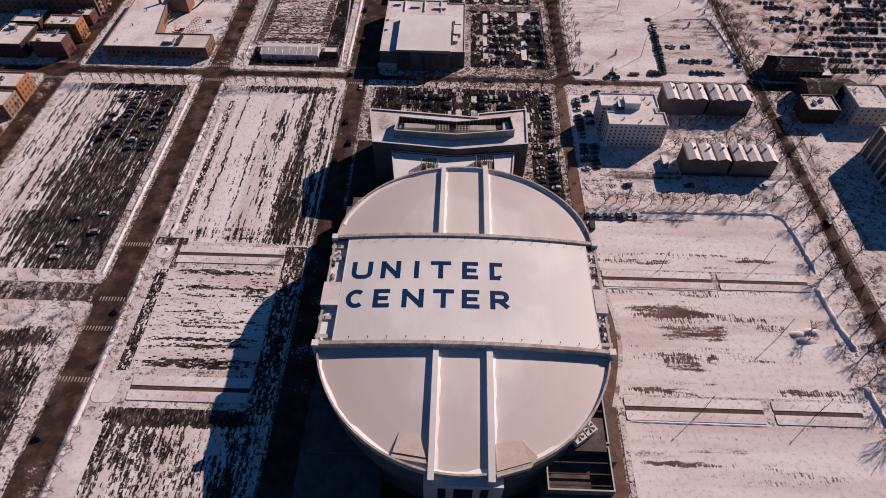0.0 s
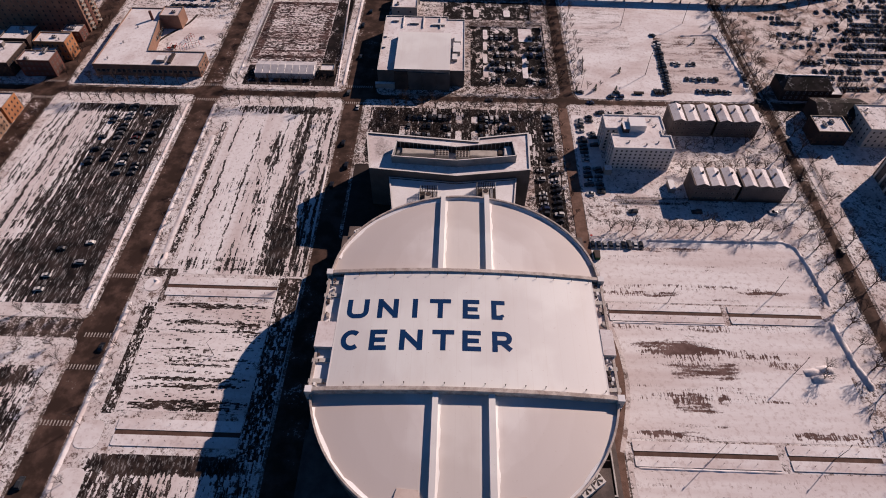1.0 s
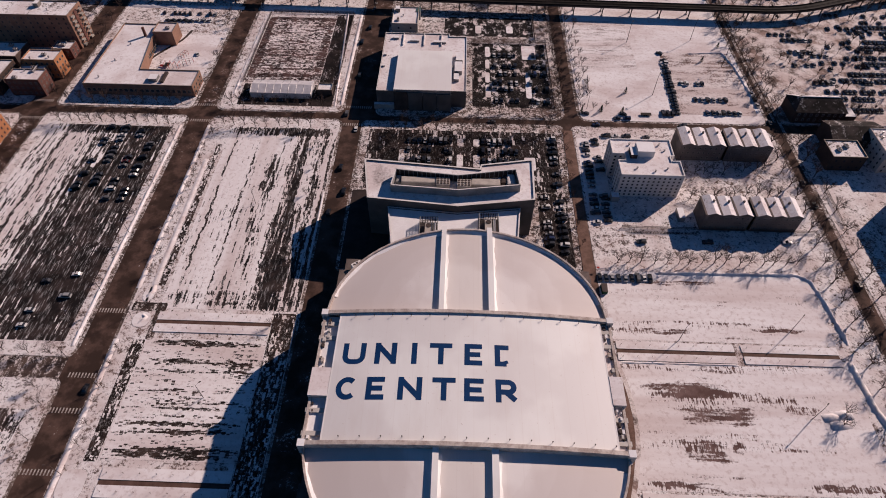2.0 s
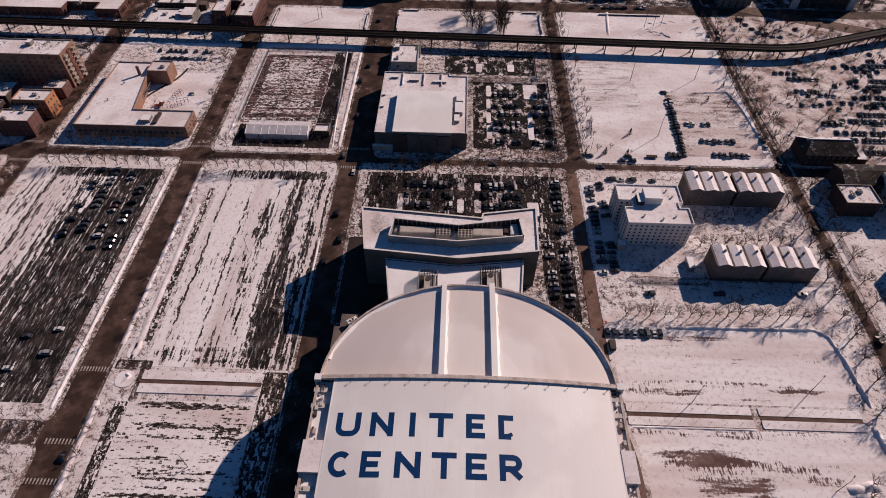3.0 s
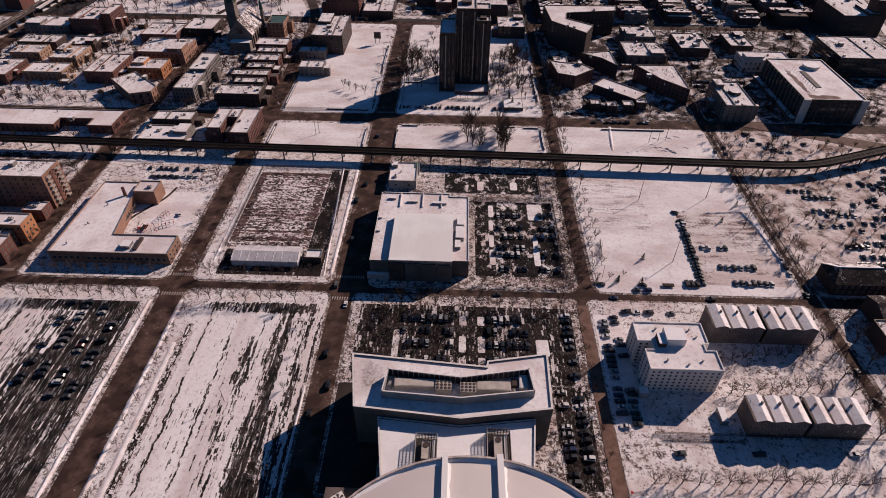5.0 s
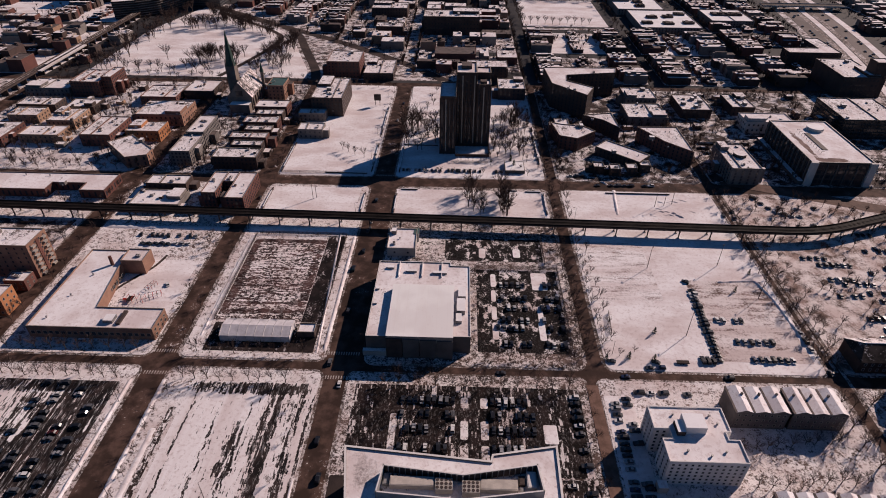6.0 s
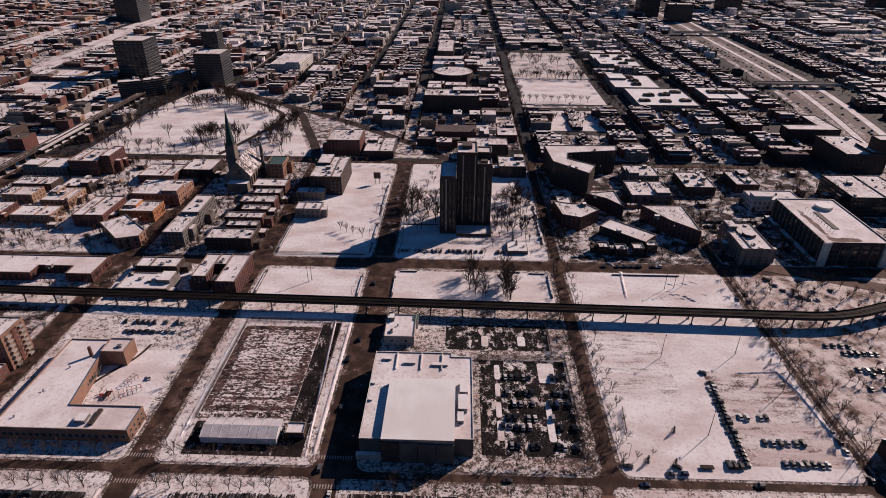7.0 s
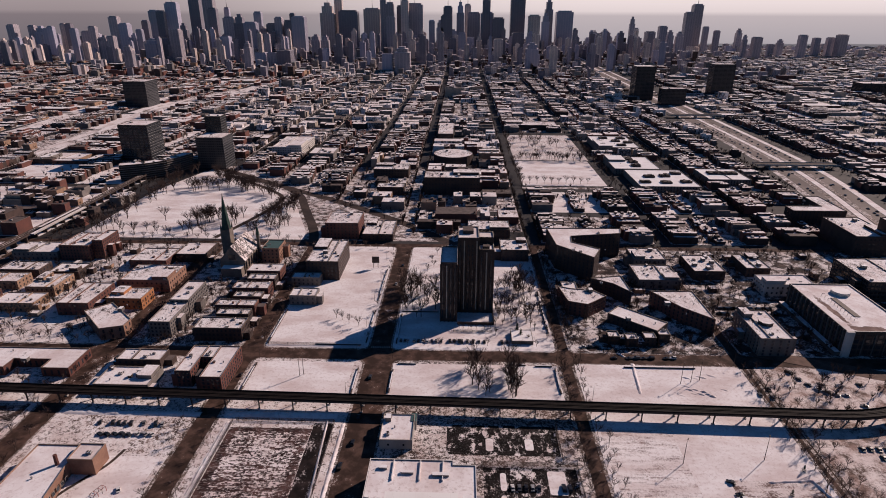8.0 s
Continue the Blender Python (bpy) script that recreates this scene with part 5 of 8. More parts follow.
windows(school, -10, 20, -4.6, 0.8, 6.4, 9, 1, "s", 2.0, 2.4, LIMESTONE)
lot(-188, -158, 346, 394, SNOW, 0.22, "snow-covered school yard", 1, "school_yard")
play = thing("play_frame", -180, 356, 0.2, "red and grey climbing frame in the school yard", "playground")
for i in range(4):
    for j in range(2):
        part("post", Form().tube((i * 3 - 4, j * 4 - 2, 0), (i * 3 - 4, j * 4 - 2, 3.2), 0.12, 0.12, CLOCKED if i % 2 else STEEL, 5), play)
    part("bar", Form().tube((i * 3 - 4, -2, 3), (i * 3 - 4, 2, 3), 0.1, 0.1, CLOCKED, 5), play)
part("slide", Form().box(-7, -4.2, -0.6, 0.6, 0.6, 1.2, CLOCKED), play)
part("deck", Form().box(-4, -1, -2, 2, 1.5, 1.8, TIMBER), play)
for x, y, a in ((-171, 360, 25), (-176, 367, 70)):
    t = thing("play_frame", x, y, 0.2, "low red climbing bars in the snowy school yard", "playground", turn=a)
    for i in range(4):
        for v in (-1.3, 1.3):
            part("post", Form().tube((i * 2.2 - 3, v, 0), (i * 2.2 - 3, v, 2.6), 0.11, 0.11, CLOCKED if i % 2 else STEEL, 5), t)
        part("bar", Form().tube((i * 2.2 - 3, -1.3, 2.5), (i * 2.2 - 3, 1.3, 2.5), 0.1, 0.1, CLOCKED, 5), t)
    for v in (-1.3, 1.3):
        part("rail", Form().tube((-3, v, 2.6), (3.6, v, 2.6), 0.1, 0.1, STEEL, 5), t)
reserve(-240, -60, 316, 490)

# tent at the end of the field
tent = thing("event_tent", -105, 333.5, 0.2, "long white event tent in panels beside the sports field", "tent")
for i in range(8):
    a, b = -18 + i * 4.5, -18 + (i + 1) * 4.5 - 0.12
    g = Form()
    g.face([(a, -6.5, 0), (b, -6.5, 0), (b, -6.5, 3.6), (a, -6.5, 3.6)], TENT)
    g.face([(a, -6.5, 3.6), (b, -6.5, 3.6), (b, 0, 5.4), (a, 0, 5.4)], TENT)
    g.face([(a, 0, 5.4), (b, 0, 5.4), (b, 6.5, 3.6), (a, 6.5, 3.6)], TENT)
    g.face([(b, 6.5, 0), (a, 6.5, 0), (a, 6.5, 3.6), (b, 6.5, 3.6)], TENT)
    part("panel", g, tent)
for a in (-18, 17.9):
    part("end_panel", Form().prism([(a, -6.5), (a + 0.1, -6.5), (a + 0.1, 6.5), (a, 6.5)], 0, 3.6, TENT).face([(a, -6.5, 3.6), (a, 6.5, 3.6), (a, 0, 5.4)], TENT), tent)
for i in range(9):
    part("rib", Form().tube((-18 + i * 4.5, -6.6, 0), (-18 + i * 4.5, -6.6, 3.6), 0.09, 0.09, GREY_METAL, 4).tube((-18 + i * 4.5, -6.6, 3.6), (-18 + i * 4.5, 0, 5.5), 0.09, 0.09, GREY_METAL, 4), tent)
building(-84, -75, 331, 338, 3.2, STEEL, "dark container beside the tent", units=0, name="container", category="container")

# tan slab and small brick houses along the north avenue
slab = building(-330, -244, 374, 392, 22, CLAY, "eight-storey clay-brick apartment slab with balconies", rows=7, side="s", units=7, bay=4.4, name="apartment_block", roof=ROOF_THIN)
for k in range(7):
    for y in (-5, 5):
        part("balcony", Form().box(43, 44.5, y - 1.4, y + 1.4, k * 3.1 + 0.3, k * 3.1 + 1.4, LIMESTONE, CONCRETE), slab)
    part("stair_bay", Form().box(43, 43.4, -1.2, 1.2, k * 3.1 + 0.2, k * 3.1 + 2.9, RED), slab)
building(-256, -244, 362, 371, 6.5, RED, "small red-brick house beside the apartment slab", rows=2, side="s", name="house", frame_m=LIMESTONE)
building(-262, -242, 341, 352, 12, ORANGE, "orange-brick three-storey house with white trim", rows=3, side="s", name="house", bay=3, frame_m=LIMESTONE)
building(-262, -247, 335, 340, 9, TAN, "narrow tan-brick house with pale trim", rows=3, side="s", name="house", bay=3)
building(-264, -244, 323, 334, 10.5, RED, "red-brick three-storey house with white trim", rows=3, side="s", name="house", bay=3, frame_m=LIMESTONE)
building(-290, -270, 322, 345, 9, BROWN, "brown-brick house behind the corner", rows=3, side="s", name="house", bay=3)
building(-290, -272, 350, 366, 8, BROWN, "brown-brick house in the slab's shade", rows=2, name="house", bay=3)
building(-272, -250, 262, 276, 9, TAN, "tan-brick corner house", rows=3, side="s", name="house", bay=3)
building(-272, -250, 278, 292, 10, ORANGE, "orange-brick three-storey house", rows=3, side="s", name="house", bay=3)
building(-300, -282, 270, 292, 9, BROWN, "brown-brick house", rows=3, side="s", name="house", bay=3)
building(-272, -250, 236, 252, 9, RED, "red-brick house", rows=3, side="s", name="house", bay=3)
building(-272, -250, 205, 222, 9, ORANGE, "orange-brick house", rows=3, side="s", name="house", bay=3)
building(-272, -250, 176, 190, 9, TAN, "tan-brick house", rows=3, side="s", name="house", bay=3)

# dark buildings at the south-east corner
dark_hall = thing("gabled_hall", 208, 325, 0.1, "dark brick hall with a bare pitched roof at the crossing", "building")
part("wall", Form().box(-15, 14, -8, 8, 0, 8, BROWN, ROOF_BARE), dark_hall)
g = Form()
g.face([(-15.5, -8.6, 7.8), (14.5, -8.6, 7.8), (11, 0, 12.5), (-11, 0, 12.5)], SHINGLES).face([(14.5, 8.6, 7.8), (-15.5, 8.6, 7.8), (-11, 0, 12.5), (11, 0, 12.5)], ROOF_THIN)
g.face([(-15.5, 8.6, 7.8), (-15.5, -8.6, 7.8), (-11, 0, 12.5)], SHINGLES).face([(14.5, -8.6, 7.8), (14.5, 8.6, 7.8), (11, 0, 12.5)], ROOF_THIN)
part("roof", g, dark_hall, "hipped roof of bare dark shingles")
part("ridge", Form().tube((-11, 0, 12.5), (11, 0, 12.5), 0.25, 0.25, SNOW_ROOF, 5), dark_hall, "snow along the ridge")
part("porch", Form().box(14, 22, -6, 2, 0, 4, BROWN, SNOW_ROOF), dark_hall)
windows(dark_hall, -14, 13, -8, 0.8, 7.4, 8, 2, "w", 1.2, 1.8)
reserve(190, 232, 314, 336)
big_roof = thing("gabled_hall", 222, 300, 0.1, "dark brick school building with a half-bare pitched roof", "building")
part("wall", Form().box(-18, 10, -8, 8, 0, 9, BROWN, ROOF_BARE), big_roof)
g = Form()
g.face([(-18.5, -8.4, 9), (10.5, -8.4, 9), (10.5, 0, 12), (-18.5, 0, 12)], SHINGLES).face([(-18.5, 0, 12), (10.5, 0, 12), (10.5, 8.4, 9), (-18.5, 8.4, 9)], SHINGLES)
g.face([(-18.5, 8.4, 9), (-18.5, -8.4, 9), (-18.5, 0, 12)], BROWN).face([(10.5, -8.4, 9), (10.5, 8.4, 9), (10.5, 0, 12)], BROWN)
part("roof", g, big_roof)
windows(big_roof, -17, 9, -8, 0.6, 8.6, 7, 3, "w", 1.2, 1.8)
building(198, 216, 277, 291, 9, BROWN, "low dark brick wing with a snowy roof", rows=2, roof=ROOF_THIN)
building(224, 244, 276, 298, 12, PRECAST, "pale rendered block of flats", rows=4, units=2, side="n", roof=ROOF_THIN)
flats = building(222, 262, 205, 254, 18, DARK_CONCRETE, "dark apartment slab with upright window bands", rows=6, units=4, side="n", roof=ROOF_THIN, name="apartment_block")
for i in range(9):
    part("pier", Form().box(-20.7, -20, -23 + i * 5.6, -22 + i * 5.6, 0, 18.4, PRECAST), flats, "pale upright concrete strip")
building(262, 300, 286, 306, 10, BROWN, "dark brick flats behind the crossing", rows=3, units=3, roof=ROOF_THIN)
reserve(190, 330, -60, 345)

# hospital-like block with fins, and its smaller neighbour
big = thing("office_block", 278, 545, 0.1, "large concrete office block with tall fins and a brown-stained snowy roof", "building")
reserve(244, 325, 500, 590)
OH = 18.0
g, inner = walls_form([(-23, -38), (23, -38), (23, 38), (-23, 38)], 0, OH, STEEL, PRECAST, 0.8, 0.8)
part("wall", g, big)
part("roof", Form().prism(inner, OH - 0.4, OH + 0.06, ROOF_BARE, snowy("stained_roof_snow", 0.80, (1, 1, 1), 0.4, dark=(0.15, 0.10, 0.09), earth=(0.24, 0.17, 0.15), size=0.12, fine=0.3, big=0.3, shift=23, soft=1.6, worn=((-15, -2, 2.2, 30, 0.20), (-6, -33, 13, 4, 0.24), (4, 22, 9, 9, 0.10)))), big, "roof with brown-stained wind-scoured snow")
for i in range(13):
    y = -35 + i * 5.8
    part("fin", Form().box(-24.0, -23, y - 0.5, y + 0.5, 0, OH + 0.4, DARK_CONCRETE), big)
for i in range(6):
    x = -18.5 + i * 7.4
    part("mullion", Form().box(x - 0.3, x + 0.3, -38.7, -38, 0, OH - 1, DARK_CONCRETE), big)
for x in (-23, 20):
    part("corner_pier", Form().box(x - 1, x + 4, -40, -38, 0, OH + 1, PRECAST), big)
part("plinth", Form().box(-28, -24, -38, 38, 0, 3.0, DARK_CONCRETE, SNOW), big)
windows(big, -17.5, 17.5, -38, 1, OH - 1, 9, 4, "w", 3.0, 2.6, STEEL)
windows(big, -34, 36, -23, 1, OH - 1, 24, 4, "n", 1.6, 2.6, STEEL)
part("plant_well", Form().box(-5, -1, -16, 14, OH, OH + 0.5, STEEL, STEEL), big, "long dark plant well")
part("cooling_drum", Form().prism([(7 + 6.5 * math.cos(radians(a)), 22 + 6.5 * math.sin(radians(a))) for a in range(0, 360, 20)], OH, OH + 2.6, PRECAST, SNOW_ROOF), big, "round pale plant drum under snow")
for i in range(11):
    part("pipe_frame", Form().tube((-9, -22 + i * 4, OH), (-9, -22 + i * 4, OH + 1.8), 0.15, 0.15, STEEL, 4).tube((-9, -22 + i * 4, OH + 1.8), (-7, -22 + i * 4, OH + 1.8), 0.12, 0.12, STEEL, 4), big)
low = building(198, 220, 504.5, 546, 13, GREY_BRICK, "square six-storey grey building with a domed plant house on its roof", rows=5, side="n", units=2, bay=4.5)
part("plant_house", Form().prism([(5 * math.cos(radians(a)), 5 * math.sin(radians(a))) for a in range(0, 360, 45)], 12.5, 15, STEEL, SNOW), low, at=pose(2, 1, 0.5))
building(322, 372, 590, 640, 17, BLACK_GLASS, "dark glass office block with a snowy roof", rows=5, side="n", units=3, roof=ROOF_THIN)
building(245, 286, 598, 618, 10, PRECAST, "pale low annex", rows=2, side="n")

# ---- mid distance, street by street ----
# low school behind the elevated track
building(-345, -250, 464, 488, 6, RED, "long low red-brick school with a snowy roof", rows=1, side="s", units=4, outline=[(-345, 464), (-292, 464), (-292, 474), (-268, 474), (-268, 464), (-250, 464), (-250, 488), (-345, 488)])
building(-226, -192, 449, 469, 5, GREY_BRICK, "low flat-roofed building beside the track", units=6)
for x0, x1, y0, y1 in ((-178, -168, 456, 486), (-160, -147, 450, 486), (-168, -160, 472, 486)):
    building(x0, x1, y0, y1, 11, RED, "dark red-brick courtyard flats with white trim", rows=4, side="s", units=2, bay=3.2, keep=False)
reserve(-180, -146, 446, 490)
building(-225, -196, 474, 487, 7, BROWN, "brown-brick flats with snowy roof", rows=2, units=3)
building(-190, -156, 511, 527, 10, BROWN, "dark brick corner flats along the avenue", rows=3, side="s", bay=3, name="house")
building(-182, -158, 532, 541, 10, BROWN, "brick town house with snowy roof", rows=3, side="s", bay=3, name="house")
building(-188, -158, 546, 556, 10, RED, "brick town house with snowy roof", rows=3, side="s", bay=3, name="house")
building(-180, -158, 561, 570, 10, BROWN, "brick town house with snowy roof", rows=3, side="s", bay=3, name="house")
building(-186, -157, 576, 589, 10, RED, "brick town house with snowy roof", rows=3, side="s", bay=3, name="house")
building(-180, -157, 594, 604, 10, BROWN, "brick town house with snowy roof", rows=3, side="s", bay=3, name="house")
building(-186, -157, 610, 626, 10, RED, "brick town house with snowy roof", rows=3, side="s", bay=3, name="house")
building(-223.5, -208, 515, 545, 12, GREY_BRICK, "long grey apartment building in two steps", rows=4, side="s", bay=3)
building(-222, -207.5, 545.5, 579, 14, GREY_BRICK, "taller grey half of an apartment building", rows=5, side="s", bay=3)
building(-274, -248, 515, 552, 9, CLAY, "clay-brick building with a folded roof plan", rows=2, side="s", outline=[(-256, 509), (-241, 514), (-241, 524), (-268, 549), (-282, 535)], roof=ROOF_THIN)
building(-310, -285, 545, 582, 10, RED, "red-brick school wing", rows=3, side="s")
building(-278, -250, 556, 576, 9, ORANGE, "orange-brick school wing", rows=2, side="s")
building(-284, -243, 588, 620, 10, CLAY, "clay-brick school block", rows=2, side="s")
building(-302, -268, 636, 666, 7, RED, "red-brick hall", rows=2, side="s")
building(-266, -238, 650, 680, 8, BROWN, "dark hall with a pale roof", rows=2, side="s", roof=SNOW)
building(-374, -346, 650, 684, 15, RED, "red-brick factory loft", rows=5, side="s", bay=3)
building(-345.8, -336, 656, 684, 18, RED, "taller red-brick factory loft", rows=6, side="s", bay=3)
building(-420, -377, 650, 676, 8, GREY_BRICK, "long grey shed", rows=2)
building(-405, -369, 612, 630, 7, BROWN, "low brick shop row", rows=2, side="s")
building(-358, -332, 609, 628, 7, BROWN, "low brick shop row", rows=2, side="s")
building(-398, -371, 588, 606, 7, TAN, "low tan workshop", rows=2, side="s")
building(-356, -332, 576, 603, 8, TAN, "low tan workshop", rows=2, side="s")
building(-364, -331, 549, 568, 7, TAN, "low tan workshop", rows=2, side="s")
building(-400, -372, 540, 572, 8, RED, "low brick workshop", rows=2, side="s")
building(-136, -108, 616, 668, 17, BROWN, "brick apartment building with stair balconies", rows=5, side="s", units=6, bay=3.5)
building(-146, -122, 604, 615, 7, GREY_BRICK, "small grey house behind the billboard", rows=2)
building(-138, -117, 568, 582, 8, GREY_BRICK, "small grey commercial building", rows=2, units=3)
building(-141, -107, 716, 752, 17, RED, "red-brick corner block beyond the boulevard", rows=5, side="s", units=5, bay=3.5)
building(-103, -72, 712, 756, 7, BROWN, "low brick building with a broad snowy roof", rows=2, side="s", units=2)
building(4, 46, 714, 742, 13, BROWN, "brick block beyond the boulevard", rows=4, roof=ROOF_THIN)
building(34, 60, 664, 692, 11, BROWN, "brick corner block", rows=3, side="n", roof=ROOF_THIN)
building(79, 150, 620, 695, 22.6, BROWN, "large brick courtyard building with a bent plan", rows=7, units=6, outline=[(110, 620), (119, 640), (97, 657), (99, 672), (147, 681), (150, 695), (79, 693), (82, 649)])
building(75, 110, 555, 587, 11, RED, "brick flats with a stepped plan at the corner", rows=4, bay=3, roof=ROOF_SNOW, outline=[(79, 560), (93, 555), (110, 570), (102, 580), (84, 583), (75, 587)])
building(80, 92, 590, 604, 7, GREY_BRICK, "small pale house", rows=2, roof=SNOW)


def turned(x, y, a, w, d, h, wall, label, rows=3):
    """A building set askew to the street grid."""
    c, s = math.cos(radians(a)), math.sin(radians(a))
    pts = [(x + u * c - v * s, y + u * s + v * c) for u, v in ((-w, -d), (w, -d), (w, d), (-w, d))]
    r = max(w, d)
    t = building(x - r, x + r, y - r, y + r, h, wall, label, outline=pts, units=3, rows=rows, bay=3.5)
    return t


turned(127, 542.5, -42, 19.5, 8.5, 7, BROWN, "long low brick terrace set askew to the street", 2)
building(104, 131, 575, 607, 12, BROWN, "brick apartment wing with a slanting plan", rows=4, bay=3.5, outline=[(104, 601), (120, 591), (131, 575), (130, 607)], roof=ROOF_SNOW)
building(146, 179, 532, 579, 12, RED, "red-brick apartment block with a slanting front", rows=4, bay=3.5, units=6, outline=[(161, 551), (179, 532), (179, 579), (146, 578)], roof=ROOF_SNOW)
for i, (x, y) in enumerate(((104, 520), (116, 517), (129, 519), (140, 524))):
    building(x - 4, x + 4, y - 4, y + 4, 6, BROWN, "small brick house with a snowy roof", rows=2, units=1, name="house", keep=False)
building(146, 181, 608, 640, 8, GREY_BRICK, "pale parking structure with open decks", rows=2, bay=6, roof=ROOF_THIN)
building(153, 182, 651, 678, 9, GREY_BRICK, "flat-roofed grey block", rows=2, roof=ROOF_THIN)
building(199, 226, 628, 665, 8, BROWN, "low brick block with rooftop plant", rows=2, units=7, roof=ROOF_THIN)
building(247, 268, 636, 668, 8, BROWN, "low brick block with a notched roof", rows=2, roof=ROOF_THIN)
big_school = building(228, 306, 900, 988, 8, GREY_BRICK, "large school with clusters of rooftop plant", rows=3, units=1, roof=SNOW_ROOF, name="school")
wing = building(217, 282, 993, 1070, 8, GREY_BRICK, "school wing with a broad snowy roof", rows=3, units=1, roof=SNOW_ROOF, name="school")
civic = building(222, 290, 1130, 1226, 10, GREY_BRICK, "flat civic building with dark rooftop plant", rows=3, units=2, roof=SNOW_ROOF, name="civic_building")
lab = building(330, 386, 938, 997, 8, GREY_BRICK, "low laboratory building with a sunken roof court", rows=3, units=1, roof=SNOW_ROOF, name="laboratory")


def plant_pen(t, x, y, z, wide, deep, seed):
    """Dark coolers, ducts and pens packed together on a roof."""
    rng, g = random.Random(seed), Form()
    for i in range(9):
        u, v, a, b = rng.uniform(-wide, wide) * 0.8, rng.uniform(-deep, deep) * 0.8, rng.uniform(1.2, 2.6), rng.uniform(1.0, 2.2)
        g.box(u - a, u + a, v - b, v + b, 0, rng.uniform(1.6, 3.4), rng.choice((STEEL, STEEL, BROWN)), rng.choice((ROOF_BARE, ROOF_BARE, STEEL)))
    for s in (-1, 1):
        g.box(-wide, wide, s * deep - 0.1, s * deep + 0.1, 0, 2.0, STEEL)
        g.box(s * wide - 0.1, s * wide + 0.1, -deep, deep, 0, 2.0, STEEL)
    part("plant_pen", g, t, "dark rooftop cooling plant in its pen", at=pose(x, y, z))


for i, (x, y) in enumerate(((-27, -22), (0, -24), (27, -20), (-14, 6), (8, 10), (27, 24))):
    plant_pen(big_school, x, y, 8.06, 6.5, 5, 60 + i)
for i, (x, y) in enumerate(((2, -20), (4, 4), (1, 22))):
    plant_pen(wing, x, y, 8.06, 6, 6, 70 + i)
for i, (x, y) in enumerate(((-20, -28), (8, -30), (-22, 0), (6, 4), (24, -8), (-10, 30), (20, 28))):
    plant_pen(civic, x, y, 10.06, 7, 5, 80 + i)
for i in range(5):
    plant_pen(lab, -14 + i * 8, 4, 8.06, 3.4, 6, 90 + i)
building(362, 420, 785, 842, 14, BROWN, "long brick apartment block by the expressway", rows=5, units=5, roof=ROOF_THIN, outline=[(362, 785), (420, 785), (420, 842), (402, 842), (402, 803), (362, 803)])
building(370, 406, 688, 745, 20, BROWN, "dark brick church hall", rows=4, units=1, roof=ROOF_THIN)
building(398, 412, 690, 704, 34, BROWN, "square dark brick bell tower", rows=4, units=0, keep=False, name="bell_tower")
building(-50, 20, 880, 913, 22, BROWN, "brick commercial block", rows=4, units=6, roof=ROOF_THIN)
building(-126, -77, 960, 992, 12, BROWN, "brick commercial block", rows=3, units=5, roof=ROOF_THIN)
building(-110, -76, 876, 896, 10, BROWN, "brick commercial block", rows=3, units=4, roof=ROOF_THIN)
building(-240, -202, 1056, 1100, 12, GREY_BRICK, "pale office building", rows=3, units=4)
building(-308, -260, 1090, 1180, 14, PRECAST, "pale office building with ribbon windows", rows=4, units=4, side="s")
building(-46, -18, 1215, 1330, 14, BROWN, "narrow brick loft", rows=4, units=5, roof=ROOF_THIN)
building(84, 186, 1340, 1385, 9, BROWN, "long brick school with a snowy roof", rows=2, units=5)
building(-46, 14, 1026, 1090, 14, BROWN, "rounded brick building with a flat snowy roof", rows=0, units=4, outline=[(-16 + 30 * math.cos(radians(a)), 1058 + 32 * math.sin(radians(a))) for a in range(0, 360, 15)])
building(-525, -480, 1040, 1085, 56, BLACK_GLASS, "dark glass apartment tower with pale balconies", rows=12, side="s", units=3, bay=7, glass=(4.5, 2.2), frame_m=CONCRETE)
building(-390, -350, 1000, 1040, 46, BLACK_GLASS, "black glass apartment tower, lower half", units=2)
building(-390, -366, 1041, 1064, 70, BLACK_GLASS, "black glass apartment tower, taller half", units=2)
building(-820, -765, 1600, 1660, 60, BLACK_GLASS, "dark isolated tower block", units=2)
building(455, 505, 1790, 1840, 86, BLACK_GLASS, "dark slab tower by the expressway", units=2)
building(500, 560, 1700, 1730, 40, BLACK_GLASS, "dark lower tower by the expressway", units=1)
building(712, 772, 1930, 1970, 82, BLACK_GLASS, "dark isolated office tower", units=2)
building(1150, 1220, 1950, 2000, 30, BLACK_GLASS, "dark isolated block", units=2)
# curved slab north of the park
for x, y, a, w in ((-455, 938, 24, 16), (-432, 953, 41, 15), (-419.5, 972, 64, 13), (-410.5, 995, 72, 13)):
    t = turned(x, y, a, w, 8, 22, BROWN, "section of a long curved apartment slab with pale balconies", 7)
    ca, sa = math.cos(radians(a)), math.sin(radians(a))
    for k in range(7):
        q = [(x + u * ca - v * sa, y + u * sa + v * ca) for u, v in ((-w + 0.5, -9.3), (w - 0.5, -9.3), (w - 0.5, -7.9), (-w + 0.5, -7.9))]
        part("balcony", Form().prism(q, 2.6 + k * 2.9, 3.3 + k * 2.9, GREY_BRICK), t, "pale concrete balcony").matrix_basis = t.matrix_basis.inverted()

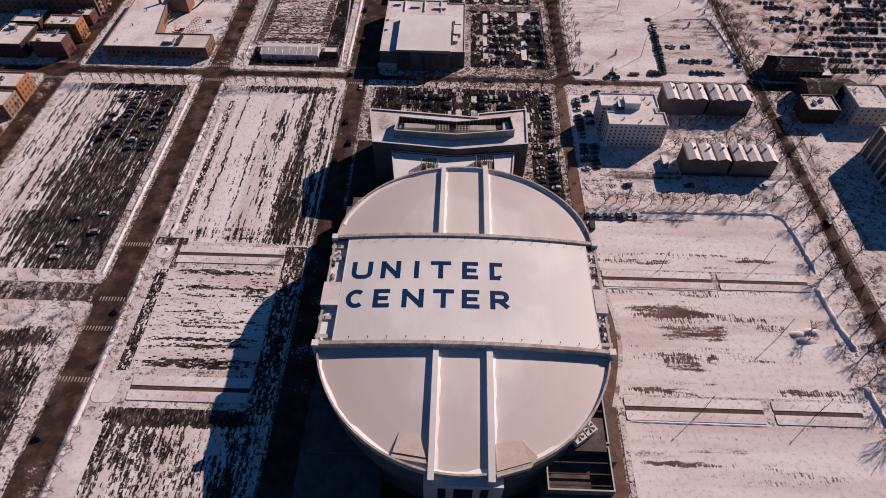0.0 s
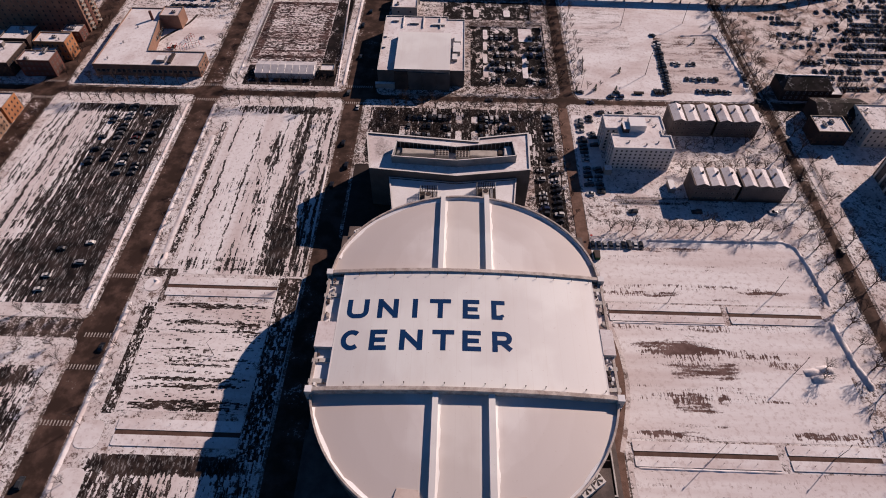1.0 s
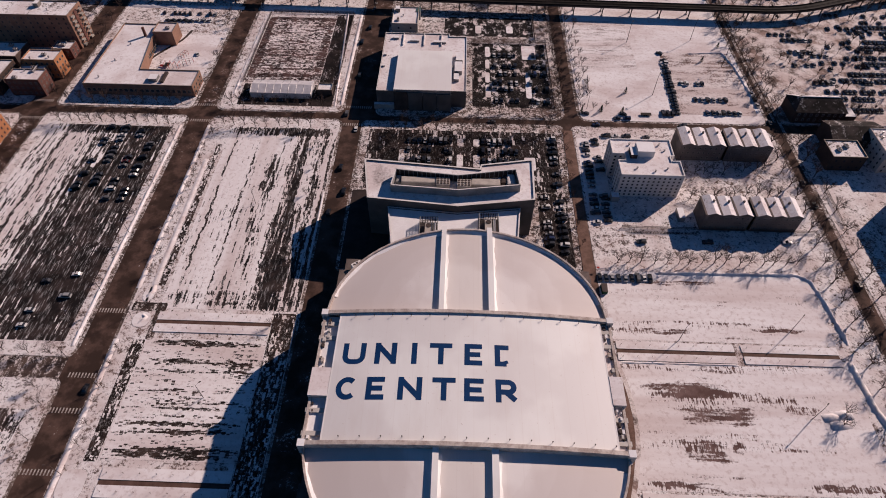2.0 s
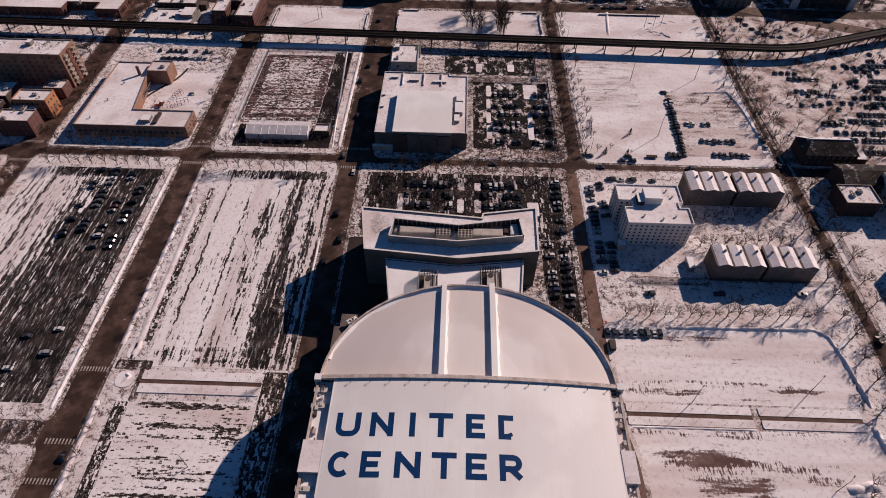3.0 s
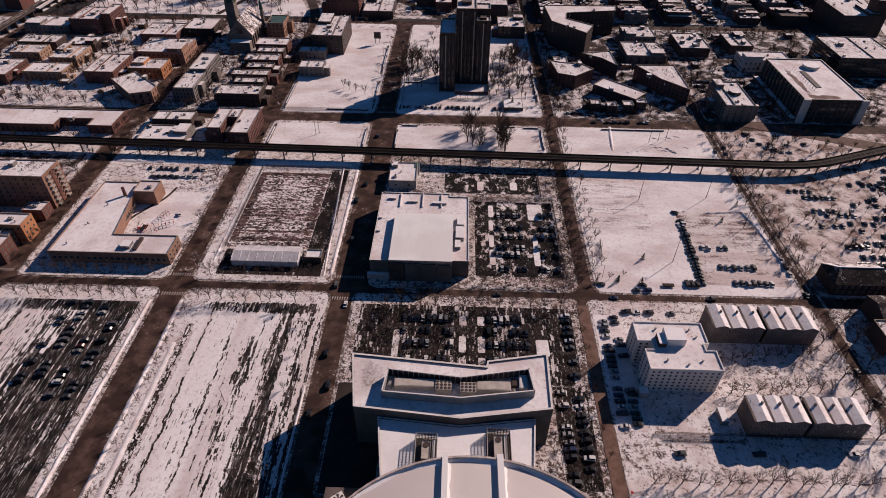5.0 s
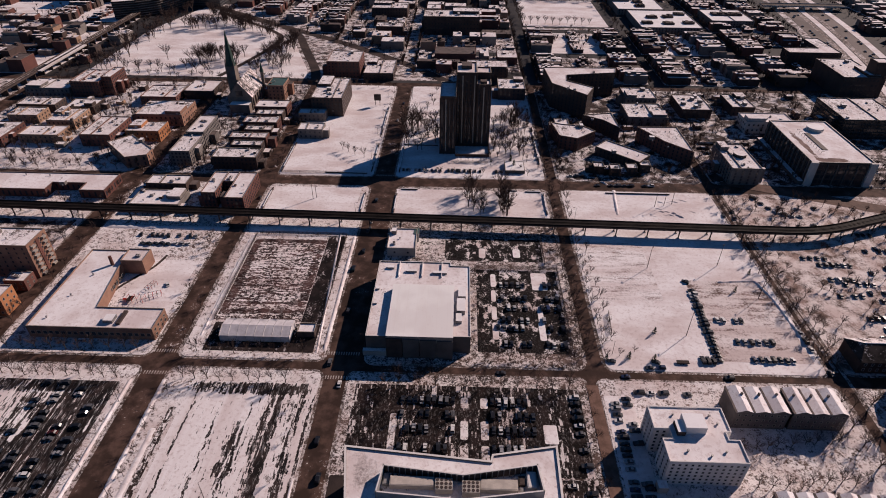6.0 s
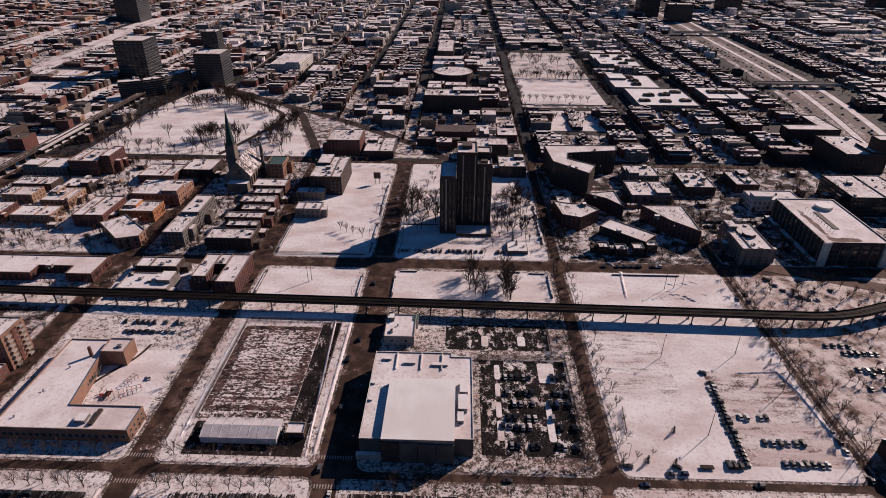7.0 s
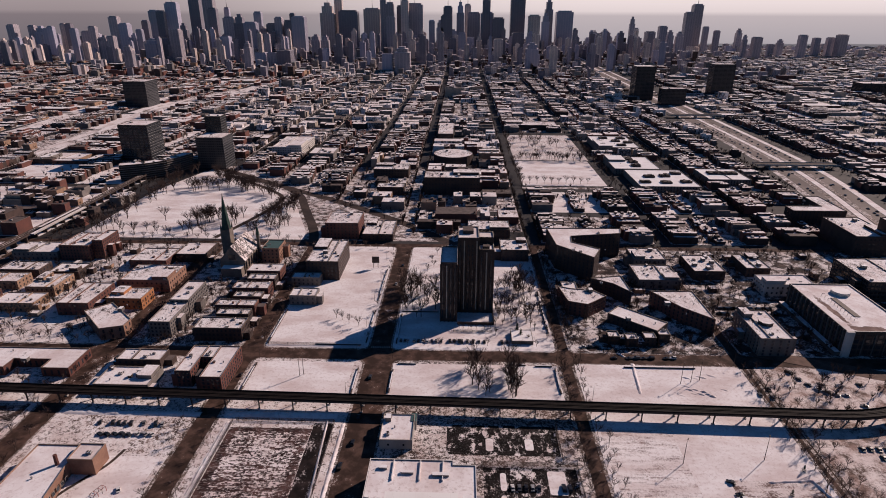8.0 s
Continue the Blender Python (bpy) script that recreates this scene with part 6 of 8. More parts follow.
# ---- brown apartment tower ----
tower = thing("apartment_tower", 0, 552, 0.1, "tall brown-brick apartment tower in three ribbed shafts", "building")
tower.matrix_basis = pose(0, 0, 0.1)
for x0, x1, y0, y1, h in ((-18, -6, 545.5, 578, 47.2), (-5.5, 10, 560.5, 586, 60.8), (10.3, 21.4, 560.5, 572, 51.8), (10.3, 21.4, 572.3, 586, 57)):
    g, inner = walls_form([(x0, y0), (x1, y0), (x1, y1), (x0, y1)], 0, h, BROWN, LIMESTONE, 0.5, 1.0)
    part("shaft", g, tower)
    part("roof", Form().prism(inner, h - 0.3, h + 0.05, ROOF_BARE, ROOF_SNOW), tower)
for x0, x1, y, h in ((-18, -6, 545.5, 46.7), (-5.5, 10, 560.5, 60.3), (10.3, 21.4, 560.5, 51.3)):
    n = max(3, int((x1 - x0) / 3))
    for i in range(n + 1):
        x = x0 + (x1 - x0) * i / n
        part("pier", Form().box(x - 0.35, x + 0.35, y - 0.7, y, 0, h, BROWN), tower)
    for i in range(n):
        x = x0 + (x1 - x0) * (i + 0.5) / n
        if i % 3 == 1:
            part("balcony_column", Form().box(x - 0.45, x + 0.45, y - 0.4, y, 3, h - 1, LIMESTONE), tower, "pale upright concrete strip")
            continue
        for k in range(16):
            part("window", window_mesh(1.3, 2.7, BROWN), tower, at=pose(x, y, 4 + k * (h - 6) / 16))
part("plant_house", Form().box(-2, 6, 571, 581, 60.8, 63.6, STEEL, ROOF_BARE).box(13, 18, 563, 568, 51.8, 54.1, STEEL, ROOF_BARE), tower, "dark rooftop plant house")
part("court_wall", Form().box(-5.5, 22, 541, 541.6, 0, 2.2, BROWN).box(21.4, 22, 541.6, 560.4, 0, 2.2, BROWN), tower, "low dark wall round the entrance court")
building(33, 48, 514, 530, 2.6, DARK_CONCRETE, "low flat garage deck under clean snow", units=0, roof=SNOW_ROOF, rim=0.2, name="garage_deck", category="garage")
reserve(-70, 64, 500, 700)

# ---- church with a spire ----
# Limestone toned down all over, with the church's shadow put into its colour.
CHURCH_STONE = brickwork("shade_darkened_limestone", (0.20, 0.165, 0.14), (0.13, 0.108, 0.095))
SLATE = snowy("slate_and_snow", 0.50, (1, 1, 4), 0.4, dark=(0.06, 0.055, 0.055), earth=(0.11, 0.09, 0.085), size=0.4)
church = thing("church", -206, 645, 0.1, "pale stone church with steep snowy roof and green copper spire", "church")
g = Form().box(-9, 13, -18, 22, 0, 12, CHURCH_STONE, ROOF_BARE)
part("nave", g, church)
g = Form()
g.face([(-9.6, -18, 12), (2, -18, 26), (2, 22, 26), (-9.6, 22, 12)][::-1], SLATE).face([(13.6, -18, 12), (2, -18, 26), (2, 22, 26), (13.6, 22, 12)], SLATE)
g.face([(-9, -18, 12), (13, -18, 12), (2, -18, 26)], CHURCH_STONE)
part("nave_roof", g, church, "steep slate roof half under snow")
part("tower", Form().box(-18, -9.5, 12, 21, 0, 30, CHURCH_STONE), church)
g = Form()
ring = [(-13.75 + 4.6 * math.cos(radians(a)), 16.5 + 4.6 * math.sin(radians(a))) for a in range(0, 360, 45)]
for i in range(8):
    (ax, ay), (bx, by) = ring[i], ring[(i + 1) % 8]
    g.face([(ax, ay, 30), (bx, by, 30), (-13.75, 16.5, 64)], GREEN_COPPER)
part("spire", g, church, "slender green copper spire")
for x, y in ((-17.4, 12.6), (-10.1, 12.6), (-17.4, 20.4), (-10.1, 20.4)):
    part("pinnacle", Form().tube((x, y, 30), (x, y, 37), 0.8, 0.05, CHURCH_STONE, 6), church)
part("small_turret", Form().tube((14, 18, 0), (14, 18, 24), 1.8, 1.6, CHURCH_STONE, 8).tube((14, 18, 24), (14, 18, 34), 1.9, 0.05, GREEN_COPPER, 8), church)
for i in range(6):
    part("buttress", Form().box(13, 14.2, -16 + i * 7, -15 + i * 7, 0, 11, CHURCH_STONE), church)
windows(church, -17, 21, 13, 2, 10, 6, 1, "s", 1.6, 5)
part("rose_window", Form().prism([(2 + 3 * math.cos(radians(a)), -18.2) for a in (0, 180)] + [(2 - 3, -18.0), (5, -18.0)], 13, 18, GLASS), church)
part("porch", Form().box(-6, 12, -26, -18, 0, 8, CHURCH_STONE, SNOW_ROOF), church)
reserve(-228, -186, 612, 700)
building(-186, -170, 652, 674, 14, CLAY, "clay-brick parish house with a green roof", rows=4, side="s", units=1, roof=TEAL)

# ---- elevated railway ----
track = thing("elevated_railway", 0, 0, 0.1, "dark steel elevated railway on rows of column bents", "railway")
pts = [(-700 + 20 * i, 436.6 - 0.02 * (-700 + 20 * i)) for i in range(46)]
x, y = pts[-1]
a = -1.2
for i in range(60):      # southern curve
    a = min(a + (0.3 if i < 2 else 3.0), 21.0) if i < 16 else max(a - 0.6, 14.0)
    x, y = x + 6 * math.cos(radians(a)), y + 6 * math.sin(radians(a))
    pts.append((x, y))
T_Z = 7.2
rails, deck, girders = Form(), Form(), Form()


def offset(i, d):
    p0, p1 = pts[max(0, i - 1)], pts[min(len(pts) - 1, i + 1)]
    k = Vector((p1[0] - p0[0], p1[1] - p0[1])).normalized()
    return pts[i][0] - k.y * d, pts[i][1] + k.x * d


def ribbon(g, d0, d1, z0, z1, m):
    rows = [[(*offset(i, d0), z0) for i in range(len(pts))], [(*offset(i, d0), z1) for i in range(len(pts))], [(*offset(i, d1), z1) for i in range(len(pts))], [(*offset(i, d1), z0) for i in range(len(pts))], [(*offset(i, d0), z0) for i in range(len(pts))]]
    g.grid(rows, m)


ribbon(deck, -3.4, 3.4, T_Z - 0.2, T_Z, TARRED)
for d in (-3.1, -1.2, 1.2, 3.1):
    ribbon(girders, d - 0.25, d + 0.25, T_Z - 1.4, T_Z - 0.2, STEEL)
for d in (-2.5, -1.1, 1.1, 2.5):
    ribbon(rails, d - 0.07, d + 0.07, T_Z + 0.02, T_Z + 0.18, TIMBER)
for d in (-3.5, 3.5, 0.0):
    parapet = Form()
    ribbon(parapet, d - 0.1, d + 0.1, T_Z, T_Z + (0.7 if d else 0.3), TARRED)
    part("guard_rail", parapet, track, "timber guard rail")
for nm, g, lb in (("deck", deck, "timber track deck"), ("girder", girders, "riveted steel girders"), ("rail", rails, "steel rails")):
    part(nm, g, track, lb)
COLUMN = Form().box(-0.3, 0.3, -0.3, 0.3, 0, T_Z - 1.4, STEEL).box(-0.7, 0.7, -0.7, 0.7, 0, 0.5, CONCRETE).mesh("column")
CROSS = Form().box(-0.3, 0.3, -3.8, 3.8, T_Z - 2.1, T_Z - 1.4, STEEL).mesh("cross_beam")
step = 0
for i in range(1, len(pts) - 1):
    step += math.dist(pts[i], pts[i - 1])
    if step < 15:
        continue
    step = 0
    p0, p1 = pts[i - 1], pts[i + 1]
    turn = math.degrees(math.atan2(p1[1] - p0[1], p1[0] - p0[0]))
    for d in (-3.0, 3.0):
        part("column", COLUMN, track, at=pose(*offset(i, d), 0, 0, 0, turn))
    part("cross_beam", CROSS, track, at=pose(*pts[i], 0, 0, 0, turn))
reserve(-700, 190, 430, 447)
reserve(185, 470, 425, 600)

# ---- trees ----


def tree_forms(seed, h):
    """A bare winter tree: trunk and limbs, and a crown of fine twigs."""
    rng = random.Random(seed)
    trunk, crown = Form(), Form()
    fork = h * rng.uniform(0.22, 0.32)
    trunk.tube((0, 0, 0), (0.05, 0, fork), 0.22, 0.17, BARK, 6)

    def grow(p, d, length, r, level):
        q = p + d * length
        if level < 2:
            trunk.tube(p, q, r, r * 0.7, BARK, 4)
        elif level < 4:
            crown.tube(p, q, r, r * 0.7, TWIG, 3)
        else:
            crown.spike(p, q + d * length * 0.25, r * 1.15, TWIG)
        if level == 5:
            return
        for k in range(3 if level < 3 else 3):
            e = Vector((d.x + rng.uniform(-0.7, 0.7), d.y + rng.uniform(-0.7, 0.7), d.z + rng.uniform(-0.1, 0.4))).normalized()
            grow(p + d * length * rng.uniform(0.55, 1.0), e, length * rng.uniform(0.58, 0.8), r * 0.60, level + 1)

    for k in range(6):
        an = radians(60 * k + rng.uniform(-30, 30))
        grow(Vector((0.05, 0, fork * rng.uniform(0.8, 1.0))), Vector((math.cos(an) * 0.5, math.sin(an) * 0.5, 1)).normalized(), h * 0.30, 0.12, 1)
    return trunk.mesh("trunk"), crown.mesh("crown")


TREES = [tree_forms(s, h) for s, h in ((1, 9), (2, 10), (3, 8), (4, 11), (5, 9.5))]
tree_rng = random.Random(7)
far_wood = Form()


def light_tree(seed, h):
    """A plainer bare tree for the distance."""
    rng, g = random.Random(seed), Form()
    g.tube((0, 0, 0), (0, 0, h * 0.3), 0.22, 0.17, BARK, 4)

    def grow(p, d, length, r, level):
        if level < 2:
            g.tube(p, p + d * length, r, r * 0.6, BARK, 3)
        else:
            g.spike(p, p + d * length * 1.3, r * 1.7, TWIG)
        for k in range(3 if level < 4 else 0):
            e = Vector((d.x + rng.uniform(-0.7, 0.7), d.y + rng.uniform(-0.7, 0.7), d.z + rng.uniform(-0.1, 0.4))).normalized()
            grow(p + d * length * rng.uniform(0.55, 1.0), e, length * rng.uniform(0.6, 0.82), r * 0.62, level + 1)

    for k in range(5):
        an = radians(72 * k + rng.uniform(-30, 30))
        grow(Vector((0, 0, h * 0.28)), Vector((math.cos(an) * 0.5, math.sin(an) * 0.5, 1)).normalized(), h * 0.31, 0.13, 1)
    return g


LIGHT = [light_tree(s, h) for s, h in ((11, 9), (12, 10.5), (13, 8.5), (14, 11))]


def tree(x, y, size=1.0, z=None, label="bare street tree standing in snow", group="street trees"):
    if y > 318:      # past the first crossing they are too many and too small to count
        g, a = LIGHT[tree_rng.randrange(4)], tree_rng.uniform(0, 6.283)
        c, s, n, base = size * math.cos(a), size * math.sin(a), len(far_wood.v), ground_z(x, y)
        far_wood.v += [(x + c * p[0] - s * p[1], y + s * p[0] + c * p[1], base + size * p[2]) for p in g.v]
        far_wood.f += [tuple(n + i for i in q) for q in g.f]
        slots = [far_wood.slot(m) for m in g.mats]
        far_wood.k += [slots[i] for i in g.k]
        return
    tr, cr = TREES[tree_rng.randrange(5)]
    t = thing("tree", x, y, ground_z(x, y) if z is None else z, label, "tree", group, turn=tree_rng.uniform(0, 360))
    t.scale = (size, size, size * tree_rng.uniform(0.9, 1.1))
    part("trunk", tr, t)
    part("crown", cr, t)


def tree_line(x0, y0, x1, y1, n, size=1.0, jitter=0.8, **kw):
    for i in range(n):
        k = (i + 0.5) / n
        tree(x0 + (x1 - x0) * k + tree_rng.uniform(-jitter, jitter), y0 + (y1 - y0) * k + tree_rng.uniform(-jitter, jitter), size * tree_rng.uniform(0.8, 1.15), **kw)


tree_line(74, 209.5, 163, 210.5, 16, 1.0, label="bare round-crowned tree in a row beside the snowy lot")
tree_line(171, 90, 174, 300, 20, 1.2, label="bare tree leaning over the side street")
tree_line(190, 120, 190, 304, 14, 1.25)
tree_line(180.5, 110, 180.5, 304, 12, 0.8, 0.6)
tree_line(118, 252, 168, 256, 9, 0.9, label="bare tree in the terrace gardens")
tree_line(118, 270, 168, 276, 9, 0.9, label="bare tree in the terrace gardens")
tree_line(-137, 110, -137, 160, 6, 0.6)
tree_line(-137, 190, -137, 298, 10, 0.6)
tree_line(-136, 52, -136, 86, 5, 0.6)
tree_line(-157.5, 100, -157.5, 300, 10, 0.6)
tree_line(-230, 301, -160, 301, 11, 1.0)
tree_line(-135, 301, -80, 301, 9, 1.0)
tree_line(-158, 152, -230, 154, 7, 0.7)
tree_line(-158, 137, -230, 134, 6, 0.7)
tree_line(-76, 100, -75, 296, 10, 0.5)
tree_line(-40, 301, 56, 301, 12, 0.95)
tree_line(10, 319.5, 58, 319.5, 8, 0.7)
tree_line(60, 330, 60, 420, 9, 0.75)
tree_line(78, 330, 78, 420, 8, 0.75)
tree_line(62, 215, 58.5, 300, 8, 0.6)
tree_line(178, 330, 176, 424, 8, 0.8)
tree_line(192, 330, 198, 480, 12, 0.8)
tree_line(-158, 400, -159, 426, 4, 0.6)
tree_line(-45, 511, 55, 511, 9, 0.6)
tree_line(30, 540, 56, 640, 14, 0.95, 8)
tree_line(-6, 534, 22, 535, 8, 0.6, 1.5)
tree_line(-46, 560, -20, 690, 8, 0.8, 5)
tree_line(14, 450, 16, 486, 11, 0.8, 2)
tree_line(28, 450, 29, 486, 11, 0.75, 1.2)
tree_line(78, 512, 78, 690, 9, 0.7)
tree_line(58, 512, 58, 690, 9, 0.7)
tree_line(180, 640, 180, 520, 5, 0.7)
tree_line(210, 452, 240, 486, 9, 0.8, 9)
for x in (62.8, 72.5):
    tree_line(x, 318, x, 495, 22, 0.8, 1.2)
    tree_line(x, 506, x, 695, 22, 0.85, 1.2)
for x in (181, 187.5):
    tree_line(x, 318, x, 490, 20, 0.85, 1.5)
    tree_line(x, 508, x, 695, 18, 0.85, 1.5)
for x in (-153, -141):
    tree_line(x, 318, x, 440, 9, 0.6, 1.0)
    tree_line(x, 508, x, 695, 18, 0.8, 1.5)
for x in (-68.5, -52):
    tree_line(x, 510, x, 695, 11, 0.6, 1.5)
tree_line(-232, 318.5, -158, 318.5, 10, 0.9)
tree_line(-136, 318.5, -76, 318.5, 9, 0.9)
tree_line(-132, 341, -76, 341, 10, 0.6)
tree_line(200, 600, 330, 612, 16, 0.8, 6)
tree_line(200, 680, 360, 690, 22, 0.8, 5)
tree_line(80, 695, 178, 692, 16, 0.8, 4)
tree_line(196, 322, 330, 326, 16, 0.8, 5)
for x in (-250.5, -236.5):
    tree_line(x, 508, x, 695, 22, 0.8, 1.5)
    tree_line(x, 318, x, 488, 14, 0.75, 1.5)
    tree_line(x, 155, x, 300, 12, 0.75, 1.5)
tree_line(-418, 507, -158, 507, 26, 0.75, 1.5)
tree_line(-418, 694, -70, 694, 34, 0.8, 2)
tree_line(-418, 709, -160, 710, 24, 0.8, 2)
tree_line(-330, 508, -330, 690, 20, 0.8, 2)
for x, y, s in ((80, 324, 0.6), (88, 327, 0.5), (-86, 540, 0.9), (-92, 545, 0.9), (-97, 548, 0.9), (-78, 536, 0.9), (150, 132, 0.8), (153, 137, 0.8)):
    tree(x, y, s)


for y in (262, 271, 280, 288):
    tree_line(-40, y, -2, y, 6, 0.5, 1.5, label="small bare tree between parking rows")
    tree_line(14, y, 38, y, 4, 0.5, 1.5, label="small bare tree between parking rows")
tree_line(44, 206, 44, 252, 6, 0.6, 1.5)
tree_line(11, 326, 11, 390, 6, 0.5)
tree_line(30, 326, 31, 390, 6, 0.5)


def evergreen_form(seed):
    rng = random.Random(seed)
    g = Form()
    for i in range(420):
        z = 0.6 + 5.2 * rng.random() ** 1.2
        r = (6.2 - z) * 0.36
        an, k = rng.uniform(0, 6.283), rng.uniform(0.25, 1)
        x, y = r * k * math.cos(an), r * k * math.sin(an)
        d = 0.28
        g.face([(x, y, z + 0.2), (x + d * math.cos(an + 0.7), y + d * math.sin(an + 0.7), z - 0.15), (x + d * math.cos(an - 0.7), y + d * math.sin(an - 0.7), z - 0.12)], NEEDLES)
    return Form().tube((0, 0, 0), (0, 0, 5), 0.15, 0.03, BARK, 5).mesh("trunk"), g.mesh("crown")


EVERGREEN = evergreen_form(3)


def evergreen(x, y, s=1.0):
    t = thing("evergreen", x, y, 0.15, "small dark evergreen tree in the snow", "tree", "evergreens")
    t.scale = (s, s, s)
    part("trunk", EVERGREEN[0], t)
    part("crown", EVERGREEN[1], t)


for x, y, s in ((72.8, 321, 0.7), (84.4, 322.7, 0.8), (96.5, 321.5, 0.8), (101.8, 341.5, 0.75), (171.2, 394.5, 0.7), (156.7, 377.5, 0.7), (40, 524, 1.2), (38, 531, 1.3), (-160, 470, 0.8)):
    evergreen(x, y, s)


def barrier(x0, y0, x1, y1, h=0.9):
    """A low dark retaining wall with snow along its top."""
    dx, dy = (0.35, 0.0) if x0 == x1 else (0.0, 0.35)
    z = ground_z((x0 + x1) / 2, (y0 + y1) / 2)
    t = thing("low_wall", (x0 + x1) / 2, (y0 + y1) / 2, z, "low dark retaining wall edged with snow", "wall", "low walls")
    a, b = (x1 - x0) / 2 + dx, (y1 - y0) / 2 + dy
    part("body", Form().box(-a, a, -b, b, 0, h, STEEL), t)
    part("snow_cap", Form().box(-a * 0.98, a * 0.98, -b * 0.7, b * 0.7, h, h + 0.15, SNOW_ROOF), t, "ragged cap of snow")


for w in ((-69.2, 452, -69.2, 480), (-137, 452, -137, 484), (58.6, 456, 58.6, 483), (46, 486, 57, 486), (28, 487, 40, 487), (-46.4, 454, -46.4, 479), (-44, 486, -32, 486),
          (-137.5, 509, -137.5, 560), (-69, 512, -69, 560), (-69, 580, -69, 640), (-104, 509, -72, 509), (-48, 560, -20, 560), (-47.8, 512, -47.8, 556), (60.5, 530, 60.5, 600), (104, 487, 150, 487)):
    barrier(*w)

# hedge of stems along the apartment garden
hedge = Form()
hr = random.Random(5)
for i in range(700):
    x, y = 84 + 34 * hr.random(), 228.2 + hr.uniform(-0.6, 0.6)
    hedge.tube((x, y, 0.1), (x + hr.uniform(-0.4, 0.4), y + hr.uniform(-0.3, 0.3), 0.9 + hr.random() * 0.6), 0.05, 0.01, TWIG, 3)
setting("hedge", hedge, "leafless clipped hedge along the apartment garden", "hedge", "stuff")


def fence(x0, y0, x1, y1, h=2.0, label="dark low fence along the pavement"):
    t = thing("fence", x0, y0, min(ground_z(x0, y0), ground_z(x1, y1)), label, "fence", "fences", turn=math.degrees(math.atan2(y1 - y0, x1 - x0)))
    L = math.dist((x0, y0), (x1, y1))
    n = max(2, int(L / 6))
    me = Form().box(-0.06, 0.06, -0.06, 0.06, 0, h, STEEL).mesh("post")
    for i in range(n + 1):
        part("post", me, t, at=pose(L * i / n, 0, 0))
    g = Form()
    for k in range(int(L / 0.5)):
        g.box(k * 0.5 + 0.1, k * 0.5 + 0.32, -0.02, 0.02, 0.2, h - 0.15, STEEL)
    part("infill", g, t, "close dark fence bars")
    for z in (0.25, h - 0.15):
        part("bar", Form().box(0, L, -0.04, 0.04, z, z + 0.08, STEEL), t)


fence(82, 231, 176, 231, 1.8)
# One dark strip draws the path line together with its shadow.
setting("yard_path", strip([(-197, 352), (-197, 364), (-188, 379), (-182.5, 387), (-180, 399)], 1.7, 0.25, ASPHALT), "narrow dark path line and its painted shadow across the snowy school yard", "path")
fence(-345, 418, -257, 422, 2.0)
fence(-345, 408, -300, 410, 1.8)
fence(-290, 430, -257, 432, 1.8)
fence(-10, 426.5, 50, 426.5, 2.8)
fence(8, 393.5, 57, 393.5, 2.8)
fence(57, 393, 57, 326, 2.8)
fence(50.5, 426, 50.5, 396, 2.8)
fence(-130, 425, -74, 425, 2.2)
fence(-131.5, 343, -131.5, 424, 2.2)
fence(-73.5, 343, -73.5, 424, 2.2)
fence(-137, 508.5, -90, 508.5)
fence(-8, 530, 20, 530)
fence(192, 236, 193, 270, 1.6)
fence(79, 340, 80.5, 356, 2.4)

# ---- garden clutter: sheds, garages and brush in the yards ----
yard_rng = random.Random(31)
brush = Form()
for x0, x1, y0, y1, n in ((-418, -254, 510, 694, 520), (-233, -157, 510, 694, 230), (75, 177, 508, 694, 300), (190, 330, 508, 694, 300), (-418, -254, 318, 370, 60), (-418, -254, 436, 486, 80), (200, 330, 320, 486, 180), (20, 60, 520, 640, 26), (-136, -118, 610, 694, 10)):
    for i in range(n):
        x, y = yard_rng.uniform(x0, x1), yard_rng.uniform(y0, y1)
        if not free(x, x, y, y, 1.5) and not (188 < x < 330 or 20 < x < 60):
            continue
        h = yard_rng.uniform(5, 11)
        brush.tube((x, y, 0.1), (x, y, h * 0.4), 0.22, 0.14, BARK, 4)
        for k in range(16):
            an, r = yard_rng.uniform(0, 6.283), h * yard_rng.uniform(0.12, 0.4)
            p = (x + r * 0.6 * math.cos(an), y + r * 0.6 * math.sin(an), h * yard_rng.uniform(0.5, 0.75))
            brush.spike((x, y, h * yard_rng.uniform(0.25, 0.42)), p, 0.13, TWIG)
            for j in range(3):
                brush.spike((x + (p[0] - x) * 0.8, y + (p[1] - y) * 0.8, p[2] - 0.5), (p[0] + yard_rng.uniform(-1.2, 1.2), p[1] + yard_rng.uniform(-1.2, 1.2), p[2] + yard_rng.uniform(0.4, 1.8)), 0.07, TWIG)
setting("garden_trees", brush, "bare garden trees and brush in the snowy yards", "trees", "stuff")
for x0, x1, y0, y1, n in ((-418, -254, 510, 694, 26), (-233, -157, 510, 694, 12), (75, 177, 508, 694, 12), (190, 330, 508, 694, 10)):
    for i in range(n):
        x, y, w, d = yard_rng.uniform(x0, x1 - 9), yard_rng.uniform(y0, y1 - 9), yard_rng.uniform(4, 9), yard_rng.uniform(4, 9)
        if free(x, x + w, y, y + d):
            building(x, x + w, y, y + d, yard_rng.uniform(2.6, 4.5), yard_rng.choice((BROWN, GREY_BRICK, TAN, RED)), "small back-yard garage with a snowy flat roof", name="garage", units=0, rim=0.25, category="garage", group="garages", roof=yard_rng.choice((ROOF_SNOW, ROOF_THIN)))

# ---- cars ----


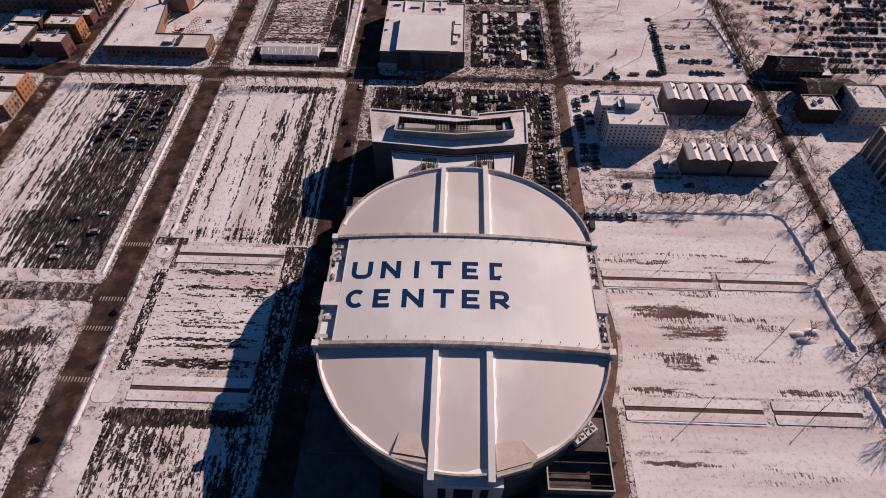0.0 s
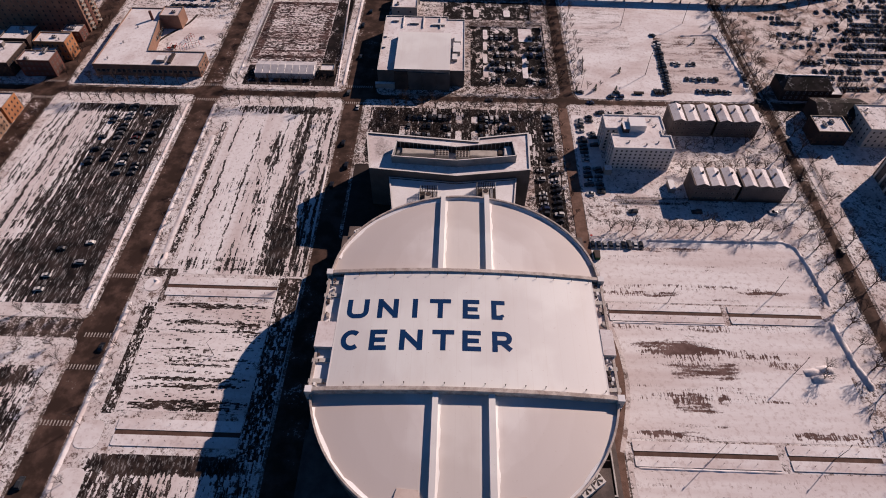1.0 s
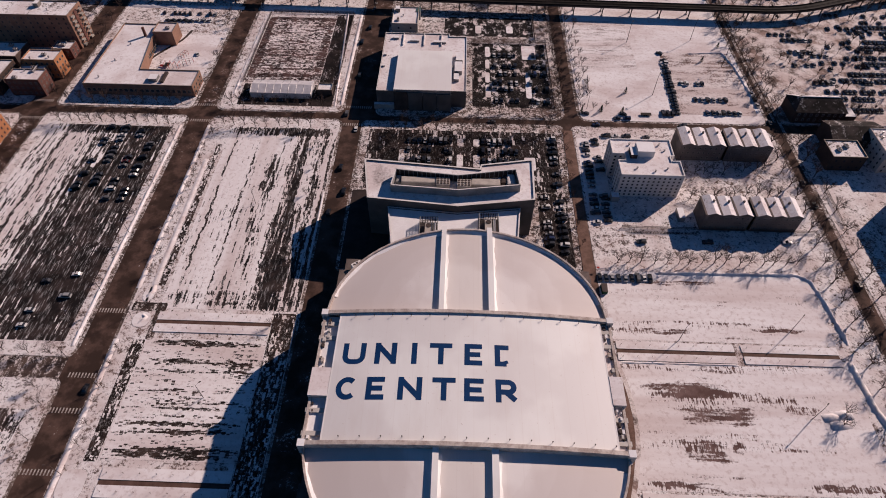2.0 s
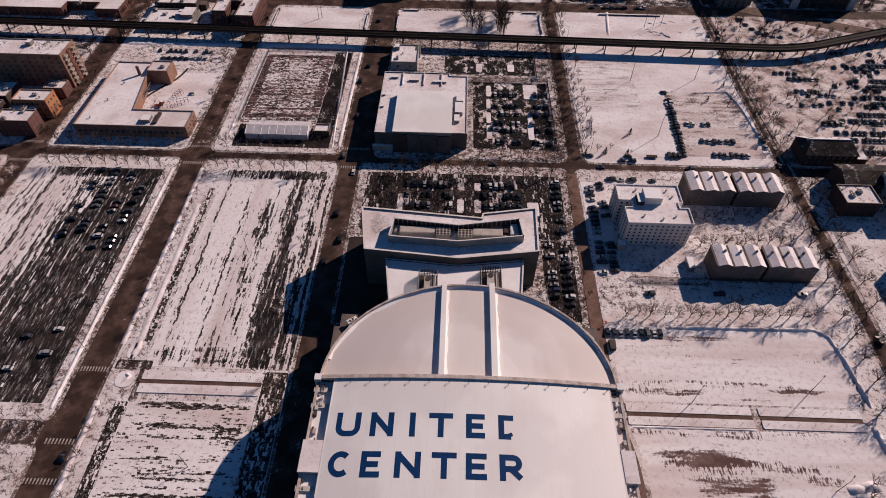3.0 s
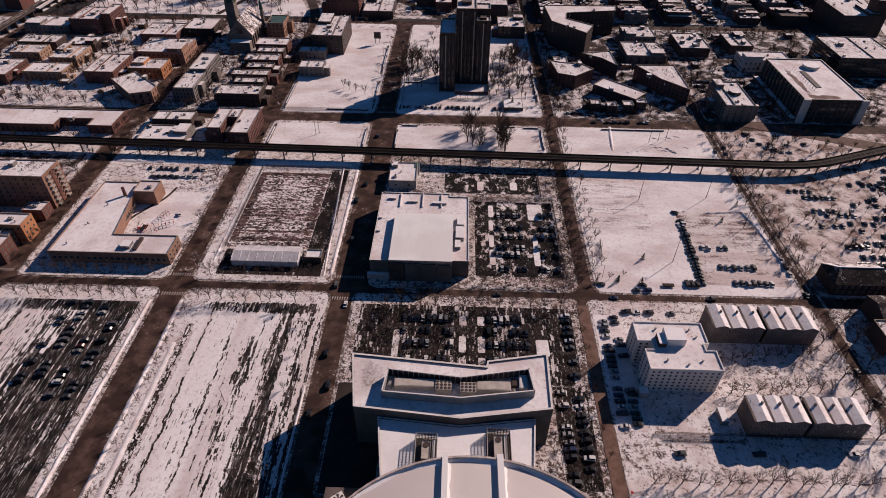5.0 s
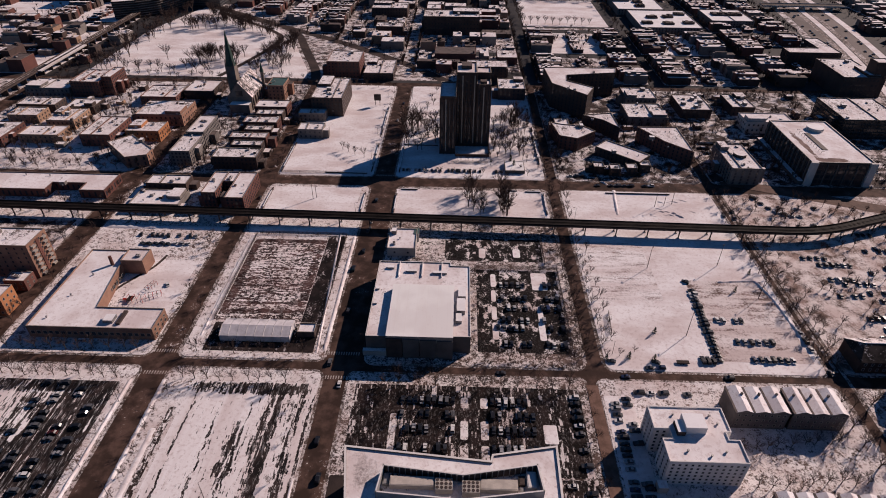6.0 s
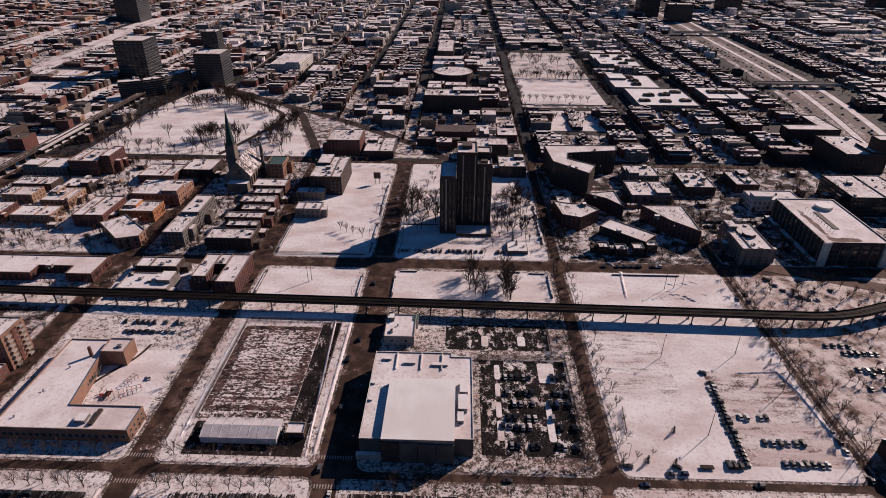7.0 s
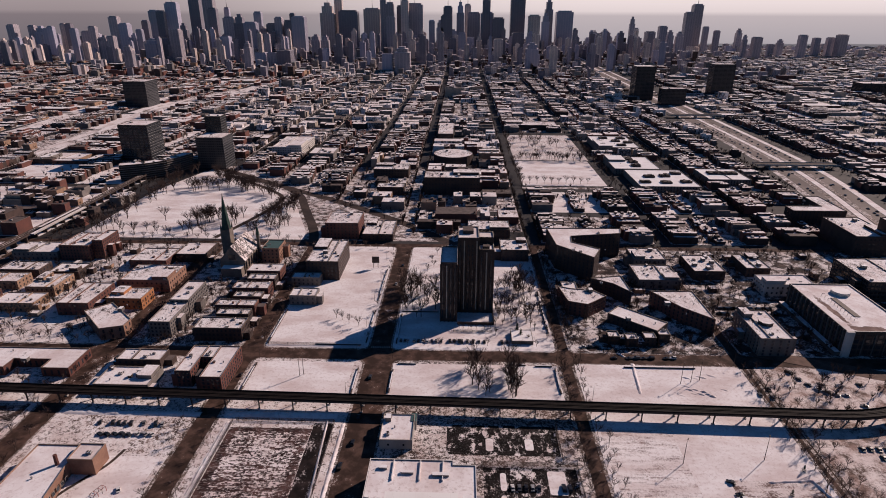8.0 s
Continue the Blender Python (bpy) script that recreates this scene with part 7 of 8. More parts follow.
def car_forms(kind):
    """Body, glasshouse and wheel of a parked car that points along +y."""
    L, W, hb, ht = ((2.25, 0.88, 0.85, 1.45), (2.4, 0.95, 1.05, 1.78), (2.7, 0.98, 1.1, 1.85))[kind]
    body, cab = Form(), Form()
    side = [(-L, 0.42), (-L * 0.97, hb * 0.88), (-L * 0.5, hb), (L * 0.42, hb), (L * 0.93, hb * 0.82), (L, 0.5), (L * 0.96, 0.28), (-L * 0.96, 0.28)]
    for sx in (-1, 1):
        body.face([(sx * W, y, z) for y, z in (side if sx < 0 else side[::-1])], CAR_PAINT)
    for i in range(len(side)):
        (y0, z0), (y1, z1) = side[i], side[(i + 1) % len(side)]
        body.face([(-W, y0, z0), (W, y0, z0), (W, y1, z1), (-W, y1, z1)], CAR_PAINT)
    r0, r1 = (-L * 0.9, L * 0.45) if kind else (-L * 0.72, L * 0.42)
    t0, t1 = (-L * 0.8, L * 0.12) if kind else (-L * 0.45, L * 0.05)
    w = W * 0.8
    lo = [(-W * 0.95, r0, hb), (W * 0.95, r0, hb), (W * 0.95, r1, hb), (-W * 0.95, r1, hb)]
    hi = [(-w, t0, ht), (w, t0, ht), (w, t1, ht), (-w, t1, ht)]
    for i in range(4):
        j = (i + 1) % 4
        cab.face([lo[i], lo[j], hi[j], hi[i]], GLASS)
    body.prism([(p[0], p[1]) for p in hi], ht, ht + 0.05, CAR_PAINT)
    wheel = Form().tube((-0.12, 0, 0), (0.12, 0, 0), 0.33, 0.33, RUBBER, 10)
    return body.mesh("body"), cab.mesh("glasshouse"), wheel.mesh("wheel"), L, W


CARS = [car_forms(k) for k in range(3)]


def axle_form(w):
    """Two wheels on their axle, turned as one piece."""
    rings = [(-0.98, 0.02), (-0.98, 0.33), (-0.86, 0.33), (-0.86, 0.07), (0.86, 0.07), (0.86, 0.33), (0.98, 0.33), (0.98, 0.02)]
    g, n = Form(), 8
    s = g.slot(RUBBER)
    g.v += [(u * w, r * math.cos(math.tau * i / n), r * math.sin(math.tau * i / n)) for u, r in rings for i in range(n)]
    for k in range(len(rings) - 1):
        for i in range(n):
            j = (i + 1) % n
            g.f.append((k * n + i, k * n + j, k * n + n + j, k * n + n + i))
            g.k.append(s)
    return g.mesh("axle")


axles = [axle_form(c[4]) for c in CARS]
car_rng = random.Random(11)
CAR_LABEL = ("parked saloon car dusted with snow", "parked tall wagon dusted with snow", "parked van dusted with snow")


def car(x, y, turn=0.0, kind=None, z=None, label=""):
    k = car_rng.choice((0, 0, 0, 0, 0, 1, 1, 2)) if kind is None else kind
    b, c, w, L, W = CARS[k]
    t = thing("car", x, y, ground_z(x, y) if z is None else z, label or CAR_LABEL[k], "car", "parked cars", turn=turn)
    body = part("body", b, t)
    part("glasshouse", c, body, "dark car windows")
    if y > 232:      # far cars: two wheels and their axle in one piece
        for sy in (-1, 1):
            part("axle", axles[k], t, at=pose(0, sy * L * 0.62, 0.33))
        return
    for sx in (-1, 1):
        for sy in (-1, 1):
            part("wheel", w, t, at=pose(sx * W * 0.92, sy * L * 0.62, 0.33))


def car_row(x0, y0, x1, y1, n, turn, fill=0.85, **kw):
    for i in range(n):
        if car_rng.random() < fill:
            k = i / max(1, n - 1)
            car(x0 + (x1 - x0) * k + car_rng.uniform(-0.2, 0.2), y0 + (y1 - y0) * k + car_rng.uniform(-0.3, 0.3), turn + car_rng.uniform(-3, 3), **kw)


# by the snowy lot, the apartment block and the corner lots
car_row(67, 199.5, 90, 200.5, 9, 0)
car_row(70.5, 234, 71.5, 296, 21, 90, 0.85)
car_row(76, 232, 76, 252, 8, 90, 0.8)
car_row(77, 250, 77, 296, 14, 90, 0.7)
car_row(84, 300, 112, 300, 6, 90, 0.7)
car_row(46, 208, 46, 250, 13, 90, 0.7)
car_row(53, 210, 53, 296, 22, 90, 0.6)
for y in (258, 266, 276, 284, 292):
    car_row(-26, y, -3, y, 9, 0, 0.7)
    car_row(15, y, 36, y, 8, 0, 0.7)
for x in (-168, -176, -186, -194):
    car_row(x, 240, x, 296, 17, 90, 0.55)
for x in (-170, -182):
    car_row(x, 165, x, 200, 10, 90, 0.25)
for y in (330, 342, 348, 358, 366, 378):
    car_row(20, y, 36, y, 6, 0, 0.7)
    car_row(45, y, 54, y, 4, 0, 0.5)
car_row(132, 377, 128.8, 322, 20, 90, 1.0)
car(131, 385.3, 60)
car_row(121, 322, 126, 322, 3, 0, 1.0)
for y, x0, x1 in ((323.6, 147, 166), (336.2, 143, 161), (352.5, 138, 151)):
    car_row(x0, y, x1, y, int((x1 - x0) / 2.6), 0, 0.9)
car_row(-216, 420, -170, 420, 14, 20, 0.55)
car_row(-200, 410, -172, 411, 8, 60, 0.7)
car_row(-168, 370, -165, 385, 4, 30, 0.8)
for y, x0, x1 in ((412, 211, 224), (405.5, 218, 236), (391, 218, 230), (387, 224, 240), (376, 216, 228), (372, 226, 241), (357, 222, 236)):
    car_row(x0, y, x1, y, int((x1 - x0) / 2.8), 0, 0.85)
car_row(-45, 516, -4, 516, 14, 0, 0.8)
car_row(-2, 516, 30, 516, 9, 0, 0.7)
car_row(60, 512, 60, 640, 20, 0, 0.5)
car_row(82, 512, 100, 513, 5, 90, 0.7)
car_row(100, 498, 140, 499, 9, 90, 0.6, z=0.0)
for x, y, a in ((93, 315.9, 90), (98.5, 316.1, 90), (75, 319.8, 80), (97, 320, 70), (178.4, 344, 0), (178.6, 338, 0), (178.5, 332, 0)):
    car(x, y, a)
car_row(90, 222, 160, 224, 12, 90, 0.45)
car_row(181, 316, 184, 200, 8, 0, 0.5, z=0.0)
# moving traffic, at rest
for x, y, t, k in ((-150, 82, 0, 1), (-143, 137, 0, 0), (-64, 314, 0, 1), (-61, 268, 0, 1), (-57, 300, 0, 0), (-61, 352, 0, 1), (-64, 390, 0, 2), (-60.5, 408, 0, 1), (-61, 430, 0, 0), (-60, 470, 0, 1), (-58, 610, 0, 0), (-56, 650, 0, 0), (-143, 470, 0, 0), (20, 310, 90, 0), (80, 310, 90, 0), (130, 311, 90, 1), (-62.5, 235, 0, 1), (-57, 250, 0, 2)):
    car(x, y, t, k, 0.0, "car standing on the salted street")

for x, y, a in ((208.7, 484.6, 30), (211.3, 477.1, 30), (214.1, 471, 35), (217.4, 466.4, 45), (221, 463.5, 50), (225.5, 460.8, 60), (231, 460.4, 70), (235.7, 450, 80), (245.9, 472, 20), (179.1, 459.2, 0), (185.6, 456.6, 0), (187.1, 465.3, 0)):
    car(x, y, a)
# far rows of cars, too small to pick apart
# Cabin roofs are dark glass as well, putting the cars' shaded look into colour.
far_cars = Form()
for x0, x1, y0, y1 in ((250, 330, 340, 440), (300, 420, 360, 480), (196, 240, 556, 580)):
    for i in range(110):
        x, y = car_rng.uniform(x0, x1), y0 + 9 * car_rng.randrange(int((y1 - y0) / 9) + 1)
        far_cars.box(x - 0.9, x + 0.9, y - 2.2, y + 2.2, 0.35, 0.95, CAR_PAINT).box(x - 0.75, x + 0.75, y - 1.5, y + 1.0, 0.95, 1.5, GLASS)
for y in (330, 341, 348, 360, 367, 379, 386, 398, 405, 417, 424):
    for i in range(52):
        x = 204 + i * 2.75 + car_rng.uniform(-0.2, 0.2)
        if (x - 204) * 0.45 > (y - 330) * 0.25 + car_rng.uniform(0, 14) and car_rng.random() < 0.8 and not 255 < x < 259:
            far_cars.box(x - 0.9, x + 0.9, y - 2.2, y + 2.2, 0.35, 0.95, CAR_PAINT).box(x - 0.75, x + 0.75, y - 1.5, y + 1.0, 0.95, 1.5, GLASS)
setting("distant_parked_cars", far_cars, "rows of dark cars parked far off", "cars", "stuff")

# ---- street furniture ----
POLE = Form().tube((0, 0, 0), (0, 0, 9), 0.13, 0.08, STEEL, 6).tube((0, 0, 9), (1.6, 0, 9.3), 0.06, 0.05, STEEL, 4).mesh("pole")
HEAD = Form().box(1.3, 2.1, -0.18, 0.18, 9.2, 9.4, STEEL).mesh("lamp_head")


def lamp_post(x, y, turn=0, s=1.0):
    t = thing("street_lamp", x, y, ground_z(x, y), "tall dark steel lamp post, unlit by day", "street lamp", "lamp posts", turn=turn)
    t.scale = (s, s, s)
    pole = part("pole", POLE, t)
    part("lamp_head", HEAD, pole, "grey lamp head")


for x, y in ((98, 99), (142, 99.5), (139.6, 134.5), (144.7, 174), (96, 168), (-96, 135), (-105, 60), (-100, 240)):
    lamp_post(x, y, 45, 1.15)
for y in range(70, 300, 34):
    lamp_post(-138.2, y, 180)
    lamp_post(-155.8, y + 12, 0)
    lamp_post(-73, y, 0)
    lamp_post(176.5, y, 0)
for y in range(325, 700, 42):
    for x in (-138, -72, -48.4, 61, 76.5, 177.5):
        lamp_post(x, y, 0 if x in (-72, 61, 177.5) else 180)
for x, y in ((112, 398), (155, 402), (118, 340), (168, 372), (135, 470), (142, 472), (148, 474), (-105, 470), (-103, 472)):
    lamp_post(x, y, 60, 1.5)

trailer = thing("trailer", 110.3, 320.2, 0.16, "long dark flat trailer standing in the snow", "trailer")
part("bed", Form().box(-3, 3, -1.0, 1.0, 0.55, 1.1, STEEL, TIMBER), trailer)
for x in (-1.2, 0.2):
    for y in (-1.0, 1.0):
        part("wheel", Form().tube((x, y - 0.12, 0.35), (x, y + 0.12, 0.35), 0.35, 0.35, RUBBER, 10), trailer)
STOP = thing("stop_sign", 66.5, 204, 0.15, "red eight-sided street sign on a post", "sign")
part("post", Form().tube((0, 0, 0), (0, 0, 2.2), 0.05, 0.05, GREY_METAL, 5), STOP)
part("plate", Form().prism([(0.6 * math.cos(radians(a)), 0.6 * math.sin(radians(a))) for a in range(0, 360, 45)], 2.2, 2.3, CLOCKED), STOP)
skip = thing("skip", 68, 193, 0.15, "dark green steel refuse skip beside the lane", "skip")
part("tub", Form().prism([(-1.2, -2.2), (1.2, -2.2), (1.4, 2.4), (-1.4, 2.4)], 0, 1.8, plain("green_skip_paint", (0.02, 0.09, 0.04), (0.03, 0.07, 0.035), 0.5), STEEL), skip)
board = thing("billboard", -80, 644, 0.15, "dark billboard on two posts in a snowy lot", "billboard")
part("panel", Form().box(-3.2, 3.2, -0.3, 0.3, 5, 11, STEEL), board)
for x in (-2, 2):
    part("post", Form().tube((x, 0, 0), (x, 0, 5.2), 0.25, 0.25, STEEL, 6), board)

# zebra crossings and stop lines
BAR = Form().box(-0.26, 0.26, -1.1, 1.1, 0.0, 0.012, STRIPE).mesh("bar")


def crossing(x0, x1, y, along="x"):
    t = thing("zebra_crossing", (x0 + x1) / 2, y, 0.002, "worn white zebra crossing on the asphalt", "road marking", "crossings", "structure")
    n = int((x1 - x0) / 1.2)
    for i in range(n):
        part("bar", BAR, t, at=pose((i + 0.5) * (x1 - x0) / n - (x1 - x0) / 2, 0, 0))


for x0, x1, y in ((-154, -140, 319), (-153, -140, 304.5), (-153, -141, 174), (-153, -140, 143), (-154, -140, 128), (-154, -140, 104.5), (-70, -50, 320.5), (-70, -50, 304.5), (-65, -50, 507), (-250, -238, 319), (-250, -238, 303)):
    crossing(x0, x1, y)
# ploughed banks of snow along kerbs


def bank(pts, w, h, label="lumpy bank of ploughed snow"):
    rng = random.Random(int(pts[0][0] * 7 + pts[0][1]))
    line = []
    for a, b in zip(pts, pts[1:]):
        n = max(1, int(math.dist(a, b) / 1.5))
        line += [(a[0] + (b[0] - a[0]) * i / n, a[1] + (b[1] - a[1]) * i / n) for i in range(n)]
    line.append(pts[-1])
    rows = []
    for i, p in enumerate(line):
        a, b = line[max(0, i - 1)], line[min(len(line) - 1, i + 1)]
        d = Vector((b[0] - a[0], b[1] - a[1])).normalized()
        hh = h * rng.uniform(0.55, 1.25) * (0.2 if i in (0, len(line) - 1) else 1)
        row = []
        for u, k in ((-1, 0), (-0.6, 0.5), (-0.2, 0.95), (0.2, 1.0), (0.6, 0.55), (1, 0)):
            q = w * u * rng.uniform(0.85, 1.15)
            row.append((p[0] - d.y * q, p[1] + d.x * q, 0.12 + hh * k * rng.uniform(0.85, 1.1)))
        rows.append(row)
    g = Form().grid(rows, SNOW)
    g.f = [tuple(reversed(q)) for q in g.f]
    return setting("snow_bank", g, label, "snow bank", "structure", True)


bank([(93, 203.5), (158, 204.5), (163, 201), (165, 190), (167, 168)], 1.0, 1.1)
bank([(164, 160), (166, 140), (169, 128)], 1.5, 1.2)
bank([(166, 112), (168, 96), (172, 84)], 1.5, 1.2)
bank([(70, 156.6), (118, 156.9)], 0.6, 0.5)
bank([(70, 94.4), (122, 94.2)], 0.6, 0.5)
bank([(-156.6, 156), (-156.6, 300)], 1.0, 0.6)
bank([(-140, 186), (-140.5, 300)], 1.1, 0.5)
bank([(-139.6, 56), (-139.6, 160)], 1.2, 0.5)
bank([(-66.9, 200), (-67.2, 250)], 0.6, 0.3)
bank([(-133.4, 188), (-133.6, 236), (-134.0, 272)], 1.5, 0.4)
bank([(-134.5, 181), (-132.6, 184.5), (-133.2, 188)], 1.2, 0.9)
bank([(-133.5, 167.5), (-131, 171), (-133.6, 172.5)], 1.0, 0.8)
bank([(-68.4, 322), (-68.4, 424)], 1.2, 0.6)

bank([(-232, 429), (-152, 429.5)], 2.2, 1.0)
bank([(-138, 430), (-73, 431)], 3.0, 1.7)
bank([(-134, 330), (-134, 424)], 0.8, 0.8)
bank([(-78, 428), (-72, 320)], 0.7, 0.5)
bank([(150, 386), (172, 388), (176, 372), (178, 340)], 0.9, 0.8)
bank([(104, 505), (108, 500)], 0.9, 0.8)
bank([(111, 492), (109, 478), (107, 458)], 1.2, 0.9, "ridge of ploughed snow across the open lot")
heap_rng = random.Random(19)
for i in range(16):
    x, y = heap_rng.uniform(128, 160), heap_rng.uniform(456, 484)
    bank([(x - 2, y + 0.8), (x, y), (x + heap_rng.uniform(1.5, 3), y - 1)], heap_rng.uniform(0.7, 1.2), heap_rng.uniform(0.5, 1.0), "low heap of tipped snow on the open lot")
for x, y in ((150, 132), (148, 135), (152, 136)):
    bank([(x - 4, y), (x + 4, y + 1)], 2.0, 1.6, "heap of ploughed snow and brush")

# ---- parks and diagonal street beyond the boulevard ----
setting("far_streets", Form().box(-5600, 5600, 706, 4655, -0.04, 0.012, FAR_ASPHALT), "dark asphalt of the streets beyond the boulevard", "road")
park_outline = [(-400, 713), (-163, 713), (-168, 740), (-195, 812), (-214, 866), (-240, 896), (-345, 985), (-376, 985), (-400, 880)]
setting("park", Form().prism(park_outline, -0.05, 0.17, CONCRETE, SNOW), "broad snow-covered park lawn ringed by bare trees", "park")
for i in range(15):
    reserve(-404, -20 - 315 * (i + 0.5) / 15 - 12, 708 + 20 * i, 728 + 20 * i)
setting("yards_by_the_park", Form().prism([(-5, 713), (-68, 713), (-205, 713), (-372, 985), (-372, 1020), (-60, 1020), (-5, 800)][::-1], -0.05, 0.03, CONCRETE, YARD), "trampled snow and asphalt beside the diagonal street", "ground")
setting("diagonal_street", strip([(-12, 706), (-49, 751), (-76, 778), (-154, 848), (-212, 888), (-359, 1003)], 12, 0.06, ASPHALT), "dark diagonal street curving past the park", "road")
setting("park_street", strip([(-152, 708), (-160, 745), (-187, 815), (-206, 872), (-232, 902)], 10, 0.055, ASPHALT), "side street bending round the end of the park", "road")
setting("park_path", strip([(-256, 715), (-246, 745), (-231, 797), (-221, 850), (-240, 884), (-340, 973)], 6, 0.2, ASPHALT), "dark cleared path curving through the park", "path")
for i in range(16):
    k = i / 15
    reserve(-20 - 315 * k - 7, -20 - 315 * k + 7, 712 + 300 * k - 9, 712 + 300 * k + 9)
wood_rng = random.Random(21)


def park_tree(x, y, s=1.2):
    tree(x, y, s * 1.35, label="bare tall park tree on snow", group="park trees")


for i in range(44):
    park_tree(-395 + wood_rng.uniform(-3, 18), 720 + 255 * i / 44, wood_rng.uniform(0.9, 1.5))
for i in range(16):
    park_tree(-380 + 120 * i / 16, 720 + wood_rng.uniform(0, 16), wood_rng.uniform(0.8, 1.2))
for i in range(52):      # lawn between the path and the side street
    k = wood_rng.random()
    park_tree(-238 + 22 * k + wood_rng.uniform(4, 55 - 42 * k), 722 + 125 * k, wood_rng.uniform(0.9, 1.4))
for i in range(64):      # beside the path, up to the park's point
    k = wood_rng.random()
    park_tree(-232 - 115 * k + wood_rng.uniform(-22, 8), 872 + 105 * k + wood_rng.uniform(-22, 2), wood_rng.uniform(0.9, 1.4))
for i in range(34):
    park_tree(-380 + 110 * wood_rng.random(), 885 + wood_rng.uniform(-8, 40), wood_rng.uniform(0.9, 1.4))
for i in range(20):
    park_tree(-298 + 50 * wood_rng.random(), 756 + wood_rng.uniform(-6, 14), wood_rng.uniform(1.0, 1.5))
for x, y in ((-330, 765), (-290, 775), (-286, 780), (-282, 772), (-276, 778), (-268, 774), (-262, 780), (-256, 775), (-248, 780)):
    park_tree(x, y, 1.3)
for x0, x1, y0, y1, n in ((-55, -20, 548, 612, 34), (24, 58, 540, 615, 34), (2, 9, 452, 488, 10), (24, 34, 452, 488, 14), (-20, 20, 590, 640, 16)):
    for i in range(n):       # round the apartment tower and on the lot before it
        park_tree(wood_rng.uniform(x0, x1), wood_rng.uniform(y0, y1), wood_rng.uniform(0.8, 1.3))
setting("playing_field", Form().prism(rounded(80, 193, 928, 1072, 3), -0.05, 0.17, CONCRETE, SNOW), "smooth snow-covered playing field", "park")
setting("small_park", Form().prism(rounded(80, 196, 1076, 1284, 3), -0.05, 0.17, CONCRETE, VERGE), "snowy park with scattered bare trees", "park")
reserve(74, 199, 922, 1292)
for i in range(24):
    park_tree(wood_rng.uniform(84, 194), wood_rng.uniform(1080, 1280), wood_rng.uniform(0.9, 1.3))
for i in range(10):
    park_tree(80 + 98 * i / 10, 938, 0.9)
for i in range(26):
    park_tree(78 + wood_rng.uniform(0, 106), 1070 + wood_rng.uniform(-3, 16), wood_rng.uniform(0.8, 1.2))
for i in range(40):
    park_tree(wood_rng.choice((76, 199)) + wood_rng.uniform(-2, 4), 925 + i * 9, wood_rng.uniform(0.8, 1.2))

setting("distant_trees", far_wood, "bare street and park trees beyond the first crossing", "trees", "stuff")

# expressway in its cutting
AXIS = [(380, 520), (452, 790), (497, 1030), (507, 1220), (514, 1430), (526, 1800), (560, 3000), (600, 4200)]
for d in (-20.5, 20.5):
    setting("expressway", strip([(x + d, y) for x, y in AXIS], 16, 0.10, SALTED), "salted grey carriageway of an expressway", "road")
for d, w, m, lb in ((0, 8, SNOW_OPEN, "pale snowy railway strip between the carriageways"), (-9, 7, SLUSH, "slushy shoulder of the expressway"), (9, 7, SLUSH, "slushy shoulder of the expressway"), (-34, 9, YARD, "rough snowy bank of the expressway"), (34, 9, SNOW_OPEN, "snowy bank of the expressway")):
    setting("expressway_verge", strip([(x + d, y) for x, y in AXIS], w, 0.12 + 0.01 * (d % 5), m), lb, "verge")
lane_rng = random.Random(8)
traffic = Form()
for (xa, ya), (xb, yb) in zip(AXIS, AXIS[1:5]):
    for k in range(34):
        u, d = lane_rng.random(), lane_rng.choice((-26, -22, -16, 15, 19, 25))
        x, y = xa + (xb - xa) * u + d, ya + (yb - ya) * u
        traffic.box(x - 0.9, x + 0.9, y - 2.2, y + 2.2, 0.3, 0.95, CAR_PAINT).box(x - 0.75, x + 0.75, y - 1.4, y + 1.0, 0.95, 1.5, GLASS)
setting("expressway_cars", traffic, "small far cars standing on the expressway", "cars", "stuff")
for (xa, ya), (xb, yb) in zip(AXIS, AXIS[1:]):
    n = max(1, int((yb - ya) / 60))
    for k in range(n):
        x, y = xa + (xb - xa) * (k + 0.5) / n, ya + (yb - ya) * (k + 0.5) / n
        reserve(x - 44, x + 44, y - 32, y + 32)
for y in (1042, 1505, 1905):
    b = thing("overpass", 497 if y < 1200 else 516, y, 0, "dark concrete road bridge over the expressway", "bridge", "overpasses")
    part("deck", Form().box(-60, 60, -8, 8, 5.2, 6.4, CONCRETE, ASPHALT), b)
    for s in (-1, 1):
        part("railing", Form().box(-60, 60, s * 8 - 0.2, s * 8 + 0.2, 6.4, 7.4, CONCRETE), b)
    for x in (-40, 0, 40):
        part("pier", Form().box(x - 1, x + 1, -7, 7, 0, 5.2, CONCRETE), b)
ramp_road = Form().prism([(190, 506), (330, 452), (600, 380), (600, 396), (335, 466), (205, 512)], 0.0, 0.22, ASPHALT, PATH)
setting("ramp_road", ramp_road, "brown salted road running past the thawed lots", "road")

# pale strip of railway land and broad lots to the north
for way, wide in (([(-690, 1080), (-700, 1170), (-712, 1330), (-738, 1520), (-726, 1720), (-660, 1960), (-560, 2250)], 34),
                  ([(-905, 1130), (-868, 1250), (-880, 1385), (-890, 1572), (-850, 1800)], 24), ([(-1420, 1830), (-1350, 2000), (-1270, 2190), (-1150, 2400)], 34)):
    setting("open_land", strip(way, wide, 0.19, OPEN_STRIP), "open strip of snow-covered railway land", "ground")
    for (xa, ya), (xb, yb) in zip(way, way[1:]):
        for k in range(6):
            x, y = xa + (xb - xa) * (k + 0.5) / 6, ya + (yb - ya) * (k + 0.5) / 6
            reserve(x - wide / 2, x + wide / 2, y - 22, y + 22)
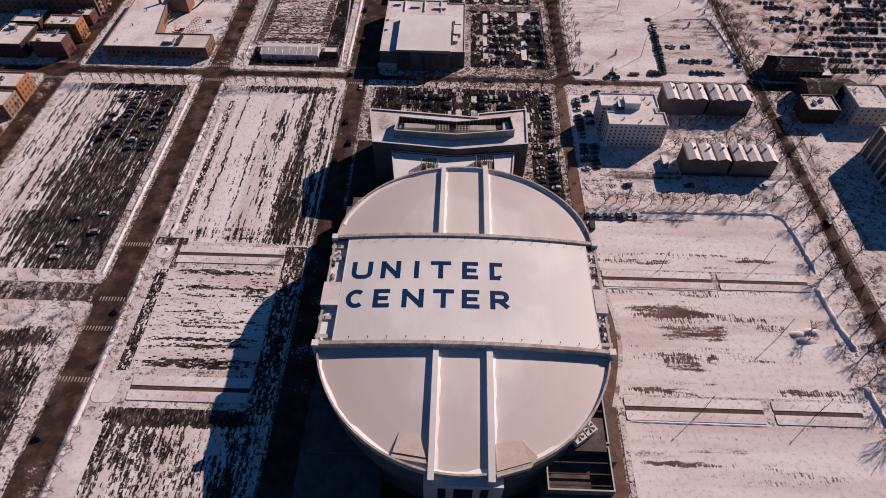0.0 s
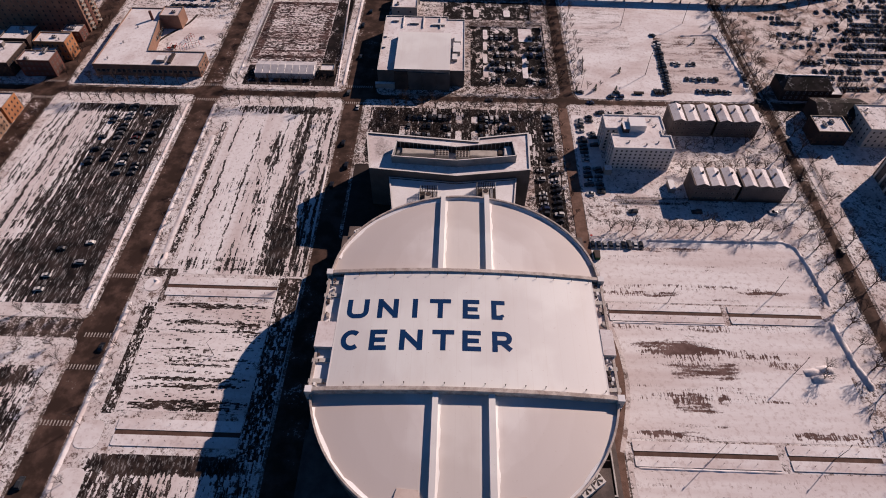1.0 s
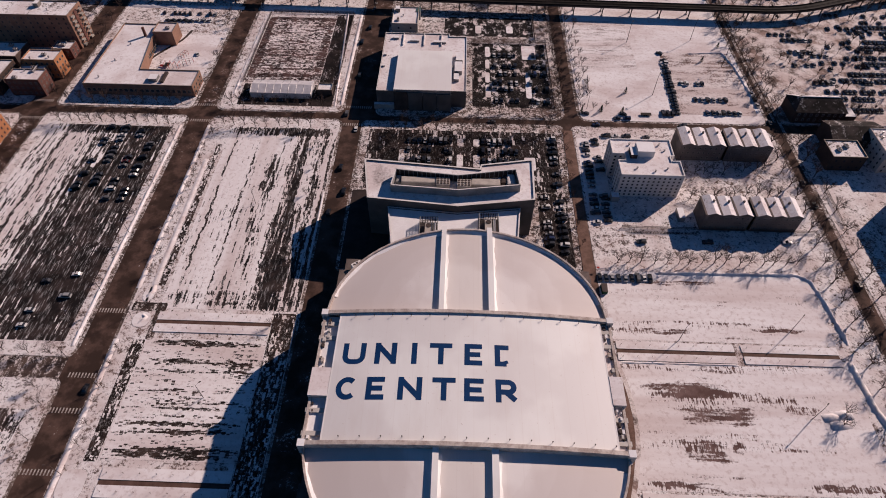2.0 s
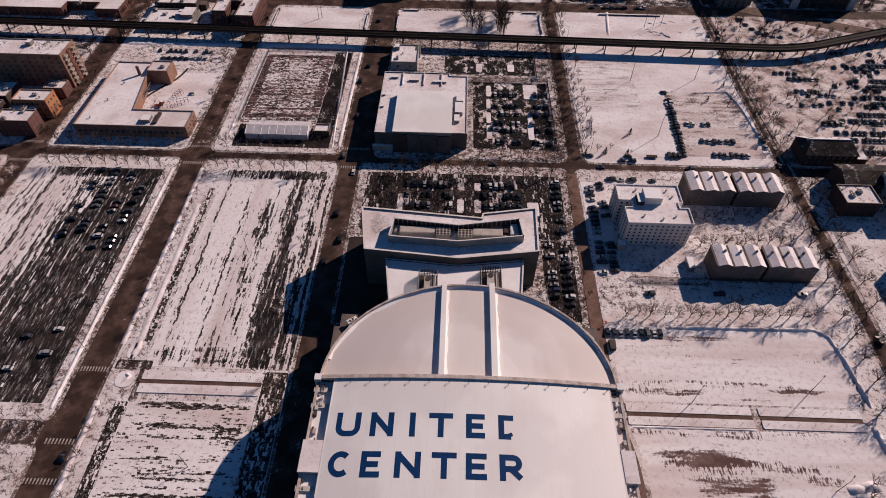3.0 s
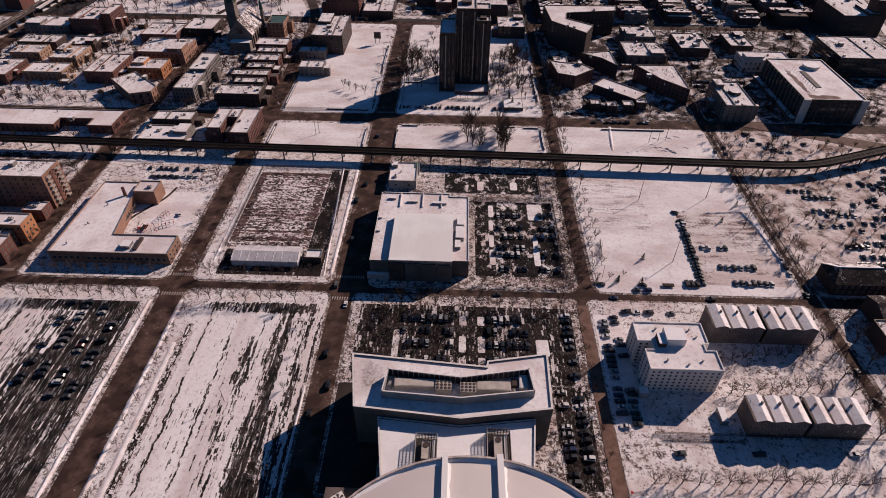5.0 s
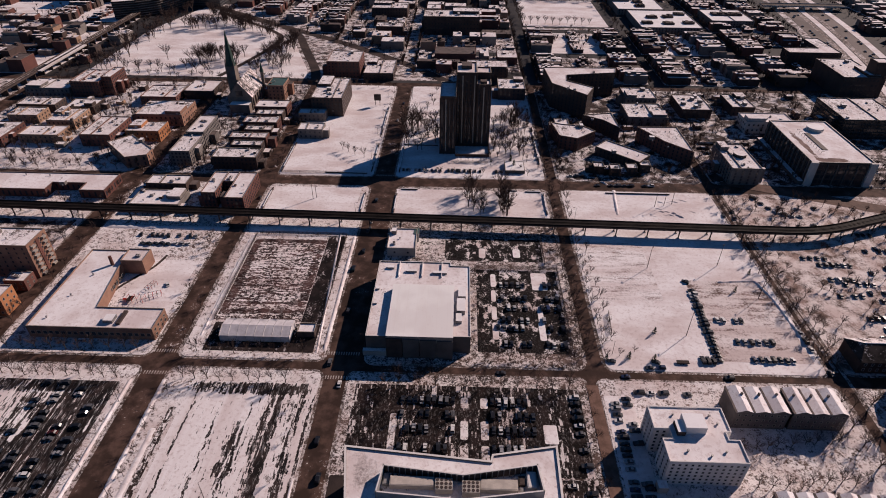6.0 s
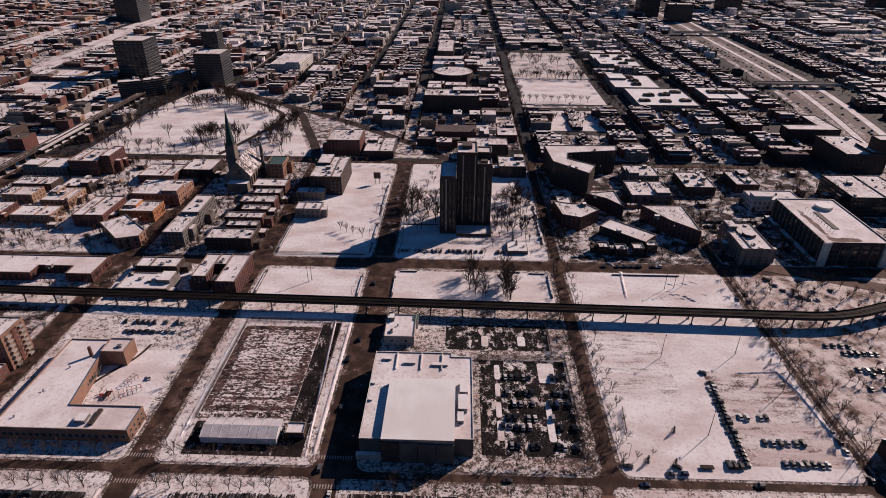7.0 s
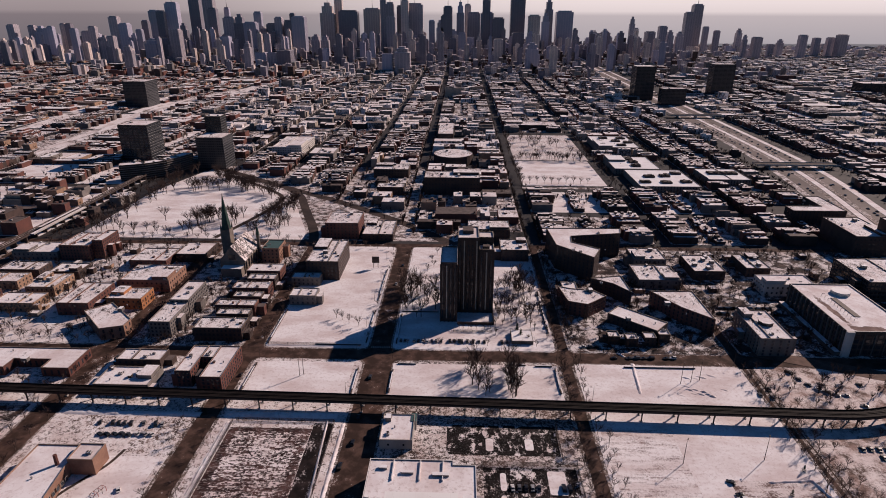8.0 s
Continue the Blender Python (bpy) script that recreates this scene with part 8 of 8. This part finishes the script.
viaduct = thing("viaduct", -441, 0, 0, "elevated railway viaduct with snow between its rails", "railway")
part("deck", Form().box(-4, 4, 430, 1000, 6.2, 7.0, STEEL, TIMBER), viaduct, "dark timber deck")
for x in (-2.9, 0.0, 2.9):
    part("snow_strip", Form().box(x - 0.55, x + 0.55, 430, 1000, 7.0, 7.12, SLUSH), viaduct, "strip of snow between the rails")
for x in (-4.0, 4.0):
    part("parapet", Form().box(x - 0.15, x + 0.15, 430, 1000, 6.2, 7.9, STEEL), viaduct)
PIER = Form().box(-3.6, 3.6, -0.5, 0.5, 0, 6.2, STEEL).mesh("pier")
for i in range(38):
    part("pier", PIER, viaduct, at=pose(0, 440 + i * 15, 0))
part("platform", Form().box(4.2, 8.0, 700, 790, 6.4, 7.6, CONCRETE, SNOW).box(4.6, 7.6, 712, 780, 10.2, 10.5, STEEL, ROOF_SNOW), viaduct, "station platform with a snowy canopy")
reserve(-447, -432, 430, 1000)

# ---- the far city ----
ROWS_X = [-2900, -2760, -2620, -2480, -2340, -2200, -2060, -1920, -1780, -1640, -1500, -1360, -1230, -1110, -1000, -890, -780, -670, -560, -430, -336, -243, -147, -60, 70, 200, 314, 425, 565, 690, 820, 950, 1080, 1210, 1350, 1500, 1650, 1800, 1960, 2120, 2280, 2440, 2600, 2760, 2920]
ROWS_Y = [130, 310, 497, 705, 805, 905, 1105, 1305, 1505, 1705, 1905, 2105, 2310, 2500, 2700, 2900, 3100, 3320, 3560, 3800, 4060, 4340, 4640]
city_rng = random.Random(77)
district_roofs = [ROOF_SNOW, ROOF_SNOW, ROOF_THIN, ROOF_THIN, ROOF_BARE]
district_walls = [BROWN, BROWN, RED, RED, BROWN, GREY_BRICK, TAN, STEEL, GREY_BRICK, LIMESTONE]
# Slate and grey prevail here: the cool tone of haze put into wall colours.
midtown_walls = [BROWN, SLATE, SLATE, RED, SLATE, GREY_BRICK, SLATE, GREY_BRICK, LIMESTONE]
outer_walls = [RED, RED, RED, TAN, BROWN, GREY_BRICK]
near_houses = 0
far_blocks, far_city, far_trees = Form(), Form(), Form()


def far_house(g, x0, x1, y0, y1, h, wall, roof):
    """Walls, a recessed snowy roof and a chimney or hut, for a house far off."""
    e = 0.35
    g.box(x0, x1, y0, y1, 0.1, h, wall, wall)
    g.face([(x0 + e, y0 + e, h + 0.02), (x1 - e, y0 + e, h + 0.02), (x1 - e, y1 - e, h + 0.02), (x0 + e, y1 - e, h + 0.02)], roof)
    if city_rng.random() < 0.35 and min(x1 - x0, y1 - y0) > 7:
        u, v, z = x0 + (x1 - x0) * city_rng.uniform(0.3, 0.7), y0 + (y1 - y0) * city_rng.uniform(0.3, 0.7), h + city_rng.uniform(2.0, 3.4)
        q = city_rng.choice(((x0 + e, u, y0 + e, v), (u, x1 - e, v, y1 - e), (x0 + e, u, v, y1 - e), (x0 + e, x1 - e, v, y1 - e)))
        g.box(*q, h, z, wall, roof)
    for k in range(city_rng.randrange(1, 5) if y0 < 1500 else city_rng.randrange(0, 2)):
        x, y, s = city_rng.uniform(x0 + 2, x1 - 2), city_rng.uniform(y0 + 2, y1 - 2), city_rng.uniform(0.5, 1.8)
        g.box(x - s, x + s, y - s, y + s, h, h + city_rng.uniform(0.8, 2.6), wall, roof)


for xi in range(len(ROWS_X) - 1):
    for yi in range(len(ROWS_Y) - 1):
        bx0, bx1, by0, by1 = ROWS_X[xi] + 8, ROWS_X[xi + 1] - 8, ROWS_Y[yi] + 8, ROWS_Y[yi + 1] - 8
        if by0 < 700 and -430 < bx0 < 400:
            continue
        if abs((bx0 + bx1) / 2) > 0.80 * (by1 - 20) + 160 or by0 > 4400:
            continue
        if by0 >= 700 and (free(bx0, bx1, by0, by1, 0) or bx1 < -425) or (abs(bx0) > 425 and by0 < 700):
            far_blocks.box(bx0, bx1, by0, by1, -0.05, 0.13, CONCRETE, YARD if city_rng.random() < (0.72 if bx0 > 540 else 0.3 if bx0 < -425 else 0.8) else SNOW_OPEN)
        elif by0 >= 700:
            # part of the block is laid out already: pave what is left in strips
            n = 24
            for i in range(n):
                a, b = by0 + (by1 - by0) * i / n, by0 + (by1 - by0) * (i + 1) / n
                if free(bx0, bx1, a, b, 0):
                    far_blocks.box(bx0, bx1, a, b, -0.05, 0.13, CONCRETE, YARD)
        outer = bx0 > 540 or bx0 < -640       # lower, more open districts with sheds and bare lots
        tall = by0 > 2300 and -1500 < bx0 < 1100
        kind = city_rng.random()
        if 60 < bx0 + 8 < 460 and 700 < by0 < 1000 or (kind < 0.30 and by0 < 2200):
            # rows of narrow houses back to back
            y = by0 + 2
            while y < by1 - 8:
                w = city_rng.uniform(6.5, 9)
                for x0, x1 in ((bx0 + 2, bx0 + city_rng.uniform(22, 32)), (bx1 - city_rng.uniform(22, 32), bx1 - 2), ((bx0 + bx1) / 2 - city_rng.uniform(3, 8), (bx0 + bx1) / 2 + city_rng.uniform(3, 8))):
                    h = city_rng.uniform(7, 10.5) if abs(x0 - (bx0 + bx1) / 2) > 12 else city_rng.uniform(3, 4.5)
                    if city_rng.random() < 0.94 and free(x0, x1, y, y + w):
                        wall, roof = city_rng.choice(district_walls[:6]), city_rng.choice((SNOW_ROOF, ROOF_SNOW, ROOF_SNOW, ROOF_THIN) if bx0 < -425 else district_roofs)
                        if near_houses < 200 and by0 < 1000:
                            t = thing("house", (x0 + x1) / 2, y + w / 2, 0.1, "narrow brick row house with a snowy flat roof", "house", "row houses")
                            g, inner = walls_form([(-(x1 - x0) / 2, -w / 2), ((x1 - x0) / 2, -w / 2), ((x1 - x0) / 2, w / 2), (-(x1 - x0) / 2, w / 2)], 0, h, wall, rim=0.4, thick=0.3)
                            part("wall", g, t)
                            part("roof", Form().prism(inner, h - 0.2, h + 0.04, ROOF_BARE, roof), t)
                            part("chimney", Form().box(-0.5, 0.5, -0.4, 0.4, h, h + 1.5, wall), t, at=pose(city_rng.uniform(-4, 4), w * 0.3, 0))
                            near_houses += 1
                        else:
                            far_house(far_city, x0, x1, y, y + w, h, wall, roof)
                y += w + city_rng.choice((0.05, 0.05, 0.05, 1.2))
        else:
            y = by0 + 2
            while y < by1 - 12:
                w = city_rng.choice((city_rng.uniform(8, 16), city_rng.uniform(10, 20), city_rng.uniform(16, 42))) if outer else city_rng.choice((city_rng.uniform(7, 14), city_rng.uniform(9, 19), city_rng.uniform(16, 32)))
                x = bx0 + 2
                while x < bx1 - 10:
                    d = city_rng.choice((city_rng.uniform(8, 20), city_rng.uniform(10, 34))) * (city_rng.choice((0.8, 1.3, 2.4)) if outer else city_rng.choice((0.9, 1.0, 1.6)))
                    x1, y1 = min(x + d, bx1 - 2), min(y + w, by1 - 2)
                    h = city_rng.choice((5, 6, 7, 8, 8.5, 9, 10, 11, 13, 15))
                    if tall:
                        h = city_rng.choice((7, 9, 9, 11, 12, 14, 16, 18, 22, 28, 38)) * (1.0 if by0 < 2900 else 1.5)
                        if h > 24:
                            x1, y1 = min(x1, x + 20), min(y1, y + 22)
                    elif by0 > 1500 and city_rng.random() < 0.05:
                        h *= 2
                    if outer and not tall:
                        h *= 0.65
                    if city_rng.random() < (0.60 if bx0 > 540 else 0.62 if outer else 0.80) and x1 - x > 6 and y1 - y > 6 and free(x, x1, y, y1):
                        wall, roof = city_rng.choice(outer_walls if outer and bx0 < 0 else midtown_walls if by0 > 1000 else district_walls), city_rng.choice((SNOW_ROOF, ROOF_SNOW, ROOF_SNOW, ROOF_THIN, ROOF_BARE) if outer else district_roofs)
                        if tall and h > 24:
                            wall = city_rng.choice((FACADES[0], FACADES[1], FACADES[3], FACADES[3], BROWN, GREY_BRICK))
                        if near_houses < 235 and by0 < 1000:
                            t = thing("building", (x + x1) / 2, (y + y1) / 2, 0.1, "flat-roofed brick city building under snow", "building", "city buildings")
                            g, inner = walls_form([(-(x1 - x) / 2, -(y1 - y) / 2), ((x1 - x) / 2, -(y1 - y) / 2), ((x1 - x) / 2, (y1 - y) / 2), (-(x1 - x) / 2, (y1 - y) / 2)], 0, h, wall, rim=0.5, thick=0.35)
                            part("wall", g, t)
                            part("roof", Form().prism(inner, h - 0.2, h + 0.04, ROOF_BARE, roof), t)
                            part("rooftop_unit", UNIT, t, at=pose(city_rng.uniform(-3, 3), city_rng.uniform(-3, 3), h))
                            near_houses += 1
                        else:
                            far_house(far_city, x, x1, y, y1, h, wall, roof)
                    x = x1 + city_rng.choice((0.5, 2, 4, 9))
                y += w + city_rng.choice((1, 3, 6, 12))
        for i in range(70 if bx0 < -425 and by0 < 1300 else 130 if by0 < 1300 else 60 if by0 < 2000 else 16):
            x, y = (city_rng.choice((bx0 - 1, bx1 + 1)), city_rng.uniform(by0, by1)) if i % 2 else (city_rng.uniform(bx0, bx1), city_rng.uniform(by0, by1))
            if not free(x, x, y, y, 2):
                continue
            hgt = city_rng.uniform(6, 10)
            far_trees.tube((x, y, 0.1), (x, y, hgt * 0.45), 0.25, 0.15, BARK, 3)
            for k in range(12 if by0 < 1200 else 7):
                an = city_rng.uniform(0, 6.283)
                r = hgt * city_rng.uniform(0.2, 0.42)
                far_trees.spike((x, y, hgt * city_rng.uniform(0.25, 0.45)), (x + r * math.cos(an), y + r * math.sin(an), hgt * city_rng.uniform(0.6, 1.05)), 0.26, TWIG)
setting("city_pavement", far_blocks, "snow-covered pavements and yards of the far city blocks", "pavement", "stuff")
setting("far_city_buildings", far_city, "far flat-roofed brick buildings under snow, street after street", "buildings", "stuff")
setting("far_trees", far_trees, "bare trees along far streets and yards", "trees", "stuff")

# ---- skyline ----
sky_rng = random.Random(15)


def skyscraper(x0, x1, y, h, style=None):
    if x1 - x0 > 64 and h < 200:      # broad ones stand as two towers close together
        k = x0 + (x1 - x0) * sky_rng.uniform(0.42, 0.58)
        skyscraper(x0, k - 4, y + 15, h * sky_rng.uniform(0.72, 1.0), style)
        skyscraper(k + 4, x1, y, h * sky_rng.uniform(0.85, 1.0), style)
        return
    w = (x1 - x0) * 0.96
    d = max(24.0, min(60.0, w * sky_rng.uniform(0.7, 1.1)))
    m = FACADES[sky_rng.choice((0, 0, 0, 1, 2, 2, 3, 3)) if style is None else style]
    t = thing("skyscraper", (x0 + x1) / 2, y + d / 2, 0, ("high-rise office tower on the skyline, greyed by painted haze", "high-rise tower on the skyline, pale with painted haze", "glass tower on the skyline in painted haze blue", "dark glass tower on the skyline")[FACADES.index(m)], "skyscraper", "skyline towers")
    k = sky_rng.random()
    cut = h * (0.80 if k < 0.3 else 0.97)
    a, b = w / 2, d / 2
    part("shaft", Form().prism([(-a, -b), (a, -b), (a, b), (-a, b)], 0, cut, m, ROOF_SNOW), t)
    if k < 0.3:
        part("setback", Form().prism([(-a * 0.72, -b * 0.72), (a * 0.72, -b * 0.72), (a * 0.72, b * 0.72), (-a * 0.72, b * 0.72)], cut, h * 0.93, m, ROOF_SNOW), t)
        part("crown", Form().prism([(-a * 0.4, -b * 0.4), (a * 0.4, -b * 0.4), (a * 0.4, b * 0.4), (-a * 0.4, b * 0.4)], h * 0.93, h, m), t)
    else:
        part("crown", Form().prism([(-a * 0.8, -b * 0.7), (a * 0.8, -b * 0.7), (a * 0.8, b * 0.7), (-a * 0.8, b * 0.7)], cut, h, m, ROOF_BARE), t)
    if h > 240:
        part("mast", Form().tube((0, 0, h), (0, 0, h + 40), 1.6, 0.4, STEEL, 5), t)


skyscraper(-2321, -2281, 3300, 156)
skyscraper(-2235, -2147, 3320, 156)
skyscraper(-2121, -2056, 3260, 151)
skyscraper(-2156, -2086, 3460, 163)
skyscraper(-1777, -1747, 2950, 147)
skyscraper(-1999, -1910, 3380, 149)
skyscraper(-1610, -1536, 2870, 128)
skyscraper(-1759, -1714, 3250, 197)
skyscraper(-1714, -1668, 3250, 165)
skyscraper(-1660, -1589, 3230, 153)
skyscraper(-1646, -1612, 3350, 178)
skyscraper(-1778, -1727, 3700, 228)
skyscraper(-1695, -1652, 3620, 225)
skyscraper(-1713, -1641, 3770, 270)
skyscraper(-1387, -1336, 2840, 109)
skyscraper(-1358, -1254, 2900, 150)
skyscraper(-1473, -1432, 3390, 163)
skyscraper(-1541, -1479, 3700, 313)
skyscraper(-1438, -1378, 3640, 298)
skyscraper(-1403, -1353, 3610, 239)
skyscraper(-1370, -1340, 3770, 243)
skyscraper(-1198, -1139, 3280, 196)
skyscraper(-1137, -1086, 3260, 208)
skyscraper(-1079, -1038, 2910, 118)
skyscraper(-830, -805, 2490, 115)
skyscraper(-1080, -1016, 3230, 173)
skyscraper(-1189, -1145, 3730, 221)
skyscraper(-1058, -993, 3310, 148)
skyscraper(-991, -938, 3310, 166)
skyscraper(-942, -904, 3290, 196)
skyscraper(-890, -838, 3280, 179)
skyscraper(-954, -925, 3620, 214)
skyscraper(-1312, -1277, 2520, 98)
skyscraper(-748, -691, 2630, 76)
skyscraper(-852, -757, 2660, 73)
skyscraper(-913, -859, 3340, 181)
skyscraper(-846, -780, 3250, 200)
skyscraper(-703, -617, 3020, 139)
skyscraper(-789, -708, 3630, 267)
skyscraper(-728, -683, 3740, 303)
skyscraper(-692, -581, 3650, 229)
skyscraper(-558, -461, 3690, 241)
skyscraper(-451, -418, 3600, 300)
skyscraper(-417, -374, 3580, 269)
skyscraper(-385, -339, 3300, 201)
skyscraper(-370, -326, 3680, 255)
skyscraper(-319, -218, 3610, 265)
skyscraper(-335, -292, 3550, 282)
skyscraper(-236, -158, 3000, 113)
skyscraper(-174, -101, 3320, 189)
skyscraper(-107, -58, 3530, 251)
skyscraper(-114, -54, 3320, 208)
skyscraper(-61, 12, 3010, 141)
skyscraper(18, 85, 3050, 141)
skyscraper(-38, 5, 3620, 271)
skyscraper(6, 43, 3770, 264)
skyscraper(21, 95, 3690, 221)
skyscraper(102, 145, 3590, 288)
skyscraper(94, 167, 3660, 222)
skyscraper(147, 207, 3360, 196)
skyscraper(262, 345, 3720, 338, 3)
skyscraper(246, 359, 3320, 147)
skyscraper(327, 387, 3360, 209)
skyscraper(448, 492, 3670, 294)
skyscraper(421, 463, 3580, 216)
skyscraper(501, 593, 3600, 229)
skyscraper(135, 176, 2920, 111)
skyscraper(235, 284, 2510, 113)
skyscraper(316, 345, 2440, 103)
skyscraper(-302, -262, 2450, 76)
skyscraper(-255, -196, 2440, 100)
skyscraper(981, 1012, 3920, 199, 0)
skyscraper(920, 941, 3580, 144, 0)
skyscraper(670, 766, 3460, 133)
skyscraper(974, 1023, 3540, 128, 0)
skyscraper(1167, 1214, 3950, 148, 0)
skyscraper(1104, 1189, 3580, 145, 0)
skyscraper(1305, 1359, 3930, 226, 0)
skyscraper(1369, 1427, 4000, 270, 0)
skyscraper(1399, 1430, 3880, 147, 0)
skyscraper(1444, 1474, 3820, 127, 0)
skyscraper(1642, 1674, 3990, 134, 0)
skyscraper(1444, 1466, 3440, 116, 0)
skyscraper(1481, 1525, 3400, 107, 0)
skyscraper(1616, 1689, 3510, 93, 0)
skyscraper(1731, 1770, 3440, 117, 0)
skyscraper(1884, 1916, 3580, 98, 0)
skyscraper(1954, 1991, 3580, 100, 0)
skyscraper(1979, 2024, 3520, 116, 0)
# low fringe of lesser towers along the lake
fringe = Form()
for i in range(240):
    x = -3300 + 6600 * sky_rng.random()
    y = sky_rng.uniform(3500, 4500)
    h = sky_rng.uniform(25, 75) * (1.35 if -2600 < x < 1000 else 0.6)
    w, d = sky_rng.uniform(20, 42), sky_rng.uniform(20, 34)
    m = sky_rng.choice(FACADES[:3])
    fringe.box(x, x + w, y, y + d, 0, h * 0.93, m, ROOF_SNOW).box(x + w * 0.2, x + w * 0.8, y + d * 0.2, y + d * 0.8, h * 0.93, h, m)
for i in range(330):
    x, y = sky_rng.uniform(-2500, 900), sky_rng.uniform(2650, 2950) if i < 60 else sky_rng.uniform(2800, 3700)
    w, d = sky_rng.uniform(12, 27), sky_rng.uniform(12, 26)
    h = sky_rng.uniform(45, 150) * (1.0 if x > -1400 else 0.75)
    m = FACADES[sky_rng.choice((0, 1, 1, 2, 3, 3))]
    if i < 60:       # the nearer ones stand as buildings of their own
        t = thing("high_rise", x + w / 2, y + d / 2, 0, "slender apartment high-rise below the taller skyline", "tower block", "lesser towers")
        part("shaft", Form().box(-w / 2, w / 2, -d / 2, d / 2, 0, h * 0.95, m, ROOF_SNOW), t)
        part("crown", Form().box(-w * 0.35, w * 0.2, -d * 0.3, d * 0.3, h * 0.95, h, m, ROOF_BARE), t)
        continue
    fringe.box(x, x + w, y, y + d, 0, h * 0.95, m, ROOF_SNOW).box(x + w * 0.15, x + w * 0.7, y + d * 0.2, y + d * 0.8, h * 0.95, h, m)
setting("far_towers", fringe, "low fringe of far grey apartment towers along the lake", "towers", "stuff")

# ---- lake, and a backdrop with painted haze ----
setting("lake", Form().box(-5600, 5600, 4660, 5090, 0.2, 0.3, LAKE), "cold grey lake along the far shore", "water")


def distance_material():
    m = bpy.data.materials.new("glowing_lake_sky_haze")
    m.use_nodes = True
    nt = m.node_tree
    nt.nodes.clear()
    c = nt.nodes.new("ShaderNodeTexCoord").outputs["Object"]
    p = nt.nodes.new("ShaderNodeSeparateXYZ")
    nt.links.new(c, p.inputs[0])
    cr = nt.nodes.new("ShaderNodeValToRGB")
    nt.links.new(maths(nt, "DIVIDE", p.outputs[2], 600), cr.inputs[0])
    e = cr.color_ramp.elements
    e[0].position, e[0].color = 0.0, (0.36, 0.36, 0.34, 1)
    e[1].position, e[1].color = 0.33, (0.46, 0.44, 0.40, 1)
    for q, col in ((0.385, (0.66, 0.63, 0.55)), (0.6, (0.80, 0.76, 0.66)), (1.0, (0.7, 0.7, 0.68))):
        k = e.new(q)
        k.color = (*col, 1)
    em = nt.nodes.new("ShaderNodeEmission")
    east = ramp(nt, p.outputs[0], -3200, 1200)    # the glow is painted paler towards the sun
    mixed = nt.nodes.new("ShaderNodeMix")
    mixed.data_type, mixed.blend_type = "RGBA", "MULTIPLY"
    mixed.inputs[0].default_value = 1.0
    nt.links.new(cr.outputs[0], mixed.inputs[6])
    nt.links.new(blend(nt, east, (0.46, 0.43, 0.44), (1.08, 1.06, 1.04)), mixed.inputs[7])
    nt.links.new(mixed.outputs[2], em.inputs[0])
    em.inputs[1].default_value = 1.0
    out = nt.nodes.new("ShaderNodeOutputMaterial")
    nt.links.new(em.outputs[0], out.inputs[0])
    return m


# This sheet glows by itself; haze and sky light are painted into it.
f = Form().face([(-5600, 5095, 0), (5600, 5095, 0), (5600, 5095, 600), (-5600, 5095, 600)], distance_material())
setting("backdrop", f, "glowing backdrop painted with hazy lake horizon and pale winter sky", "backdrop")
